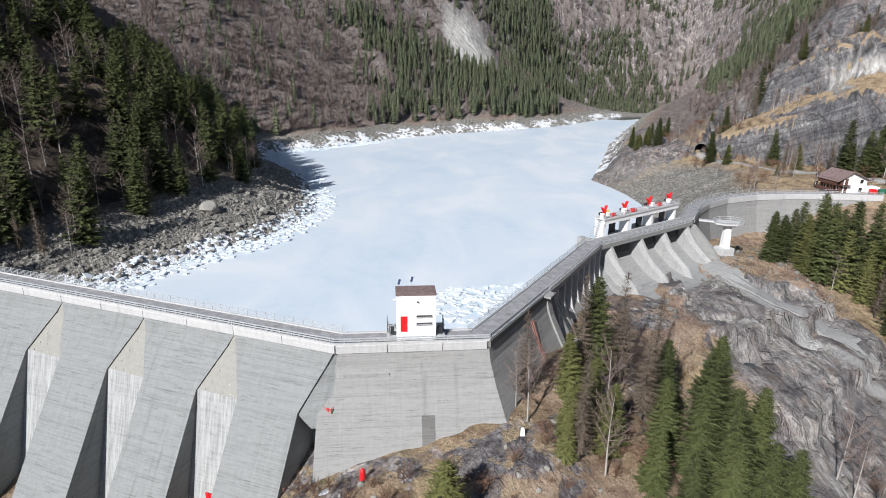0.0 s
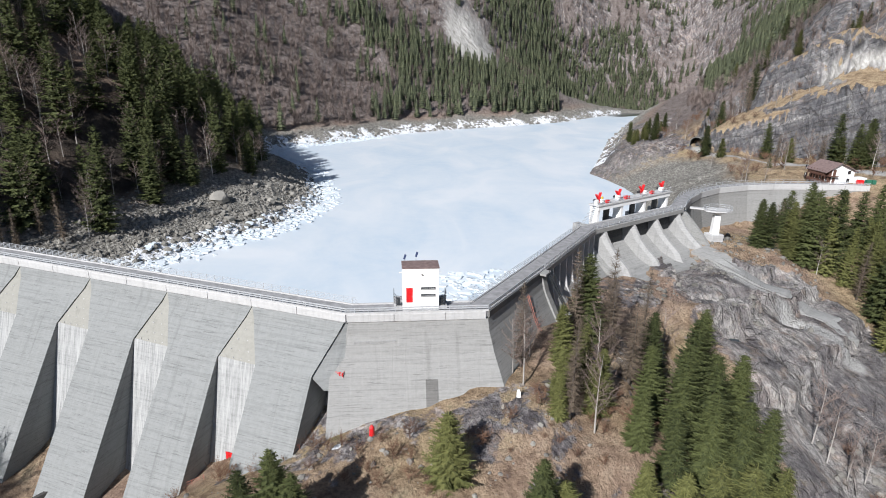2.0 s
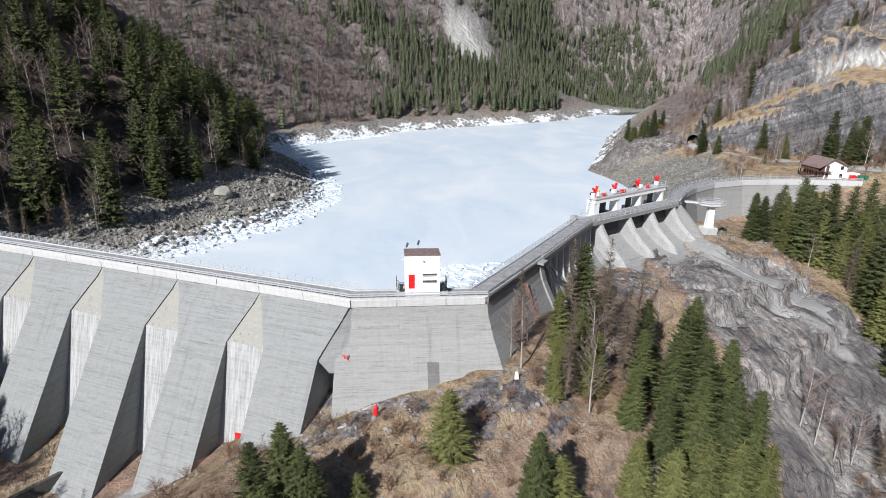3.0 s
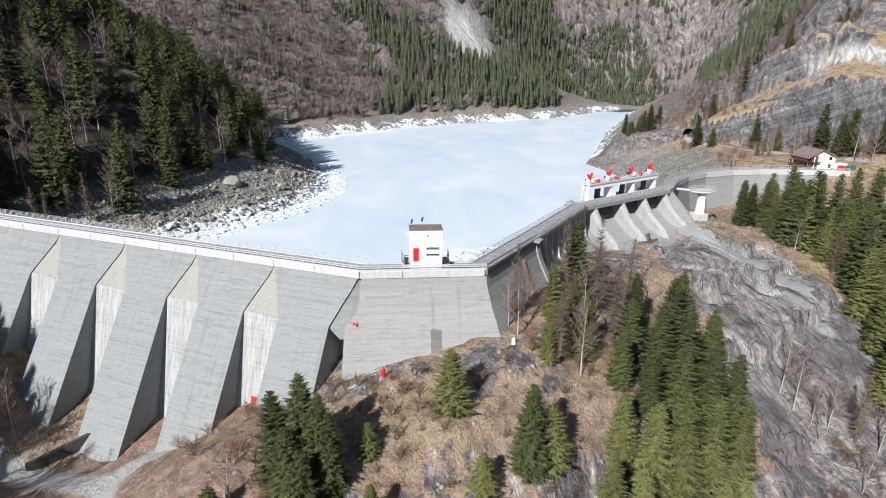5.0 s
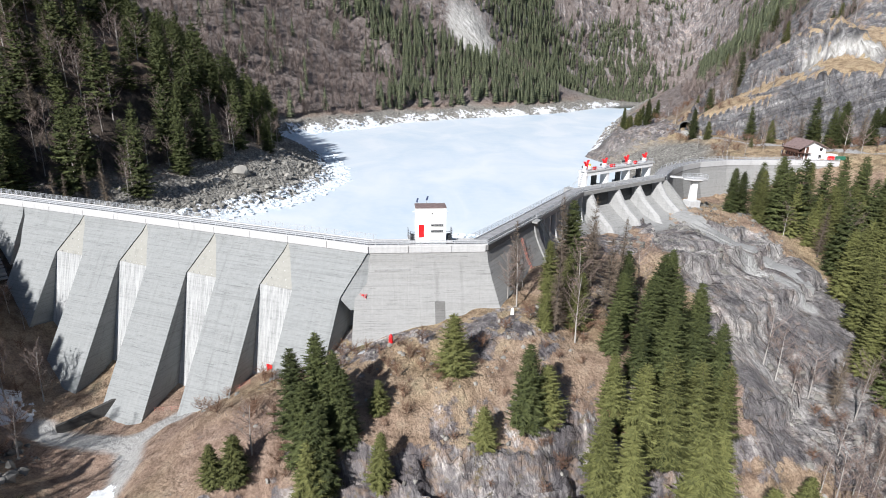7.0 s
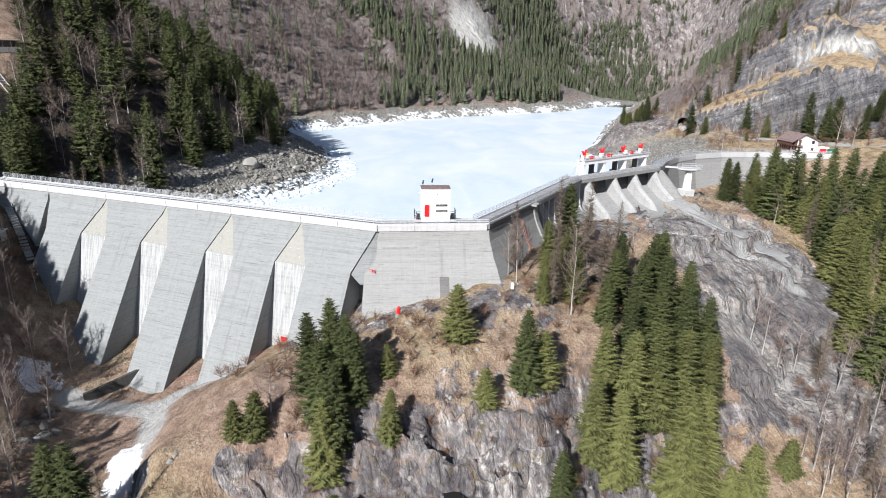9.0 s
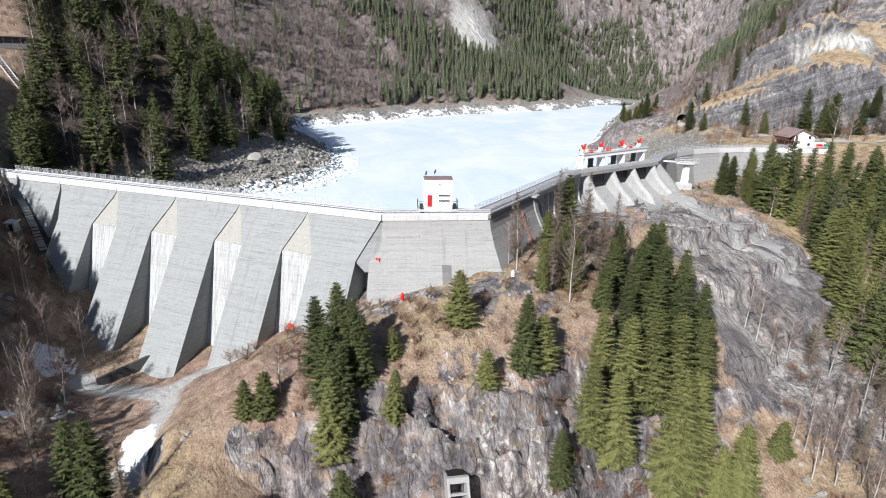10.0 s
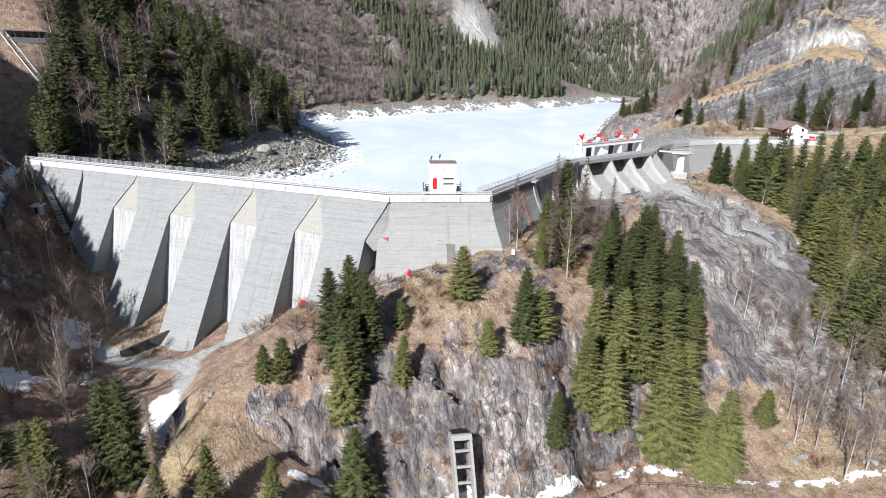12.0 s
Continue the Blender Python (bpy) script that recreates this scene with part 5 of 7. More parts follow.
# observation platform on one column, reached by a walkway
PLAT = Vector((67.2, 140.0))
walkrun = Run(Vector((61.0, 142.6)), PLAT)
part("platform_walkway", add_solid(bmesh.new(), [[walkrun.at(u, p, z) for p, z in ((-0.7, 0.1), (0.7, 0.1), (0.7, 0.45), (-0.7, 0.45))] for u in (0, walkrun.len)]), CONCRETE_PALE, dam)
bm = bmesh.new()
ring = [(3.6 * math.cos(a), 2.4 * math.sin(a)) for a in [math.pi * (k + 0.5) / 4 for k in range(8)]]
add_solid(bm, [[Vector((PLAT.x + x * s, PLAT.y + y * s, z)) for x, y in ring] for z, s in ((-0.5, 0.55), (0.05, 1.0), (0.42, 1.0))])
part("platform_slab", bm, CONCRETE_PALE, dam, "octagonal concrete lookout slab")
part("platform_column", add_solid(bmesh.new(), [[Vector((PLAT.x + x * s, PLAT.y + y * s, z)) for x, y in ((-0.8, -0.8), (0.8, -0.8), (0.8, 0.8), (-0.8, 0.8))] for z, s in ((-6.4, 1.15), (-0.4, 0.85))]), WHITE, dam)
part("platform_footing", box(Matrix.Translation((PLAT.x, PLAT.y, -7.2)) @ Matrix.Rotation(0.3, 4, "Z"), (3.6, 3.4, 2.4), 0.1), CONCRETE_PALE, dam)
plat_rail = None
for a, b in zip(ring, ring[1:] + ring[:1]):
    for hz in (0.9, 1.4):
        ob = part("platform_railing" if plat_rail is None else "rail", add_rod(bmesh.new(), (PLAT.x + a[0], PLAT.y + a[1], hz), (PLAT.x + b[0], PLAT.y + b[1], hz), 0.05), STEEL, plat_rail or dam)
        plat_rail = plat_rail or ob
    part("post", add_rod(bmesh.new(), (PLAT.x + a[0], PLAT.y + a[1], 0.42), (PLAT.x + a[0], PLAT.y + a[1], 1.4), 0.05), STEEL, plat_rail)


# ---- winch house on the crest ----
def make_house():
    w, d, h, z0 = 5.4, 3.4, 5.4, 0.95
    base = MID.turn(11.0, -0.75, 0)
    base.translation.z += 0.35
    house = thing("winch_house", "white rendered valve house with a red door on the dam crest", "house", at=base.translation)
    house.rotation_euler = base.to_euler()
    # walls with the door and window openings cut by building them from strips; local -y is the front
    def slab(x0, x1, za, zb, y0=0.0, y1=0.3):
        return Matrix.Translation(((x0 + x1) / 2, (y0 + y1) / 2, (za + zb) / 2)), (x1 - x0, y1 - y0, zb - za)
    bm = bmesh.new()
    xs = [-w / 2, -2.15, -1.18, 0.02, 2.26, w / 2]
    zt = z0 + h
    for x0, x1, za, zb in ((xs[0], xs[1], -0.45, zt), (xs[1], xs[2], -0.45, z0), (xs[1], xs[2], z0 + 2.35, zt), (xs[2], xs[3], -0.45, zt), (xs[4], xs[5], -0.45, zt),
                           (xs[3], xs[4], -0.45, 1.95), (xs[3], xs[4], 2.3, 3.05), (xs[3], xs[4], 3.4, zt)):
        add_box(bm, *slab(x0, x1, za, zb))
    for x0, x1 in ((-w / 2, -w / 2 + 0.3), (w / 2 - 0.3, w / 2)):
        add_box(bm, *slab(x0, x1, -0.45, zt, 0.3, d))
    add_box(bm, *slab(-w / 2 + 0.3, w / 2 - 0.3, -0.45, zt, d - 0.3, d))
    bmesh.ops.remove_doubles(bm, verts=bm.verts, dist=0.001)
    part("wall", bm, WHITE, house)
    door = part("door", box(Matrix.Translation((-1.665, 0.08, z0 + 1.175)), (0.97, 0.08, 2.35), 0.015), RED, house, "bright red steel door")
    part("door_handle", box(Matrix.Translation((-1.3, 0.0, z0 + 1.05)), (0.14, 0.09, 0.05)), STEEL, door)
    for zc in (2.125, 3.225):
        win = part("window", box(Matrix.Translation((1.14, 0.16, zc)), (2.24, 0.04, 0.35)), PANE, house)
        for k in range(8):
            part("mullion", box(Matrix.Translation((0.05 + k * 0.311, 0.10, zc)), (0.05, 0.09, 0.35)), STEEL, win)
        part("sill", box(Matrix.Translation((1.14, -0.03, zc - 0.2)), (2.34, 0.14, 0.05)), CONCRETE, win)
    bm = bmesh.new()
    rings = []
    for x, lift in [(-w / 2 - 0.08, 0.0), (-w / 2 + 0.2, 0.03), (-w / 2 + 0.8, 0.05), (0, 0.06), (w / 2 - 0.8, 0.05), (w / 2 - 0.2, 0.03), (w / 2 + 0.08, 0.0)]:
        rings.append([Vector((x, y, z)) for y, z in ((-0.1, zt - 0.02), (-0.1, zt + 0.03 + lift * 0.2), (0.5, zt + 0.03 + lift), (d - 0.5, zt + 0.03 + lift), (d + 0.1, zt + 0.03 + lift * 0.2), (d + 0.1, zt - 0.02))])
    part("roof", add_solid(bm, rings), ROOF_BROWN, house, "mauve-brown curved sheet roof", False)
    lamp = bmesh.new()
    add_box(lamp, Matrix.Translation((0.2, -0.12, zt - 0.95)), (0.22, 0.24, 0.16), 0.03)
    part("wall_lamp", lamp, STEEL_DARK, house)
    part("camera_arm", add_rod(bmesh.new(), (-w / 2, 0.5, zt - 0.7), (-w / 2 - 0.5, 0.3, zt - 0.75), 0.06), WHITE, house)
    part("camera_arm", add_rod(bmesh.new(), (w / 2, 0.5, zt - 0.7), (w / 2 + 0.35, 0.3, zt - 0.75), 0.05), WHITE, house)
    # balcony round the lake side with its dark railing
    part("balcony_slab", box(Matrix.Translation((0, d / 2 + 0.6, 0.05)), (w + 2.6, d + 0.8, 0.3)), CONCRETE_PALE, house)
    for s in (-1, 1):
        rail_set = part("balcony_railing", box(Matrix.Translation((s * (w / 2 + 0.55), 0.75, 0.9)), (0.5, 0.4, 1.1)), STEEL_DARK, house)
        for hz in (0.55, 0.95, 1.5, 1.9):
            bm = bmesh.new()
            pts = [(s * (w / 2 + 0.05), 0.2), (s * (w / 2 + 0.9), 0.5), (s * (w / 2 + 1.25), 1.6), (s * (w / 2 + 1.25), d)]
            for a, b in zip(pts, pts[1:]):
                add_rod(bm, (a[0], a[1], hz), (b[0], b[1], hz), 0.04, n=5)
            part("rail", bm, STEEL_DARK, rail_set)
        for x, y in ((s * (w / 2 + 0.9), 0.5), (s * (w / 2 + 1.25), 1.6), (s * (w / 2 + 1.25), d)):
            part("post", add_rod(bmesh.new(), (x, y, 0.2), (x, y, 1.9), 0.045, n=5), STEEL_DARK, rail_set)
    return house


make_house()


def make_mast(u, p, h, name="panel_mast"):
    at = MID.at(u, p, 0.1)
    mast = thing(name, "thin mast with a small dark blue panel", "mast", "masts behind the valve house", at)
    part("pole", add_rod(bmesh.new(), (0, 0, 0), (0, 0, h), 0.045), STEEL, mast)
    part("panel", box(Matrix.Translation((0.1, -0.05, h + 0.2)) @ Matrix.Rotation(radians(16), 4, "Y"), (0.32, 0.1, 0.8), 0.02), BLUE, mast)


make_mast(8.7, -4.7, 6.9)
make_mast(10.5, -4.9, 7.2)


# ---- hoists on the spillway gantry ----
def make_hoist(u, flip):
    m = GATES.turn(u, -4.9, 4.2)
    hoist = thing("gate_hoist", "gate hoist with bright red sloping covers on the gantry", "hoist", "gate hoists", m.translation)
    hoist.rotation_euler = m.to_euler()
    part("base_frame", box(Matrix.Translation((0, 0, 0.15)), (2.4, 1.8, 0.25), 0.03), STEEL, hoist)
    part("motor", box(Matrix.Translation((0.7 * flip, -0.3, 0.75)), (0.9, 1.0, 0.9), 0.06), WHITE, hoist)
    for k, x in enumerate((-0.55, 0.45)):
        bm = bmesh.new()
        add_box(bm, Matrix.Translation((x * 0.7, 0.1, 1.6 + 0.3 * k)) @ Matrix.Rotation(radians(38 if k else -34), 4, "Y") @ Matrix.Rotation(radians(-8), 4, "X"), (0.18, 0.7, 1.7), 0.03)
        part("red_cover", bm, RED, hoist)
        leg = bmesh.new()
        for dx in (-0.3, 0.3):
            add_rod(leg, (x + dx, -0.2, 0.3), (x + dx * 0.5, 0.0, 1.6), 0.06)
        part("strut", leg, RED, hoist)
    drum = bmesh.new()
    add_rod(drum, (-1.0, 0.6, 0.8), (0.4, 0.6, 0.8), 0.3, n=12)
    part("drum", drum, STEEL_DARK, hoist)
    return hoist


for u, s in ((6.8, 1), (14.4, -1), (24.0, 1), (32.6, -1)):
    make_hoist(u, s)
for u, mm, name, lab, sz in ((9.4, RED, "red_cabinet", "low red equipment cabinet on the gantry", (1.4, 0.8, 0.7)), (17.0, RED, "red_cabinet", "low red equipment cabinet on the gantry", (1.6, 0.8, 0.8)),
                             (27.6, RED, "red_cabinet", "low red equipment cabinet on the gantry", (1.2, 0.8, 0.8)), (5.4, WHITE, "white_tank", "white equipment box at the gantry's end", (0.7, 0.7, 1.2)),
                             (7.4, YELLOW, "yellow_post", "yellow painted stand on the gantry", (0.45, 0.45, 1.7))):
    m = GATES.turn(u, -4.4, 4.2 + sz[2] / 2)
    tagged(part(name, box(m, sz, 0.05), mm), lab, name.split("_")[1])


# ---- guard house on the far bank ----
def make_guard_house():
    g = Vector((0.12, -0.993, 0))
    m = Matrix.Translation((123.8, 182.2, -0.2)) @ Matrix.Rotation(math.atan2(g.x, -g.y), 4, "Z")
    house = thing("guard_house", "white two-storey alpine house with brown roof and timber balconies", "house", at=m.translation)
    house.rotation_euler = m.to_euler()
    w, L, eave, ridge = 10.0, 8.4, 4.6, 7.0
    x0, x1 = -w / 2, w / 2
    rx = -0.6
    bm = add_solid(bmesh.new(), [[Vector(v) for v in ((x0 + 2.2, y, 0), (x1, y, 0), (x1, y, eave - 0.1), (rx, y, ridge - 0.25), (x0 + 2.2, y, eave + 0.55))] for y in (0, L)])
    part("wall", bm, WHITE, house)
    part("timber_wall", add_solid(bmesh.new(), [[Vector(v) for v in ((x0 + 1.2, y, 0), (x0 + 2.25, y, 0), (x0 + 2.25, y, eave + 0.6), (x0 + 1.2, y, eave + 0.05))] for y in (0.15, L - 0.1)]), TIMBER, house, "dark timber balcony front")
    roof = add_solid(bmesh.new(), [[Vector(v) for v in ((x0 - 0.5, y, eave - 0.75), (rx, y, ridge - 0.2), (x1 + 0.7, y, eave - 0.5), (x1 + 0.7, y, eave - 0.3), (rx, y, ridge + 0.02), (x0 - 0.5, y, eave - 0.55))] for y in (-0.9, L + 0.6)])
    part("roof", roof, ROOF_BROWN, house, "brown sheet roof with wide eaves")
    for z in (0.35, 2.75):
        part("balcony_floor", box(Matrix.Translation((x0 + 0.6, L / 2, z)), (1.5, L - 0.2, 0.18)), TIMBER, house)
        part("balcony_rail", box(Matrix.Translation((x0 - 0.1, L / 2, z + 0.6)), (0.06, L - 0.2, 0.75)), TIMBER, house)
    for k in range(7):
        part("post", box(Matrix.Translation((x0 - 0.08, 0.2 + k * (L - 0.4) / 6, 2.4)), (0.16, 0.16, 4.4)), TIMBER, house)
    for z in (1.5, 3.9):
        for k in range(5):
            win = part("window", box(Matrix.Translation((x0 + 1.18, 1.4 + k * 2.3, z)), (0.08, 1.2, 1.3)), PANE, house)
            part("window_frame", box(Matrix.Translation((x0 + 1.14, 1.4 + k * 2.3, z)), (0.07, 0.08, 1.3)), WHITE, win)
    win = part("window", box(Matrix.Translation((x1 - 1.9, -0.03, 3.9)), (1.0, 0.1, 1.2)), PANE, house)
    part("window_frame", box(Matrix.Translation((x1 - 1.9, -0.07, 3.9)), (0.08, 0.06, 1.2)), TIMBER, win)
    win = part("window", box(Matrix.Translation((x1 - 1.9, -0.03, 1.3)), (1.0, 0.1, 1.2)), PANE, house)
    part("window_frame", box(Matrix.Translation((x1 - 1.9, -0.07, 1.3)), (0.08, 0.06, 1.2)), TIMBER, win)
    for z in (1.1, 3.7):
        part("front_door", box(Matrix.Translation((x0 + 3.0, -0.03, z)), (1.0, 0.1, 2.1)), TIMBER, house)
        part("front_balcony", box(Matrix.Translation((x0 + 2.4, -0.6, z - 1.0)), (3.2, 1.2, 0.14)), TIMBER, house)
    part("annex", box(Matrix.Translation((x1 + 2.3, 1.2, 1.0)), (4.6, 3.0, 2.2), 0.05), WHITE, house, "low white annex")
    return house


make_guard_house()
for x, y, mm, name, lab, sz in ((130.2, 181.4, RED, "red_container", "small red container beside the annex", (1.9, 1.2, 1.3)), (132.6, 181.2, GREEN, "green_container", "green waste container beside the annex", (1.6, 1.2, 1.4)),
                                (134.3, 181.2, GREEN, "green_container", "green waste container beside the annex", (1.2, 1.2, 1.4))):
    tagged(part(name, box(Matrix.Translation((x, y, 0.25 + sz[2] / 2)), sz, 0.08), mm), lab, "container")


# ---- road tunnel in the right-hand cliff ----
def make_tunnel():
    t = thing("tunnel_portal", "dark arched road tunnel mouth in the grey cliff", "tunnel", at=(111.2, 266.6, 0.7))
    t.rotation_euler = (0, 0, radians(-38))
    arch = [(-2.8, 0.0), (-2.8, 1.9)] + [(2.8 * math.cos(a), 1.9 + 2.3 * math.sin(a)) for a in [math.pi * (1 - k / 8) for k in range(1, 8)]] + [(2.8, 1.9), (2.8, 0.0)]
    bm = bmesh.new()
    a = [bm.verts.new((x, -3.0, z)) for x, z in arch]
    b = [bm.verts.new((x, 6.0, z)) for x, z in arch]
    for i in range(len(arch) - 1):
        bm.faces.new((a[i], a[i + 1], b[i + 1], b[i]))
    bm.faces.new(b)
    # black lining paints in the darkness of the bore
    part("bore", bm, BLACK, t)
    bm = bmesh.new()
    outer = [(x * 1.14, z * 1.09) for x, z in arch]
    add_ring = [[bm.verts.new((x, y, z)) for x, z in pts] for y, pts in ((-3.3, arch), (-3.3, outer), (1.0, outer))]
    for r0, r1 in zip(add_ring, add_ring[1:]):
        for i in range(len(arch) - 1):
            bm.faces.new((r0[i], r0[i + 1], r1[i + 1], r1[i]))
    part("surround", bm, CONCRETE_DARK, t)


make_tunnel()


# ---- things at the foot of the dam ----
def make_wing():
    a, b = Vector((-71.0, 60.6)), Vector((-62.0, 66.9))
    run = Run(a, b)
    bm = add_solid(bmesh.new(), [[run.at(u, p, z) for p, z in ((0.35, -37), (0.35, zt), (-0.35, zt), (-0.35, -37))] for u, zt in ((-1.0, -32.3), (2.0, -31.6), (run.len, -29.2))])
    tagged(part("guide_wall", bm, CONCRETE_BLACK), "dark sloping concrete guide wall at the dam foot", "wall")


make_wing()
red_box = thing("red_valve", "small red valve stand at the wall's foot", "valve", at=(-11.2, 60.6, ground_fast(-11.2, 60.6) - 0.2))
part("body", add_rod(bmesh.new(), (0, 0, 0), (0, 0, 1.5), 0.42, 0.34, 10), RED, red_box)
part("cap", add_rod(bmesh.new(), (0, 0, 1.5), (0, 0, 1.9), 0.36, 0.08, 10), RED, red_box)
for (a, b), zf in zip(SLOTS[:1], (-23.6,)):
    for k in range(2):
        m = LEFT.turn(a + 3.0 + 0.66 * k, 4.72 + 0.27 * 15.2, zf + 0.8)
        d = tagged(part("slot_door", box(m, (0.58, 0.12, 1.5), 0.02), RED), "red steel door at the foot of a slot", "door", "doors in the slots")


def make_landing(m, w, d, h):
    """A small platform with red posts and rails."""
    t = thing("red_landing", "red railed landing in the recess of the dam", "landing", at=m.translation)
    t.matrix_world = m
    part("deck", box(Matrix.Translation((0, 0, -0.05)), (w, d, 0.1)), STEEL, t)
    for x in (-w / 2, 0, w / 2):
        part("post", add_rod(bmesh.new(), (x, -d / 2, 0), (x, -d / 2, h), 0.05), RED, t)
    for z in (0.35 * h, 0.68 * h, h):
        part("rail", box(Matrix.Translation((0, -d / 2, z)), (w + 0.1, 0.05, 0.06)), RED, t)
        for s in (-1, 1):
            part("rail", box(Matrix.Translation((s * w / 2, 0, z)), (0.05, d, 0.06)), RED, t)


make_landing(LEFT.turn(-0.3, 2.9, -8.5), 1.1, 0.7, 0.7)
make_landing(LEFT.turn(82.8, 2.4, -9.6), 1.6, 0.9, 1.1)
shrine = thing("stone_marker", "small pale marker stone at the wall's corner", "stone", at=(9.3, 65.7, ground_fast(9.3, 65.7) - 0.1))
part("block", add_solid(bmesh.new(), [[Vector((x * s, y * s, z)) for x, y in ((-0.3, -0.2), (0.3, -0.2), (0.3, 0.2), (-0.3, 0.2))] for z, s in ((0, 1), (0.9, 0.85), (1.3, 0.5))]), WHITE, shrine)


def make_fence(points, label):
    """A low red barrier that follows the foot of the wall."""
    f = thing("red_barrier", label, "barrier", at=(0, 0, 0))
    post = bm_mesh("post", box(Matrix.Translation((0, 0, 0.5)), (0.06, 0.06, 1.0)), FADED_RED)
    prev = None
    for a, b in zip(points, points[1:]):
        n = max(1, int((Vector(b) - Vector(a)).length / 1.6))
        for k in range(n):
            x, y = Vector(a).lerp(Vector(b), k / n)
            z = ground_fast(x, y)
            ob = new("post", post)
            ob.parent = f
            ob.location = (x, y, z - 0.1)
            if prev:
                bm = bmesh.new()
                for hz in (0.45, 0.85):
                    add_rod(bm, (prev[0], prev[1], prev[2] + hz), (x, y, z + hz), 0.028, n=4)
                part("rail", bm, FADED_RED, f)
            prev = (x, y, z)


make_fence([tuple(LEFT.at(u, face_p(-0.0) + q, 0).xy) for u, q in ((36, 17.4), (29, 16.2), (21, 14.4), (15, 13.2))], "red and white pipe barrier along the dam's foot")
make_fence([tuple(LEFT.at(u, q, 0).xy) for u, q in ((6.5, 11.0), (3.0, 9.6), (0.5, 8.8))], "red pipe barrier beside the recess")


# ---- open flume in the cliff below ----
def make_flume():
    fl = thing("flume", "pale concrete flume with cross beams running out of the cliff", "flume", at=(0, 0, 0))
    top, low = Vector((-0.6, 34.9, -30.6)), Vector((1.2, 31.0, -45.5))
    d = (low - top).normalized()
    side = Vector((1, 0.2, 0)).normalized()
    up = side.cross(d).normalized()
    if up.z < 0:
        up = -up
    L = (low - top).length

    def q(s, a, b):
        return top + d * s + side * a + up * (b + 2.0)
    for a0, a1 in ((-1.65, -1.25), (1.25, 1.65)):
        part("side_wall", add_solid(bmesh.new(), [[q(s, a, b) for a, b in ((a0, -3.3), (a1, -3.3), (a1, 0.6), (a0, 0.6))] for s in (0, L)]), CONCRETE_MID, fl)
    part("bed", add_solid(bmesh.new(), [[q(s, a, b) for a, b in ((-1.25, -3.2), (1.25, -3.2), (1.25, -2.9), (-1.25, -2.9))] for s in (0.4, L)]), RUST, fl, "rust-stained wet bed")
    part("head_wall", add_solid(bmesh.new(), [[q(s, a, b) for a, b in ((-1.65, 0.1), (1.65, 0.1), (1.65, 0.8), (-1.65, 0.8))] for s in (-0.6, 0.3)]), CONCRETE_MID, fl)
    # black slab standing for the dark inside the flume's mouth
    part("mouth_shade", add_solid(bmesh.new(), [[q(s, a, b) for a, b in ((-1.25, -2.8), (1.25, -2.8), (1.25, 0.1), (-1.25, 0.1))] for s in (-0.4, -0.1)]), BLACK, fl)
    for k in range(3):
        part("cross_beam", add_solid(bmesh.new(), [[q(1.9 + 2.6 * k + s, a, b) for a, b in ((-1.3, 0.15), (1.3, 0.15), (1.3, 0.5), (-1.3, 0.5))] for s in (0, 0.4)]), CONCRETE, fl)


make_flume()


# ---- on the left bank ----
def slope_steps():
    """A stepped concrete footpath with posts along the abutment."""
    path = thing("footpath", "stepped concrete footpath with posts down the abutment", "steps", at=(0, 0, 0))
    a, b = Vector((-116.0, 103.0)), Vector((-97.5, 86.0))
    n = 34
    slab = bm_mesh("step", box(Matrix.Translation((0, 0, 0)), (0.95, 1.5, 0.4), 0.03), CONCRETE)
    post = bm_mesh("post", box(Matrix.Translation((0, 0, 0.7)), (0.14, 0.14, 1.4)), STEEL_DARK)
    turn = math.atan2(b.y - a.y, b.x - a.x)
    for k in range(n):
        p = a.lerp(b, k / (n - 1))
        z = ground_fast(p.x, p.y) + 0.35
        ob = new("step", slab)
        ob.parent, ob.location, ob.rotation_euler = path, (p.x, p.y, z), (0, 0, turn)
        if k % 2 == 0:
            ob = new("post", post)
            ob.parent, ob.location = path, (p.x + 0.55, p.y + 0.6, z)


slope_steps()


def abutment_wall():
    """A dark retaining wall that climbs the bank beside the dam's end."""
    w = thing("abutment_wall", "near-black concrete wall climbing the bank beside the dam", "wall", at=(0, 0, 0))
    a, b, n = Vector((-118.0, 104.5)), Vector((-101.0, 72.0)), 9
    side = Vector((b.y - a.y, a.x - b.x)).normalized() * 0.35
    tops = []
    for k in range(n + 1):
        p = a.lerp(b, k / n)
        tops.append((p, ground_fast(p.x, p.y) + 2.6 + (2.2 if k == 0 else 0.0)))
    for (p, zp), (q, zq) in zip(tops, tops[1:]):
        rings = [[Vector((c.x + s * side.x, c.y + s * side.y, z)) for s, z in ((-1, zc - 6), (1, zc - 6), (1, zc), (-1, zc))] for c, zc in ((p, zp), (q.lerp(p, 0.004), zq))]
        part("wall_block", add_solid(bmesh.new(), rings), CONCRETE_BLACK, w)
    h = thing("pump_hut", "small pale concrete hut on the shaded bank", "hut", at=(-103.4, 85.8, ground_fast(-103.4, 85.8) - 0.3))
    part("wall", box(Matrix.Translation((0, 0, 1.0)), (2.0, 1.8, 2.2), 0.04), CONCRETE, h)
    part("roof", box(Matrix.Translation((0, 0, 2.2)) @ Matrix.Rotation(0.12, 4, "X"), (2.6, 2.4, 0.18), 0.03), CONCRETE_PALE, h)
    part("door", box(Matrix.Translation((0.2, -0.92, 0.85)), (0.8, 0.08, 1.7)), BLACK, h)


abutment_wall()


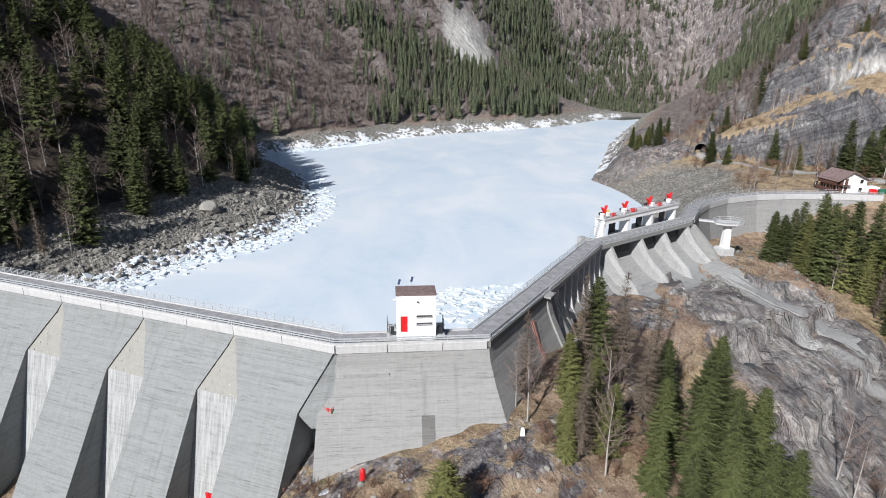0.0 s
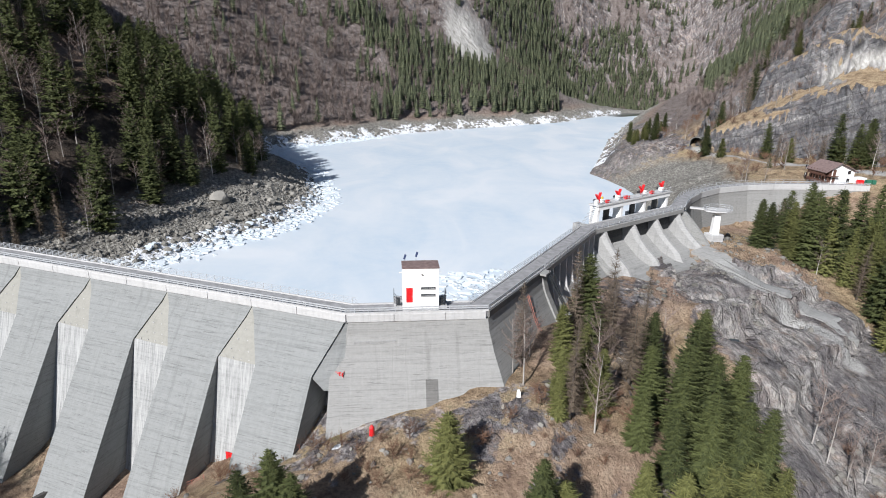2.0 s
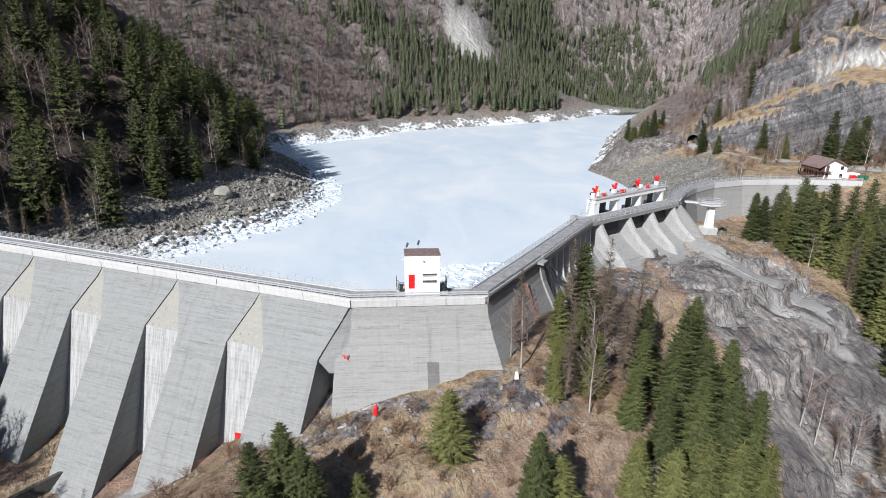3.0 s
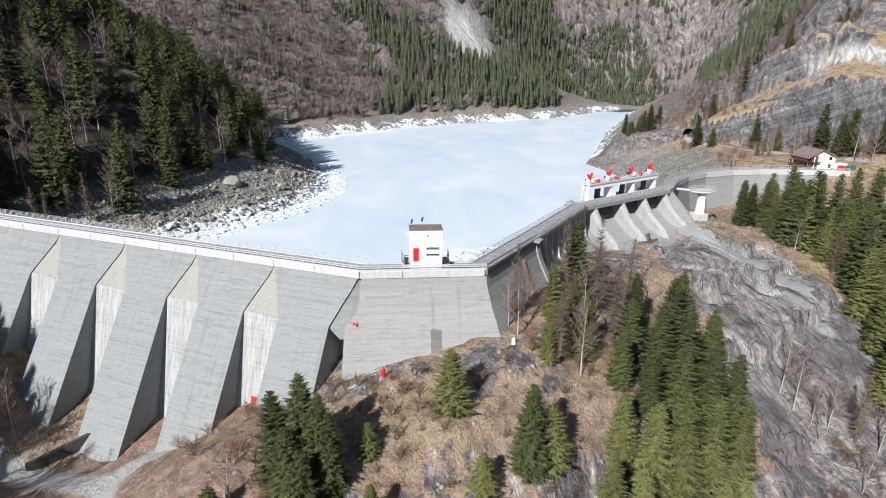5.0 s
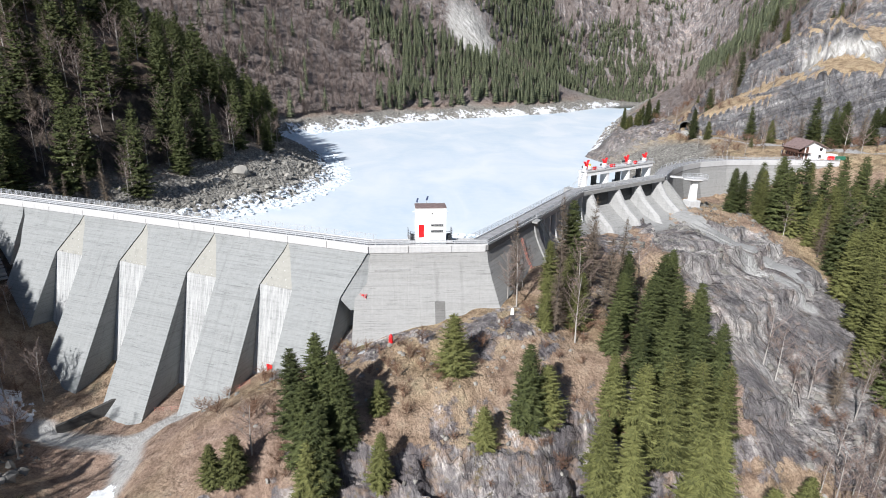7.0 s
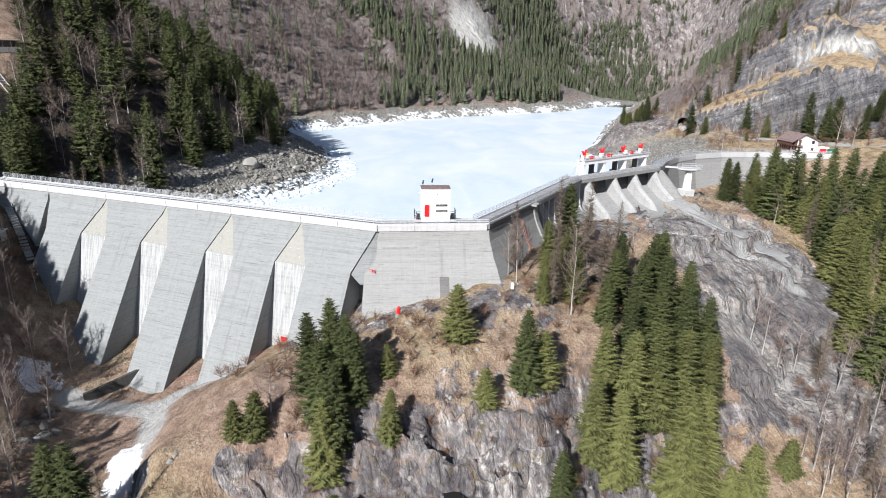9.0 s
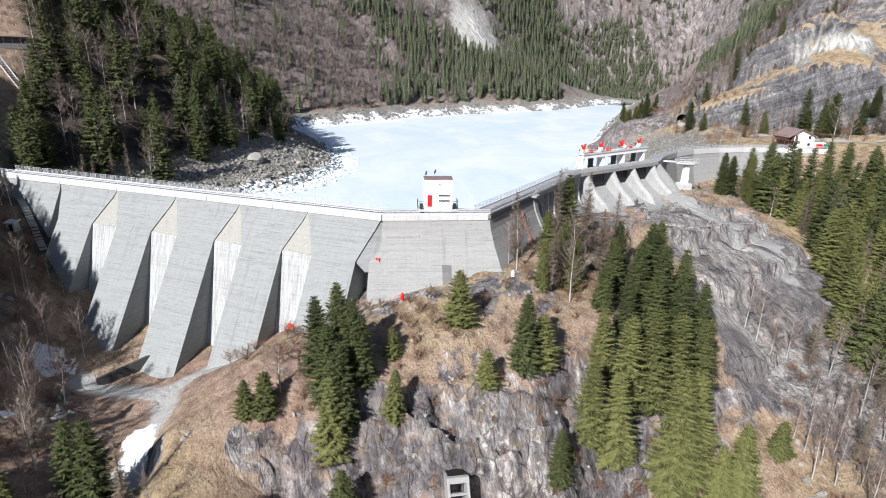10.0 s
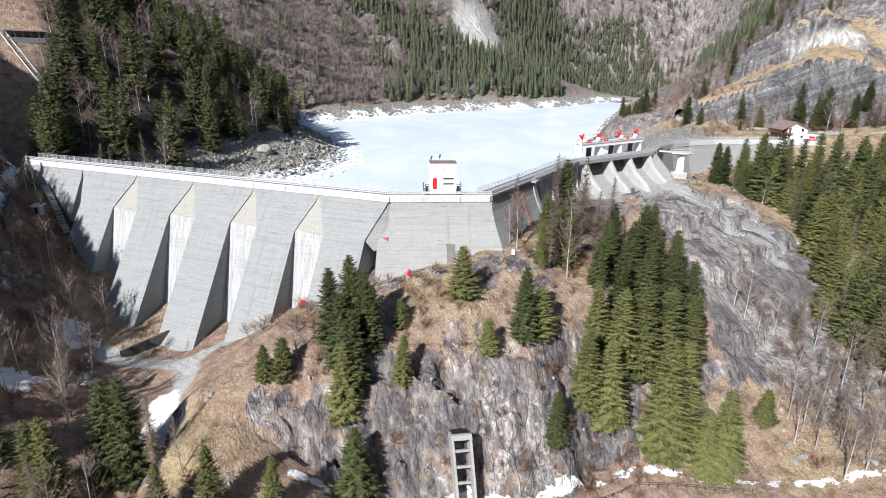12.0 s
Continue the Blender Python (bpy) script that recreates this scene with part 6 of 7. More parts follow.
def incline():
    """A pale steel inclined track up the bank, and the roofed landing at its top."""
    t = thing("inclined_track", "pale steel inclined track climbing the wooded bank", "track", at=(0, 0, 0))
    a, b = Vector((-153.5, 149.0, ground_fast(-153.5, 149.0) + 1.4)), Vector((-136.3, 140.6, ground_fast(-136.3, 140.6) + 1.2))
    d = (b - a).normalized()
    side = d.cross(Vector((0, 0, 1))).normalized()
    for s in (-0.9, 0.9):
        part("rail", add_rod(bmesh.new(), a + side * s, b + side * s, 0.16), CONCRETE_PALE, t)
    n = 22
    tie = bm_mesh("tie", add_rod(bmesh.new(), -side * 0.9, side * 0.9, 0.09), STEEL)
    for k in range(n):
        ob = new("tie", tie)
        ob.parent, ob.location = t, a.lerp(b, (k + 0.5) / n)
    for k in range(5):
        p = a.lerp(b, (k + 0.5) / 5)
        g = ground_fast(p.x, p.y)
        part("trestle", add_rod(bmesh.new(), (p.x, p.y, g - 0.5), (p.x, p.y, max(g + 0.3, p.z)), 0.2), CONCRETE, t)
    h = thing("landing_shed", "small roofed landing with pale posts on the wooded bank", "shed", at=(-148.0, 153.0, ground_fast(-148.0, 153.0) - 0.6))
    h.rotation_euler = (0, 0, 0.85)
    part("floor", box(Matrix.Translation((0, 0, 0.6)), (12.0, 3.6, 1.6)), CONCRETE, h)
    for x in (-5.6, -3.4, -1.2, 1.2, 3.4, 5.6):
        part("post", box(Matrix.Translation((x, -1.5, 2.4)), (0.22, 0.22, 2.2)), CONCRETE_PALE, h)
    part("roof", box(Matrix.Translation((0, 0, 3.6)) @ Matrix.Rotation(radians(6), 4, "X"), (12.8, 4.4, 0.22), 0.03), ROOF_BROWN, h)
    part("back_wall", box(Matrix.Translation((0, 1.6, 2.4)), (11.8, 0.25, 2.2)), CONCRETE, h)


incline()


def roadside_rail():
    """Dark guard rail of the snowy road at the valley bottom."""
    f = thing("road_rail", "dark guard rail beside the snowy valley road", "rail", at=(0, 0, 0))
    post = bm_mesh("post", box(Matrix.Translation((0, 0, 0.5)), (0.1, 0.1, 1.0)), STEEL_DARK)
    prev = None
    for k in range(46):
        x = -22 + k * 1.6
        y = float(np.interp(x, [-60, -20, 10, 30, 60, 120], [22, 29.5, 32.5, 41.0, 41, 43])) - 2.6
        z = ground_fast(x, y)
        ob = new("post", post)
        ob.parent, ob.location = f, (x, y, z - 0.1)
        if prev:
            bm = bmesh.new()
            for hz in (0.5, 0.85):
                add_rod(bm, (prev[0], prev[1], prev[2] + hz), (x, y, z + hz), 0.06, n=4)
            part("beam", bm, STEEL_DARK, f)
        prev = (x, y, z)


roadside_rail()


# ---- trees ----
def trunk_mesh(h, r, seed, mat, lean=0.02):
    rng = np.random.default_rng(seed)
    bm = bmesh.new()
    rings, n = [], 6
    for f in (0.0, 0.05, 0.35, 0.7, 1.0):
        rr = r * (1.35 if f == 0 else (1 - 0.93 * f))
        cx, cy = lean * h * f * f, lean * h * f * (1 - f)
        rings.append([Vector((cx + rr * math.cos(6.283 * k / n), cy + rr * math.sin(6.283 * k / n), h * f - (0.8 if f == 0 else 0))) for k in range(n)])
    add_solid(bm, rings)
    return bm_mesh("trunk", bm, mat, True)


def spruce_crown(h, radius, seed, mat, whorls=34, tufts=8, bare=0.06, droop=0.3, narrow=1.0, fill=1.0, needle=0.2):
    """Tiers of boughs, each a feather of narrow needle sprays, sagging below and rising towards the tip."""
    rng = np.random.default_rng(seed)
    V = []
    lop = rng.uniform(0, 6.283)
    for i in range(whorls):
        f = min(max((i + rng.uniform(-0.35, 0.35)) / whorls, 0.0), 0.99)
        z = h * (bare + (1 - bare) * f)
        reach = radius * (1 - f) ** (0.66 * narrow) * min(1.0, 0.74 + 1.7 * f) * rng.uniform(0.8, 1.12) + 0.14
        boughs = max(4, int(round((6.2 + 2.6 * (1 - f)) * fill)))
        a0 = rng.uniform(0, 6.283)
        rise = 0.55 * f - droop * (1 - f)
        for b in range(boughs):
            a = a0 + 6.283 * (b + rng.uniform(-0.3, 0.3)) / boughs
            L = reach * rng.uniform(0.66, 1.15) * (1 + 0.12 * math.cos(a - lop))
            if rng.random() < 0.06:
                L *= 0.45
            ca, sa = math.cos(a), math.sin(a)
            n = max(3, int(tufts * (0.4 + 0.6 * L / radius)))
            z0 = z + rng.uniform(-0.3, 0.3) * h / whorls
            for k in range(n):
                q = 0.1 + 0.9 * (k + rng.uniform(0.2, 0.8)) / n
                rad = L * q
                zz = z0 + L * (rise * q + 0.28 * q * q * q - 0.1 * q)
                size = (0.30 * L * (1.12 - q) + 0.26 + 0.006 * h) * rng.uniform(0.8, 1.25)
                for turn in (-0.85, 0.85) if k < n - 1 else (-0.45, 0.45):
                    t = a + turn * rng.uniform(0.6, 1.25)
                    ct, st = math.cos(t), math.sin(t)
                    w = size * needle
                    lift = rng.uniform(-0.42, 0.1) * size
                    x, y = ca * rad, sa * rad
                    V += [(x - ca * w, y - sa * w, zz + 0.25 * w), (x + ca * w - st * w * 0.4, y + sa * w + ct * w * 0.4, zz - 0.9 * w), (x + ct * size, y + st * size, zz + lift)]
                # the spray that hangs under the bough
                w = size * needle * 1.3
                V += [(ca * rad - sa * w, sa * rad + ca * w, zz + 0.1 * w), (ca * rad + sa * w, sa * rad - ca * w, zz + 0.1 * w),
                      (ca * (rad + 0.35 * size), sa * (rad + 0.35 * size), zz - size * rng.uniform(0.4, 0.85))]
    for k in range(6):
        a = 6.283 * k / 6
        V += [(0.1 * math.cos(a), 0.1 * math.sin(a), h * 0.955), (0.1 * math.cos(a + 1.3), 0.1 * math.sin(a + 1.3), h * 0.955), (0, 0, h * 1.03)]
    return mesh_of("crown", np.array(V), np.arange(len(V)).reshape(-1, 3), mat)


def bare_crown(h, radius, seed, mat, limbs=16, twigs=15, upright=0.8):
    """Leafless limbs that fork into fine twigs."""
    rng = np.random.default_rng(seed)
    V, F = [], []

    def strip(a, b, w0, w1):
        d = np.subtract(b, a)
        s = np.cross(d, rng.normal(size=3))
        s = s / (np.linalg.norm(s) + 1e-9)
        s2 = np.cross(d, s)
        s2 = s2 / (np.linalg.norm(s2) + 1e-9)
        j = len(V)
        for q in (s, -0.5 * s + 0.87 * s2, -0.5 * s - 0.87 * s2):
            V.append(tuple(np.add(a, q * w0)))
        V.append(tuple(b))
        F.extend([(j, j + 1, j + 3), (j + 1, j + 2, j + 3), (j + 2, j, j + 3)])

    for i in range(limbs):
        f = 0.25 + 0.7 * (i + rng.random()) / limbs
        a = rng.uniform(0, 6.283)
        L = radius * (1.15 - 0.75 * f) * rng.uniform(0.8, 1.3)
        p0 = np.array([0, 0, h * f])
        d = np.array([math.cos(a), math.sin(a), upright * rng.uniform(0.6, 1.5)])
        p1 = p0 + d * L * 0.6
        p2 = p1 + (d + np.array([0, 0, 0.35])) * L * 0.5
        strip(p0, p1, 0.075, 0.04)
        strip(p1, p2, 0.045, 0.02)
        for k in range(twigs):
            s = rng.random()
            q0 = p0 + (p1 - p0) * s * 2 if s < 0.5 else p1 + (p2 - p1) * (s * 2 - 1)
            td = d * 0.4 + rng.normal(size=3) * 0.55 + np.array([0, 0, 0.55])
            strip(q0, q0 + td * L * rng.uniform(0.22, 0.5), 0.024, 0.0)
    return mesh_of("crown", V, F, mat)


KINDS = {}


def tree_kind(name, seeds, build):
    KINDS[name] = [build(s) for s in seeds]


def near_spruce(mat, h, r, **kw):
    return lambda s: (trunk_mesh(h * 0.97, 0.016 * h, s, BARK, 0.0), spruce_crown(h, r, s, mat, **kw), h)


tree_kind("spruce", (1, 2, 3, 4), near_spruce(SPRUCE, 20.0, 3.3, whorls=46, tufts=11))
tree_kind("young", (5, 6, 7), near_spruce(OLIVE, 12.0, 2.9, whorls=34, tufts=10, bare=0.01, droop=0.15))
tree_kind("olive", (8, 9), near_spruce(OLIVE, 20.0, 3.2, whorls=44, tufts=10))
tree_kind("larch", (10, 11), near_spruce(LARCH, 18.0, 2.7, whorls=36, tufts=10, fill=0.75, bare=0.12, droop=0.05, needle=0.045))
tree_kind("bare", (12, 13, 14), lambda s: (trunk_mesh(12.0, 0.15, s, BIRCH, 0.04), bare_crown(12.0, 3.0, s, TWIG, 20, 22), 12.0))
tree_kind("scrub", (15, 16), lambda s: (trunk_mesh(4.0, 0.06, s, BARK, 0.06), bare_crown(4.0, 2.4, s, SCRUB, 18, 24, 0.6), 4.0))
tree_kind("mid_spruce", (21, 22, 23), near_spruce(SPRUCE, 20.0, 3.4, whorls=34, tufts=6, needle=0.24))
LABELS = {"spruce": ("spruce", "tall dark green spruce with drooping boughs"), "young": ("spruce", "young light green spruce on the rocky slope"), "olive": ("spruce", "olive green spruce on the hillside"),
          "larch": ("larch", "bare grey-brown larch without needles"), "bare": ("bare_tree", "leafless pale-stemmed tree on the slope"), "scrub": ("shrub", "leafless russet shrub on the hillside"),
          "mid_spruce": ("spruce", "dark green spruce in the hillside wood")}
trng = np.random.default_rng(99)


def plant(kind, x, y, h, group, z=None, wide=1.0):
    trunk, crown, h0 = KINDS[kind][trng.integers(len(KINDS[kind]))]
    name, label = LABELS[kind]
    z = ground_fast(x, y) if z is None else z
    t = thing(name, label, "shrub" if kind == "scrub" else "tree", group, (x, y, z - 0.15))
    s = h / h0
    t.scale = (s * wide, s * wide, s)
    t.rotation_euler = (trng.normal(0, 0.02), trng.normal(0, 0.02), trng.uniform(0, 6.283))
    for nm, me in (("trunk", trunk), ("crown", crown)):
        ob = new(nm, me)
        ob.parent = t
    return t


# the stand on the spur below the dam: kind, place, height
G1 = "trees on the spur below the dam"
def plant_top(kind, x, y, top, group):
    """A tree whose tip is at a known height."""
    return plant(kind, x, y, max(3.0, top - ground_fast(x, y)), group, wide=1.5)


for kind, x, y, top in (("spruce", -19.4, 43.6, -3.7), ("spruce", -22.0, 42.2, -5.6), ("spruce", -17.2, 42.6, -5.8), ("spruce", -15.4, 41.6, -8.2), ("spruce", -20.6, 40.0, -9.0), ("spruce", -18.2, 38.4, -11.0), ("olive", -19.2, 36.2, -15.6), ("olive", -10.0, 38.0, -14.8), ("young", -11.4, 46.5, -12.3),
                        ("young", -32.4, 37.0, -17.0), ("young", -29.6, 37.6, -15.8), ("bare", -28.0, 40.0, -13.0), ("young", -0.4, 52.5, -4.4), ("young", 3.9, 42.4, -13.4), ("spruce", 10.0, 46.0, -5.6), ("young", 13.0, 47.5, -9.5),
                        ("spruce", 21.6, 81.5, 6.6), ("olive", 16.8, 74.5, 0.7), ("olive", 19.0, 70.0, -0.5), ("olive", 15.5, 67.0, -3.0), ("olive", 20.5, 66.0, -2.0), ("olive", 14.5, 62.5, -4.5), ("larch", 25.5, 79.0, 3.0), ("larch", 27.5, 74.0, 1.5),
                        ("spruce", 32.3, 79.5, -2.4), ("spruce", 37.5, 75.6, -1.6), ("spruce", 42.0, 82.5, -2.9), ("spruce", 29.0, 69.0, -3.0), ("spruce", 33.5, 68.0, -3.2), ("spruce", 38.5, 68.5, -3.8), ("spruce", 43.5, 72.0, -6.0), ("spruce", 25.5, 61.0, -5.0),
                        ("spruce", 29.5, 58.5, -7.0), ("spruce", 34.5, 60.0, -6.0), ("spruce", 39.5, 61.0, -7.0), ("spruce", 45.0, 64.0, -10.0), ("olive", 24.0, 52.5, -10.0), ("olive", 28.5, 51.5, -11.0), ("olive", 33.0, 52.5, -10.5), ("olive", 38.0, 54.0, -11.5), ("olive", 42.5, 56.0, -13.5),
                        ("olive", 21.5, 45.0, -16.0), ("olive", 26.0, 45.5, -18.0), ("olive", 35.0, 43.5, -17.0), ("olive", 38.5, 46.0, -18.5), ("olive", 45.5, 42.0, -25.0), ("olive", 42.5, 41.5, -29.0), ("spruce", 15.5, 38.0, -24.5), ("young", 57.5, 52.5, -31.0), ("spruce", -16.5, 30.5, -27.0),
                        ("young", 18.0, 41.0, -31.0), ("spruce", 78.5, 139.5, 3.8), ("spruce", 82.0, 141.0, 2.6), ("olive", 86.0, 137.0, -1.0), ("spruce", 98.8, 166.0, -1.4), ("spruce", 147, 206, 15), ("spruce", 152, 213, 19), ("spruce", 158, 204, 17), ("spruce", 166, 210, 22), ("olive", 143, 214, 12), ("larch", 139, 218, 12), ("spruce", 172, 200, 20), ("larch", 161, 194, 15), ("olive", 131, 226, 10), ("spruce", 108.5, 251.0, 12)):
    plant_top(kind, x, y, top, G1)
G2 = "trees at the valley bottom"
for kind, x, y, h in (("spruce", -54.1, 27.2, 18.5), ("spruce", -50.7, 27.4, 19), ("olive", -58.2, 20.6, 15), ("olive", -61.0, 21.0, 12), ("spruce", -67.0, 22.0, 13), ("olive", -41.3, 17.5, 10.5), ("olive", -34.9, 18.8, 13), ("olive", -27.0, 22.0, 10), ("olive", -72.0, 18.0, 14), ("spruce", -78.0, 20.0, 15)):
    plant(kind, x, y, h, G2, wide=1.3)


def triangles(me):
    me.calc_loop_triangles()
    v, f = np.empty(len(me.vertices) * 3), np.empty(len(me.loop_triangles) * 3, np.int32)
    me.vertices.foreach_get("co", v)
    me.loop_triangles.foreach_get("vertices", f)
    return v.reshape(-1, 3), f.reshape(-1, 3)


def thicket(name, label, items, seed):
    """Many leafless stems and shrubs of one bank, joined."""
    rng2 = np.random.default_rng(seed)
    shapes, VV, FF, MM, base = {}, [], [], [], 0
    for kind, x, y, h in items:
        if kind not in shapes:
            shapes[kind] = [[triangles(me) for me in pair[:2]] + [pair[2]] for pair in KINDS[kind]]
        pair = shapes[kind][rng2.integers(len(shapes[kind]))]
        t = rng2.uniform(0, 6.283)
        R = np.array([[math.cos(t), -math.sin(t), 0], [math.sin(t), math.cos(t), 0], [0, 0, 1]])
        for slot in (0, 1):
            V, F = pair[slot]
            VV.append((V * h / pair[2]) @ R.T + (x, y, ground_fast(x, y) - 0.15))
            FF.append(F + base)
            MM.append(np.full(len(F), slot + (2 if kind == "scrub" else 0), np.int32))
            base += len(V)
    me = mesh_of(name, np.concatenate(VV), np.concatenate(FF), [BIRCH, TWIG, BARK, SCRUB])
    me.polygons.foreach_set("material_index", np.concatenate(MM))
    return tagged(new(name, me), label, "thicket", kind="stuff")


def scatter(n, box4, kinds, hs, group, keep, seed, gap=2.6, joined=()):
    rng2 = np.random.default_rng(seed)
    done, loose = [], []
    for _ in range(n * 90):
        if len(done) >= n:
            break
        x, y = rng2.uniform(box4[0], box4[1]), rng2.uniform(box4[2], box4[3])
        if not keep(x, y) or any((x - a) ** 2 + (y - b) ** 2 < gap * gap for a, b in done):
            continue
        done.append((x, y))
        k = kinds[rng2.integers(len(kinds))]
        lo, hi = hs[k]
        if k in joined:
            loose.append((k, x, y, rng2.uniform(lo, hi)))
            continue
        plant(k, x, y, rng2.uniform(lo, hi), group, wide=1.35 if "spruce" in k or k in ("olive", "young") else 1.0)
    if loose:
        thicket("thicket", "leafless grey-brown stems and shrubs among the " + group, loose, seed)


HS = {"spruce": (11, 19), "mid_spruce": (9, 20), "olive": (9, 16), "larch": (10, 17), "bare": (7, 13), "scrub": (1.6, 4.0), "young": (3, 9)}


def near_dam(x, y):
    return y - float(along_dam(x))


def cliff_side(x, y):
    return min(0.73 * x + 0.68 * y - 261.5, 0.885 * (x - 110) - 0.466 * (y - 266))


def tree_line(y):
    """How far from the shore the left bank's trees begin."""
    return float(np.interp(y, [104, 130, 160, 190, 230], [7, 11, 20, 24, 22]))


# right-hand wood below the wing wall
scatter(120, (80, 135, 62, 168), ("mid_spruce", "mid_spruce", "olive", "olive", "mid_spruce", "larch", "bare"), dict(HS, mid_spruce=(13, 22), olive=(11, 19)), "trees of the wood below the wing wall",
        lambda x, y: near_dam(x, y) < -15 - 0.48 * (x - 90) and x > float(np.interp(y, [60, 84, 100, 118, 140, 170], [80, 83, 92, 93, 88, 92])), 31, 2.7)
scatter(100, (60, 108, 40, 78), ("bare", "bare", "bare", "larch", "scrub"), HS, "bare trees below the rock slab", lambda x, y: True, 32, 2.4)
# left-hand slope above the shore
scatter(200, (-150, -74, 104, 300), ("mid_spruce", "larch", "bare", "bare", "bare"), dict(HS, mid_spruce=(14, 24), bare=(9, 15)), "trees of the shaded slope above the lake",
        lambda x, y: tree_line(y) < float(shore_distance(np.array(x), np.array(y))) < 100 and near_dam(x, y) > 5 and x < -66 and not (x < -128 - 0.5 * (y - 125) and y < 170), 33, 2.9, ("bare",))
# left bank below the dam
scatter(70, (-150, -92, 20, 110), ("mid_spruce", "bare", "larch", "bare"), dict(HS, mid_spruce=(6, 10), larch=(6, 9), bare=(5, 8)), "trees of the shaded slope below the dam", lambda x, y: near_dam(x, y) < -3 and y < 64 and x < -112 - 0.2 * (y - 60), 34, 3.0)
scatter(60, (-100, -36, 6, 46), ("bare", "scrub", "larch", "bare"), HS, "bare trees of the valley bottom", lambda x, y: y < 40 and not (-62 < x < -37 and y > 26), 35, 2.5)
# the spur's scrub
scatter(150, (-44, 34, 33, 68), ("scrub",), dict(HS, scrub=(0.8, 3.0)), "russet shrubs on the spur", lambda x, y: near_dam(x, y) < -11 and (x + y > 12), 36, 1.1)
scatter(16, (8, 44, 62, 100), ("larch", "bare", "bare"), HS, "bare trees beside the wall", lambda x, y: near_dam(x, y) < -8 and x - 0.5 * y < 2, 37, 2.2)
# right bank above the lake and round the guard house
scatter(90, (84, 190, 180, 330), ("scrub", "scrub", "scrub", "scrub", "scrub", "bare", "scrub", "scrub", "scrub", "bare", "young"), HS, "trees on the right bank", lambda x, y: near_dam(x, y) > 9 and cliff_side(x, y) < 0 and float(shore_distance(np.array(x), np.array(y))) > 28 and not (108 < x < 137 and y < 200) and not (x - 100 < 45 and abs(0.66 * (x - 124) + 0.75 * (y - 223)) < 4), 38, 3.0, ("scrub",))
scatter(150, (100, 330, 150, 440), ("mid_spruce", "olive", "larch", "bare", "bare"), HS, "trees on the ledges above the tunnel", lambda x, y: (26 + 0.25 * max(0, cliff_run(x, y)) < cliff_side(x, y) < 110 or (cliff_side(x, y) > 2 and x > 172)) and near_dam(x, y) > 4, 39, 3.5, ("bare",))
scatter(34, (104, 165, 225, 330), ("mid_spruce", "larch", "bare", "scrub", "scrub", "bare", "scrub"), HS, "trees on the terrace above the tunnel", lambda x, y: 3 < cliff_side(x, y) < 22 and cliff_run(x, y) < 38, 43, 2.4)
scatter(26, (118, 175, 186, 245), ("scrub", "scrub", "bare", "larch", "scrub", "bare", "scrub", "scrub", "mid_spruce"), HS, "trees at the foot of the cliff", lambda x, y: -16 < cliff_side(x, y) < -1 and cliff_run(x, y) > 24 and near_dam(x, y) > 9 and not (108 < x < 140 and y < 200) and abs(0.66 * (x - 124) + 0.75 * (y - 223)) > 3.5, 44, 2.4)
scatter(14, (86, 120, 285, 345), ("spruce", "young"), {"spruce": (8, 14), "young": (5, 9)}, "spruces on the headland", lambda x, y: 12 < float(shore_distance(np.array(x), np.array(y))) < 34, 40, 3.0)


# the deeper woods on both banks, joined
def deep_wood(name, label, n, box4, hs, keep, seed, gap, mat):
    rng2 = np.random.default_rng(seed)
    shapes = []
    for k in range(4):
        me = spruce_crown(16.0, 3.9, seed + k, mat, 24, 6, needle=0.26)
        V = np.array([v.co[:] for v in me.vertices]) / 16.0
        F = np.arange(len(V)).reshape(-1, 3)
        bpy.data.meshes.remove(me)
        shapes.append((V, F))
    done, VV, FF, base = [], [], [], 0
    for _ in range(n * 60):
        if len(done) >= n:
            break
        x, y = rng2.uniform(box4[0], box4[1]), rng2.uniform(box4[2], box4[3])
        if not keep(x, y) or any((x - a) ** 2 + (y - b) ** 2 < gap * gap for a, b in done):
            continue
        done.append((x, y))
        V, F = shapes[rng2.integers(4)]
        h, t = rng2.uniform(*hs), rng2.uniform(0, 6.283)
        R = np.array([[math.cos(t), -math.sin(t), 0], [math.sin(t), math.cos(t), 0], [0, 0, 1]])
        VV.append((V * h) @ R.T + (x, y, ground_fast(x, y) - 0.3))
        FF.append(F + base)
        base += len(V)
    return tagged(new(name, mesh_of(name, np.concatenate(VV), np.concatenate(FF), mat)), label, "woods", kind="stuff")


def left_slope(x, y):
    return tree_line(y) < float(shore_distance(np.array(x), np.array(y))) < 105 and near_dam(x, y) > 5 and x < -66 and not (x < -128 - 0.5 * (y - 125) and y < 170)


deep_wood("hillside_spruces", "dense dark spruces on the shaded slope above the lake", 130, (-200, -74, 104, 340), (14, 26), left_slope, 501, 4.4, SPRUCE)
deep_wood("ridge_spruces", "dense spruces on the ridge beside the valley", 60, (-131, -110, -12, 44), (6, 10), lambda x, y: x < -110 - 0.15 * (20 - y), 503, 2.8, SPRUCE)
scatter(120, (-112, -82, 50, 96), ("scrub", "scrub", "scrub", "bare"), dict(HS, scrub=(1.2, 3.2), bare=(4, 7)), "shrubs on the steep bank beside the dam", lambda x, y: near_dam(x, y) < -4 - 0.45 * (x + 112) and x < -78 - 0.3 * (y - 50), 45, 1.3, ("scrub", "bare"))
scatter(46, (-100, -70, 34, 84), ("scrub", "scrub", "bare"), HS, "shrubs on the shaded ground below the dam", lambda x, y: near_dam(x, y) < -26 + 0.35 * (-70 - x) and not (-76 < x and 52 < y < 64), 41, 2.0)
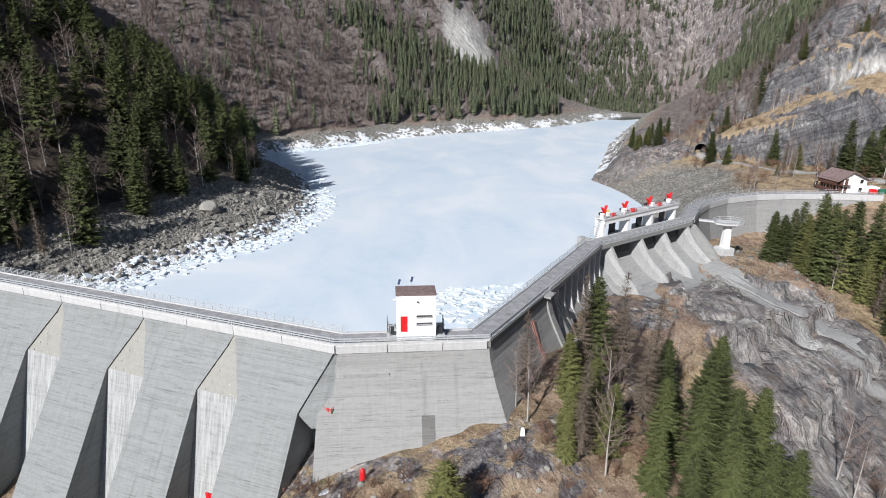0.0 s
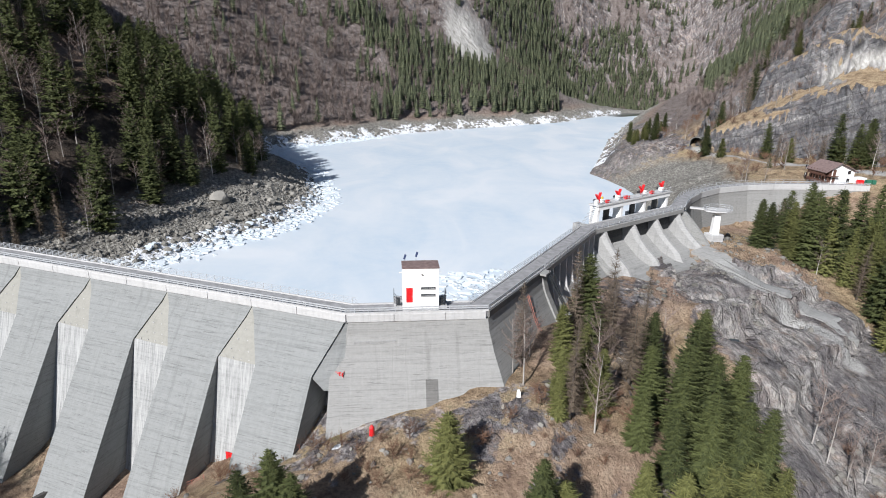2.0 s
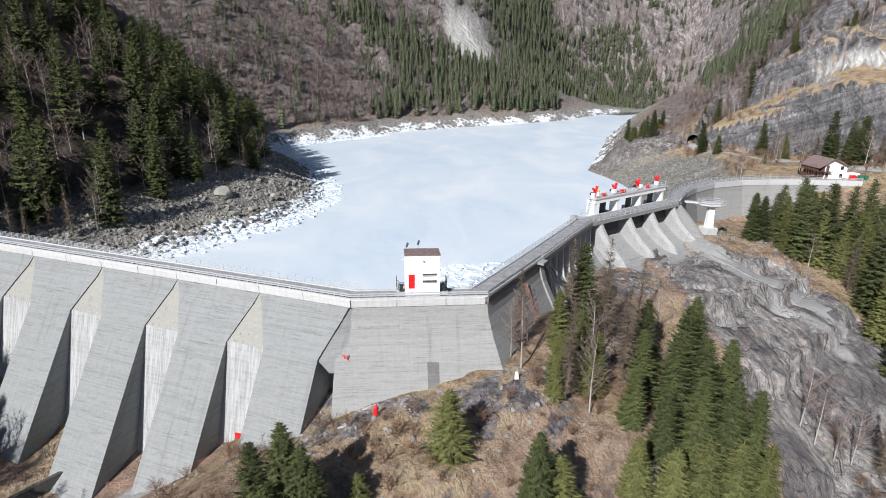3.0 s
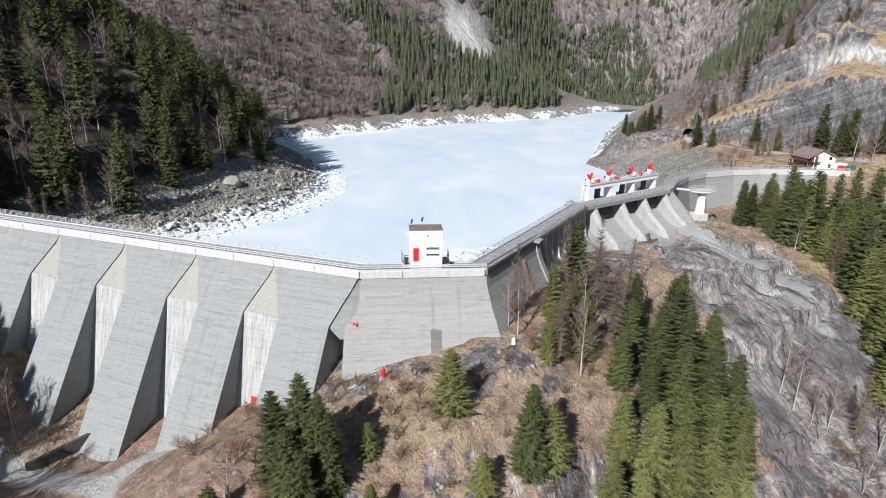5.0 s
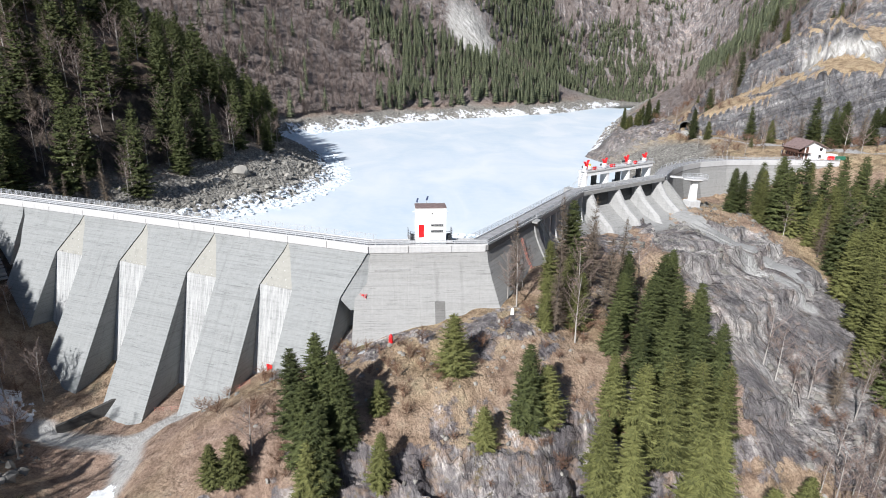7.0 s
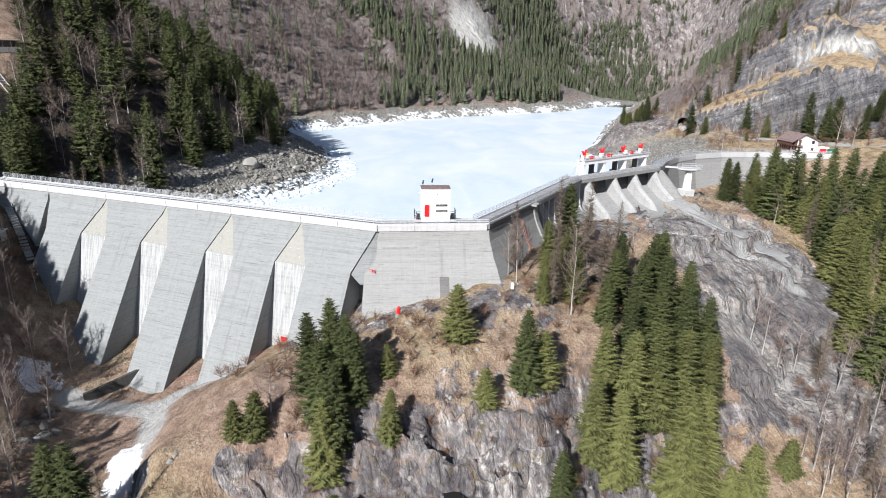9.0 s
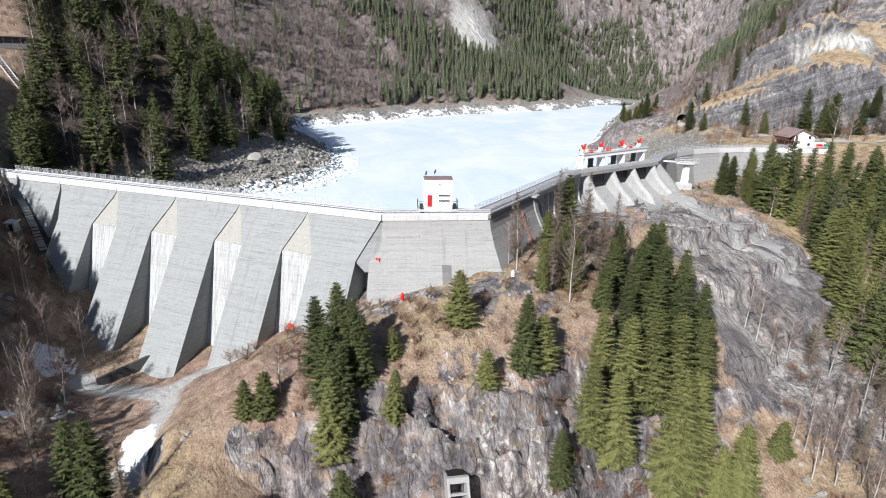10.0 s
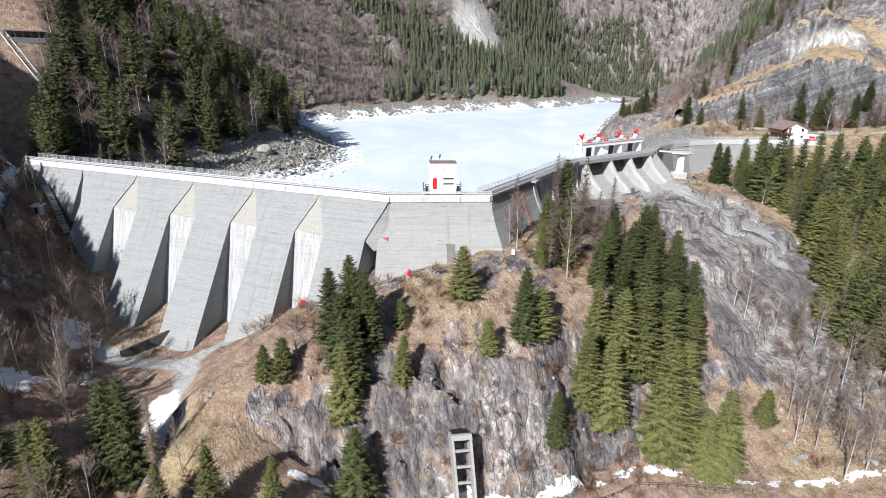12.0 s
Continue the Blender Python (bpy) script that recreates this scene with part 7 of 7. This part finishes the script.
deep_wood("valley_spruces", "olive and dark spruces filling the wood below the wing wall", 150, (82, 175, 60, 168), (9, 16),
          lambda x, y: near_dam(x, y) < -15 - 0.48 * (x - 90) and x > float(np.interp(y, [60, 84, 100, 118, 140, 170], [84, 86, 95, 96, 91, 97])), 502, 3.2, OLIVE)


# far woods, too many to count: light-weight conifers and bare crowns in two meshes
def far_tree(kind, h, r, seed):
    rng2 = np.random.default_rng(seed)
    V, F = [], []
    if kind == "conifer":
        for i in range(10):
            f = i / 10
            z, rr = h * (0.05 + 0.93 * f), r * (1 - f) ** 0.8 + 0.012
            n = 7 if f < 0.6 else 5
            for k in range(n):
                a = 6.283 * (k + rng2.uniform(-0.3, 0.3)) / n + f * 9
                q = rr * rng2.uniform(0.7, 1.2)
                V += [(0.12 * q * math.cos(a), 0.12 * q * math.sin(a), z + 0.10 * h), (q * math.cos(a + 0.5), q * math.sin(a + 0.5), z - 0.02 * h * rng2.random()), (0.9 * q * math.cos(a - 0.5), 0.9 * q * math.sin(a - 0.5), z - 0.03 * h)]
                F.append((len(V) - 3, len(V) - 2, len(V) - 1))
    else:
        for i in range(38):
            a, f = rng2.uniform(0, 6.283), rng2.uniform(0.15, 0.75)
            q = r * rng2.uniform(0.3, 0.9)
            w = 0.013
            j = len(V)
            V += [(-w * math.sin(a), w * math.cos(a), h * f), (w * math.sin(a), -w * math.cos(a), h * f), (q * math.cos(a), q * math.sin(a), h * (f + rng2.uniform(0.15, 0.35)))]
            F.append((j, j + 1, j + 2))
        j = len(V)
        V += [(0.014, 0, 0), (-0.014, 0, 0), (0, 0, h)]
        F.append((j, j + 1, j + 2))
    return np.array(V), np.array(F)


def far_wood(name, kind, mat, label, n, seed, keep, hr, cluster=0.0):
    rng2 = np.random.default_rng(seed)
    shapes = [far_tree(kind, 1.0, hr[2], seed + k) for k in range(6)]
    # candidates fill the wedge of valley that lies beyond the dam
    bearing = rng2.uniform(-0.78, 0.80, n * 10)
    reach = 190 + 1250 * rng2.random(n * 10) ** 1.25
    x, y = reach * np.sin(bearing), reach * np.cos(bearing)
    ok = keep(x, y, rng2)
    x, y = x[ok][:n], y[ok][:n]
    z = grounds(x, y)
    VV, FF, base = [], [], 0
    for a, b, c in zip(x, y, z):
        V, F = shapes[rng2.integers(6)]
        h = rng2.uniform(hr[0], hr[1])
        t = rng2.uniform(0, 6.283)
        R = np.array([[math.cos(t), -math.sin(t), 0], [math.sin(t), math.cos(t), 0], [0, 0, 1]])
        VV.append((V * h) @ R.T + (a, b, c - 0.3))
        FF.append(F + base)
        base += len(V)
    me = mesh_of(name, np.concatenate(VV), np.concatenate(FF), mat)
    return tagged(new(name, me), label, "woods", kind="stuff")


def wood_mask(x, y):
    d = shore_distance(x, y)
    on_right = x > np.interp(y, [60, 300, 640, 900], [0, 10, 165, 330])
    return d, on_right


def far_bank(x, y, d):
    """The bare flat bank at the head of the lake."""
    return (x > (0.15 + 0.03 * fractal(x, y, 20, 3, 211)) * (y + 22)) & (y > 545) & (y < 860) & (d < 95)


def keep_conifer(x, y, r):
    d, right = wood_mask(x, y)
    m = fractal(x, y, 85, 4, 201)
    open_wood = (x / y < -0.125 - 0.0007 * d + 0.16 * fractal(x, y, 60, 4, 207)) & (y > 320)
    bare_rock = ((x - 8) / 33) ** 2 + ((y - 668) / 58) ** 2 < 1
    z_ok = np.where(right, (d > 60) & (y > 400), d > np.where(y > 340, 19, 135))
    dens = np.clip(0.6 + 2.6 * m - 0.0011 * np.maximum(0, d - 110) + 0.4 * smooth(80, 30, d), 0.06, 1)
    return z_ok & (d < 600) & (r.random(len(x)) < dens) & ~bare_rock & ~far_bank(x, y, d) & ~(open_wood & (r.random(len(x)) < 0.96)) & ((y - along_dam(x)) > 20)


def keep_bare(x, y, r):
    d, right = wood_mask(x, y)
    z_ok = np.where(right, (d > 50) & (y > 330), d > np.where(y > 340, 19, 100))
    open_wood = (x / y < -0.125 - 0.0004 * d) & (y > 320)
    bare_rock = ((x - 8) / 33) ** 2 + ((y - 668) / 58) ** 2 < 1
    return z_ok & (d < 500) & ~bare_rock & ~far_bank(x, y, d) & (open_wood | (r.random(len(x)) < np.clip(0.3 + 0.003 * d, 0, 0.9))) & ((y - along_dam(x)) > 20)


far_wood("far_conifers", "conifer", mat_leaf("far_spruce_needles", (0.03, 0.04, 0.027), (0.125, 0.138, 0.078)), "dark spruce woods on the slopes round the lake", 11500, 301, keep_conifer, (10, 21, 0.175))
far_wood("far_bare_woods", "bare", mat_leaf("far_bare_twigs", (0.095, 0.077, 0.07), (0.28, 0.225, 0.20)), "leafless brown woods on the slopes round the lake", 15000, 302, keep_bare, (7, 13, 0.42))
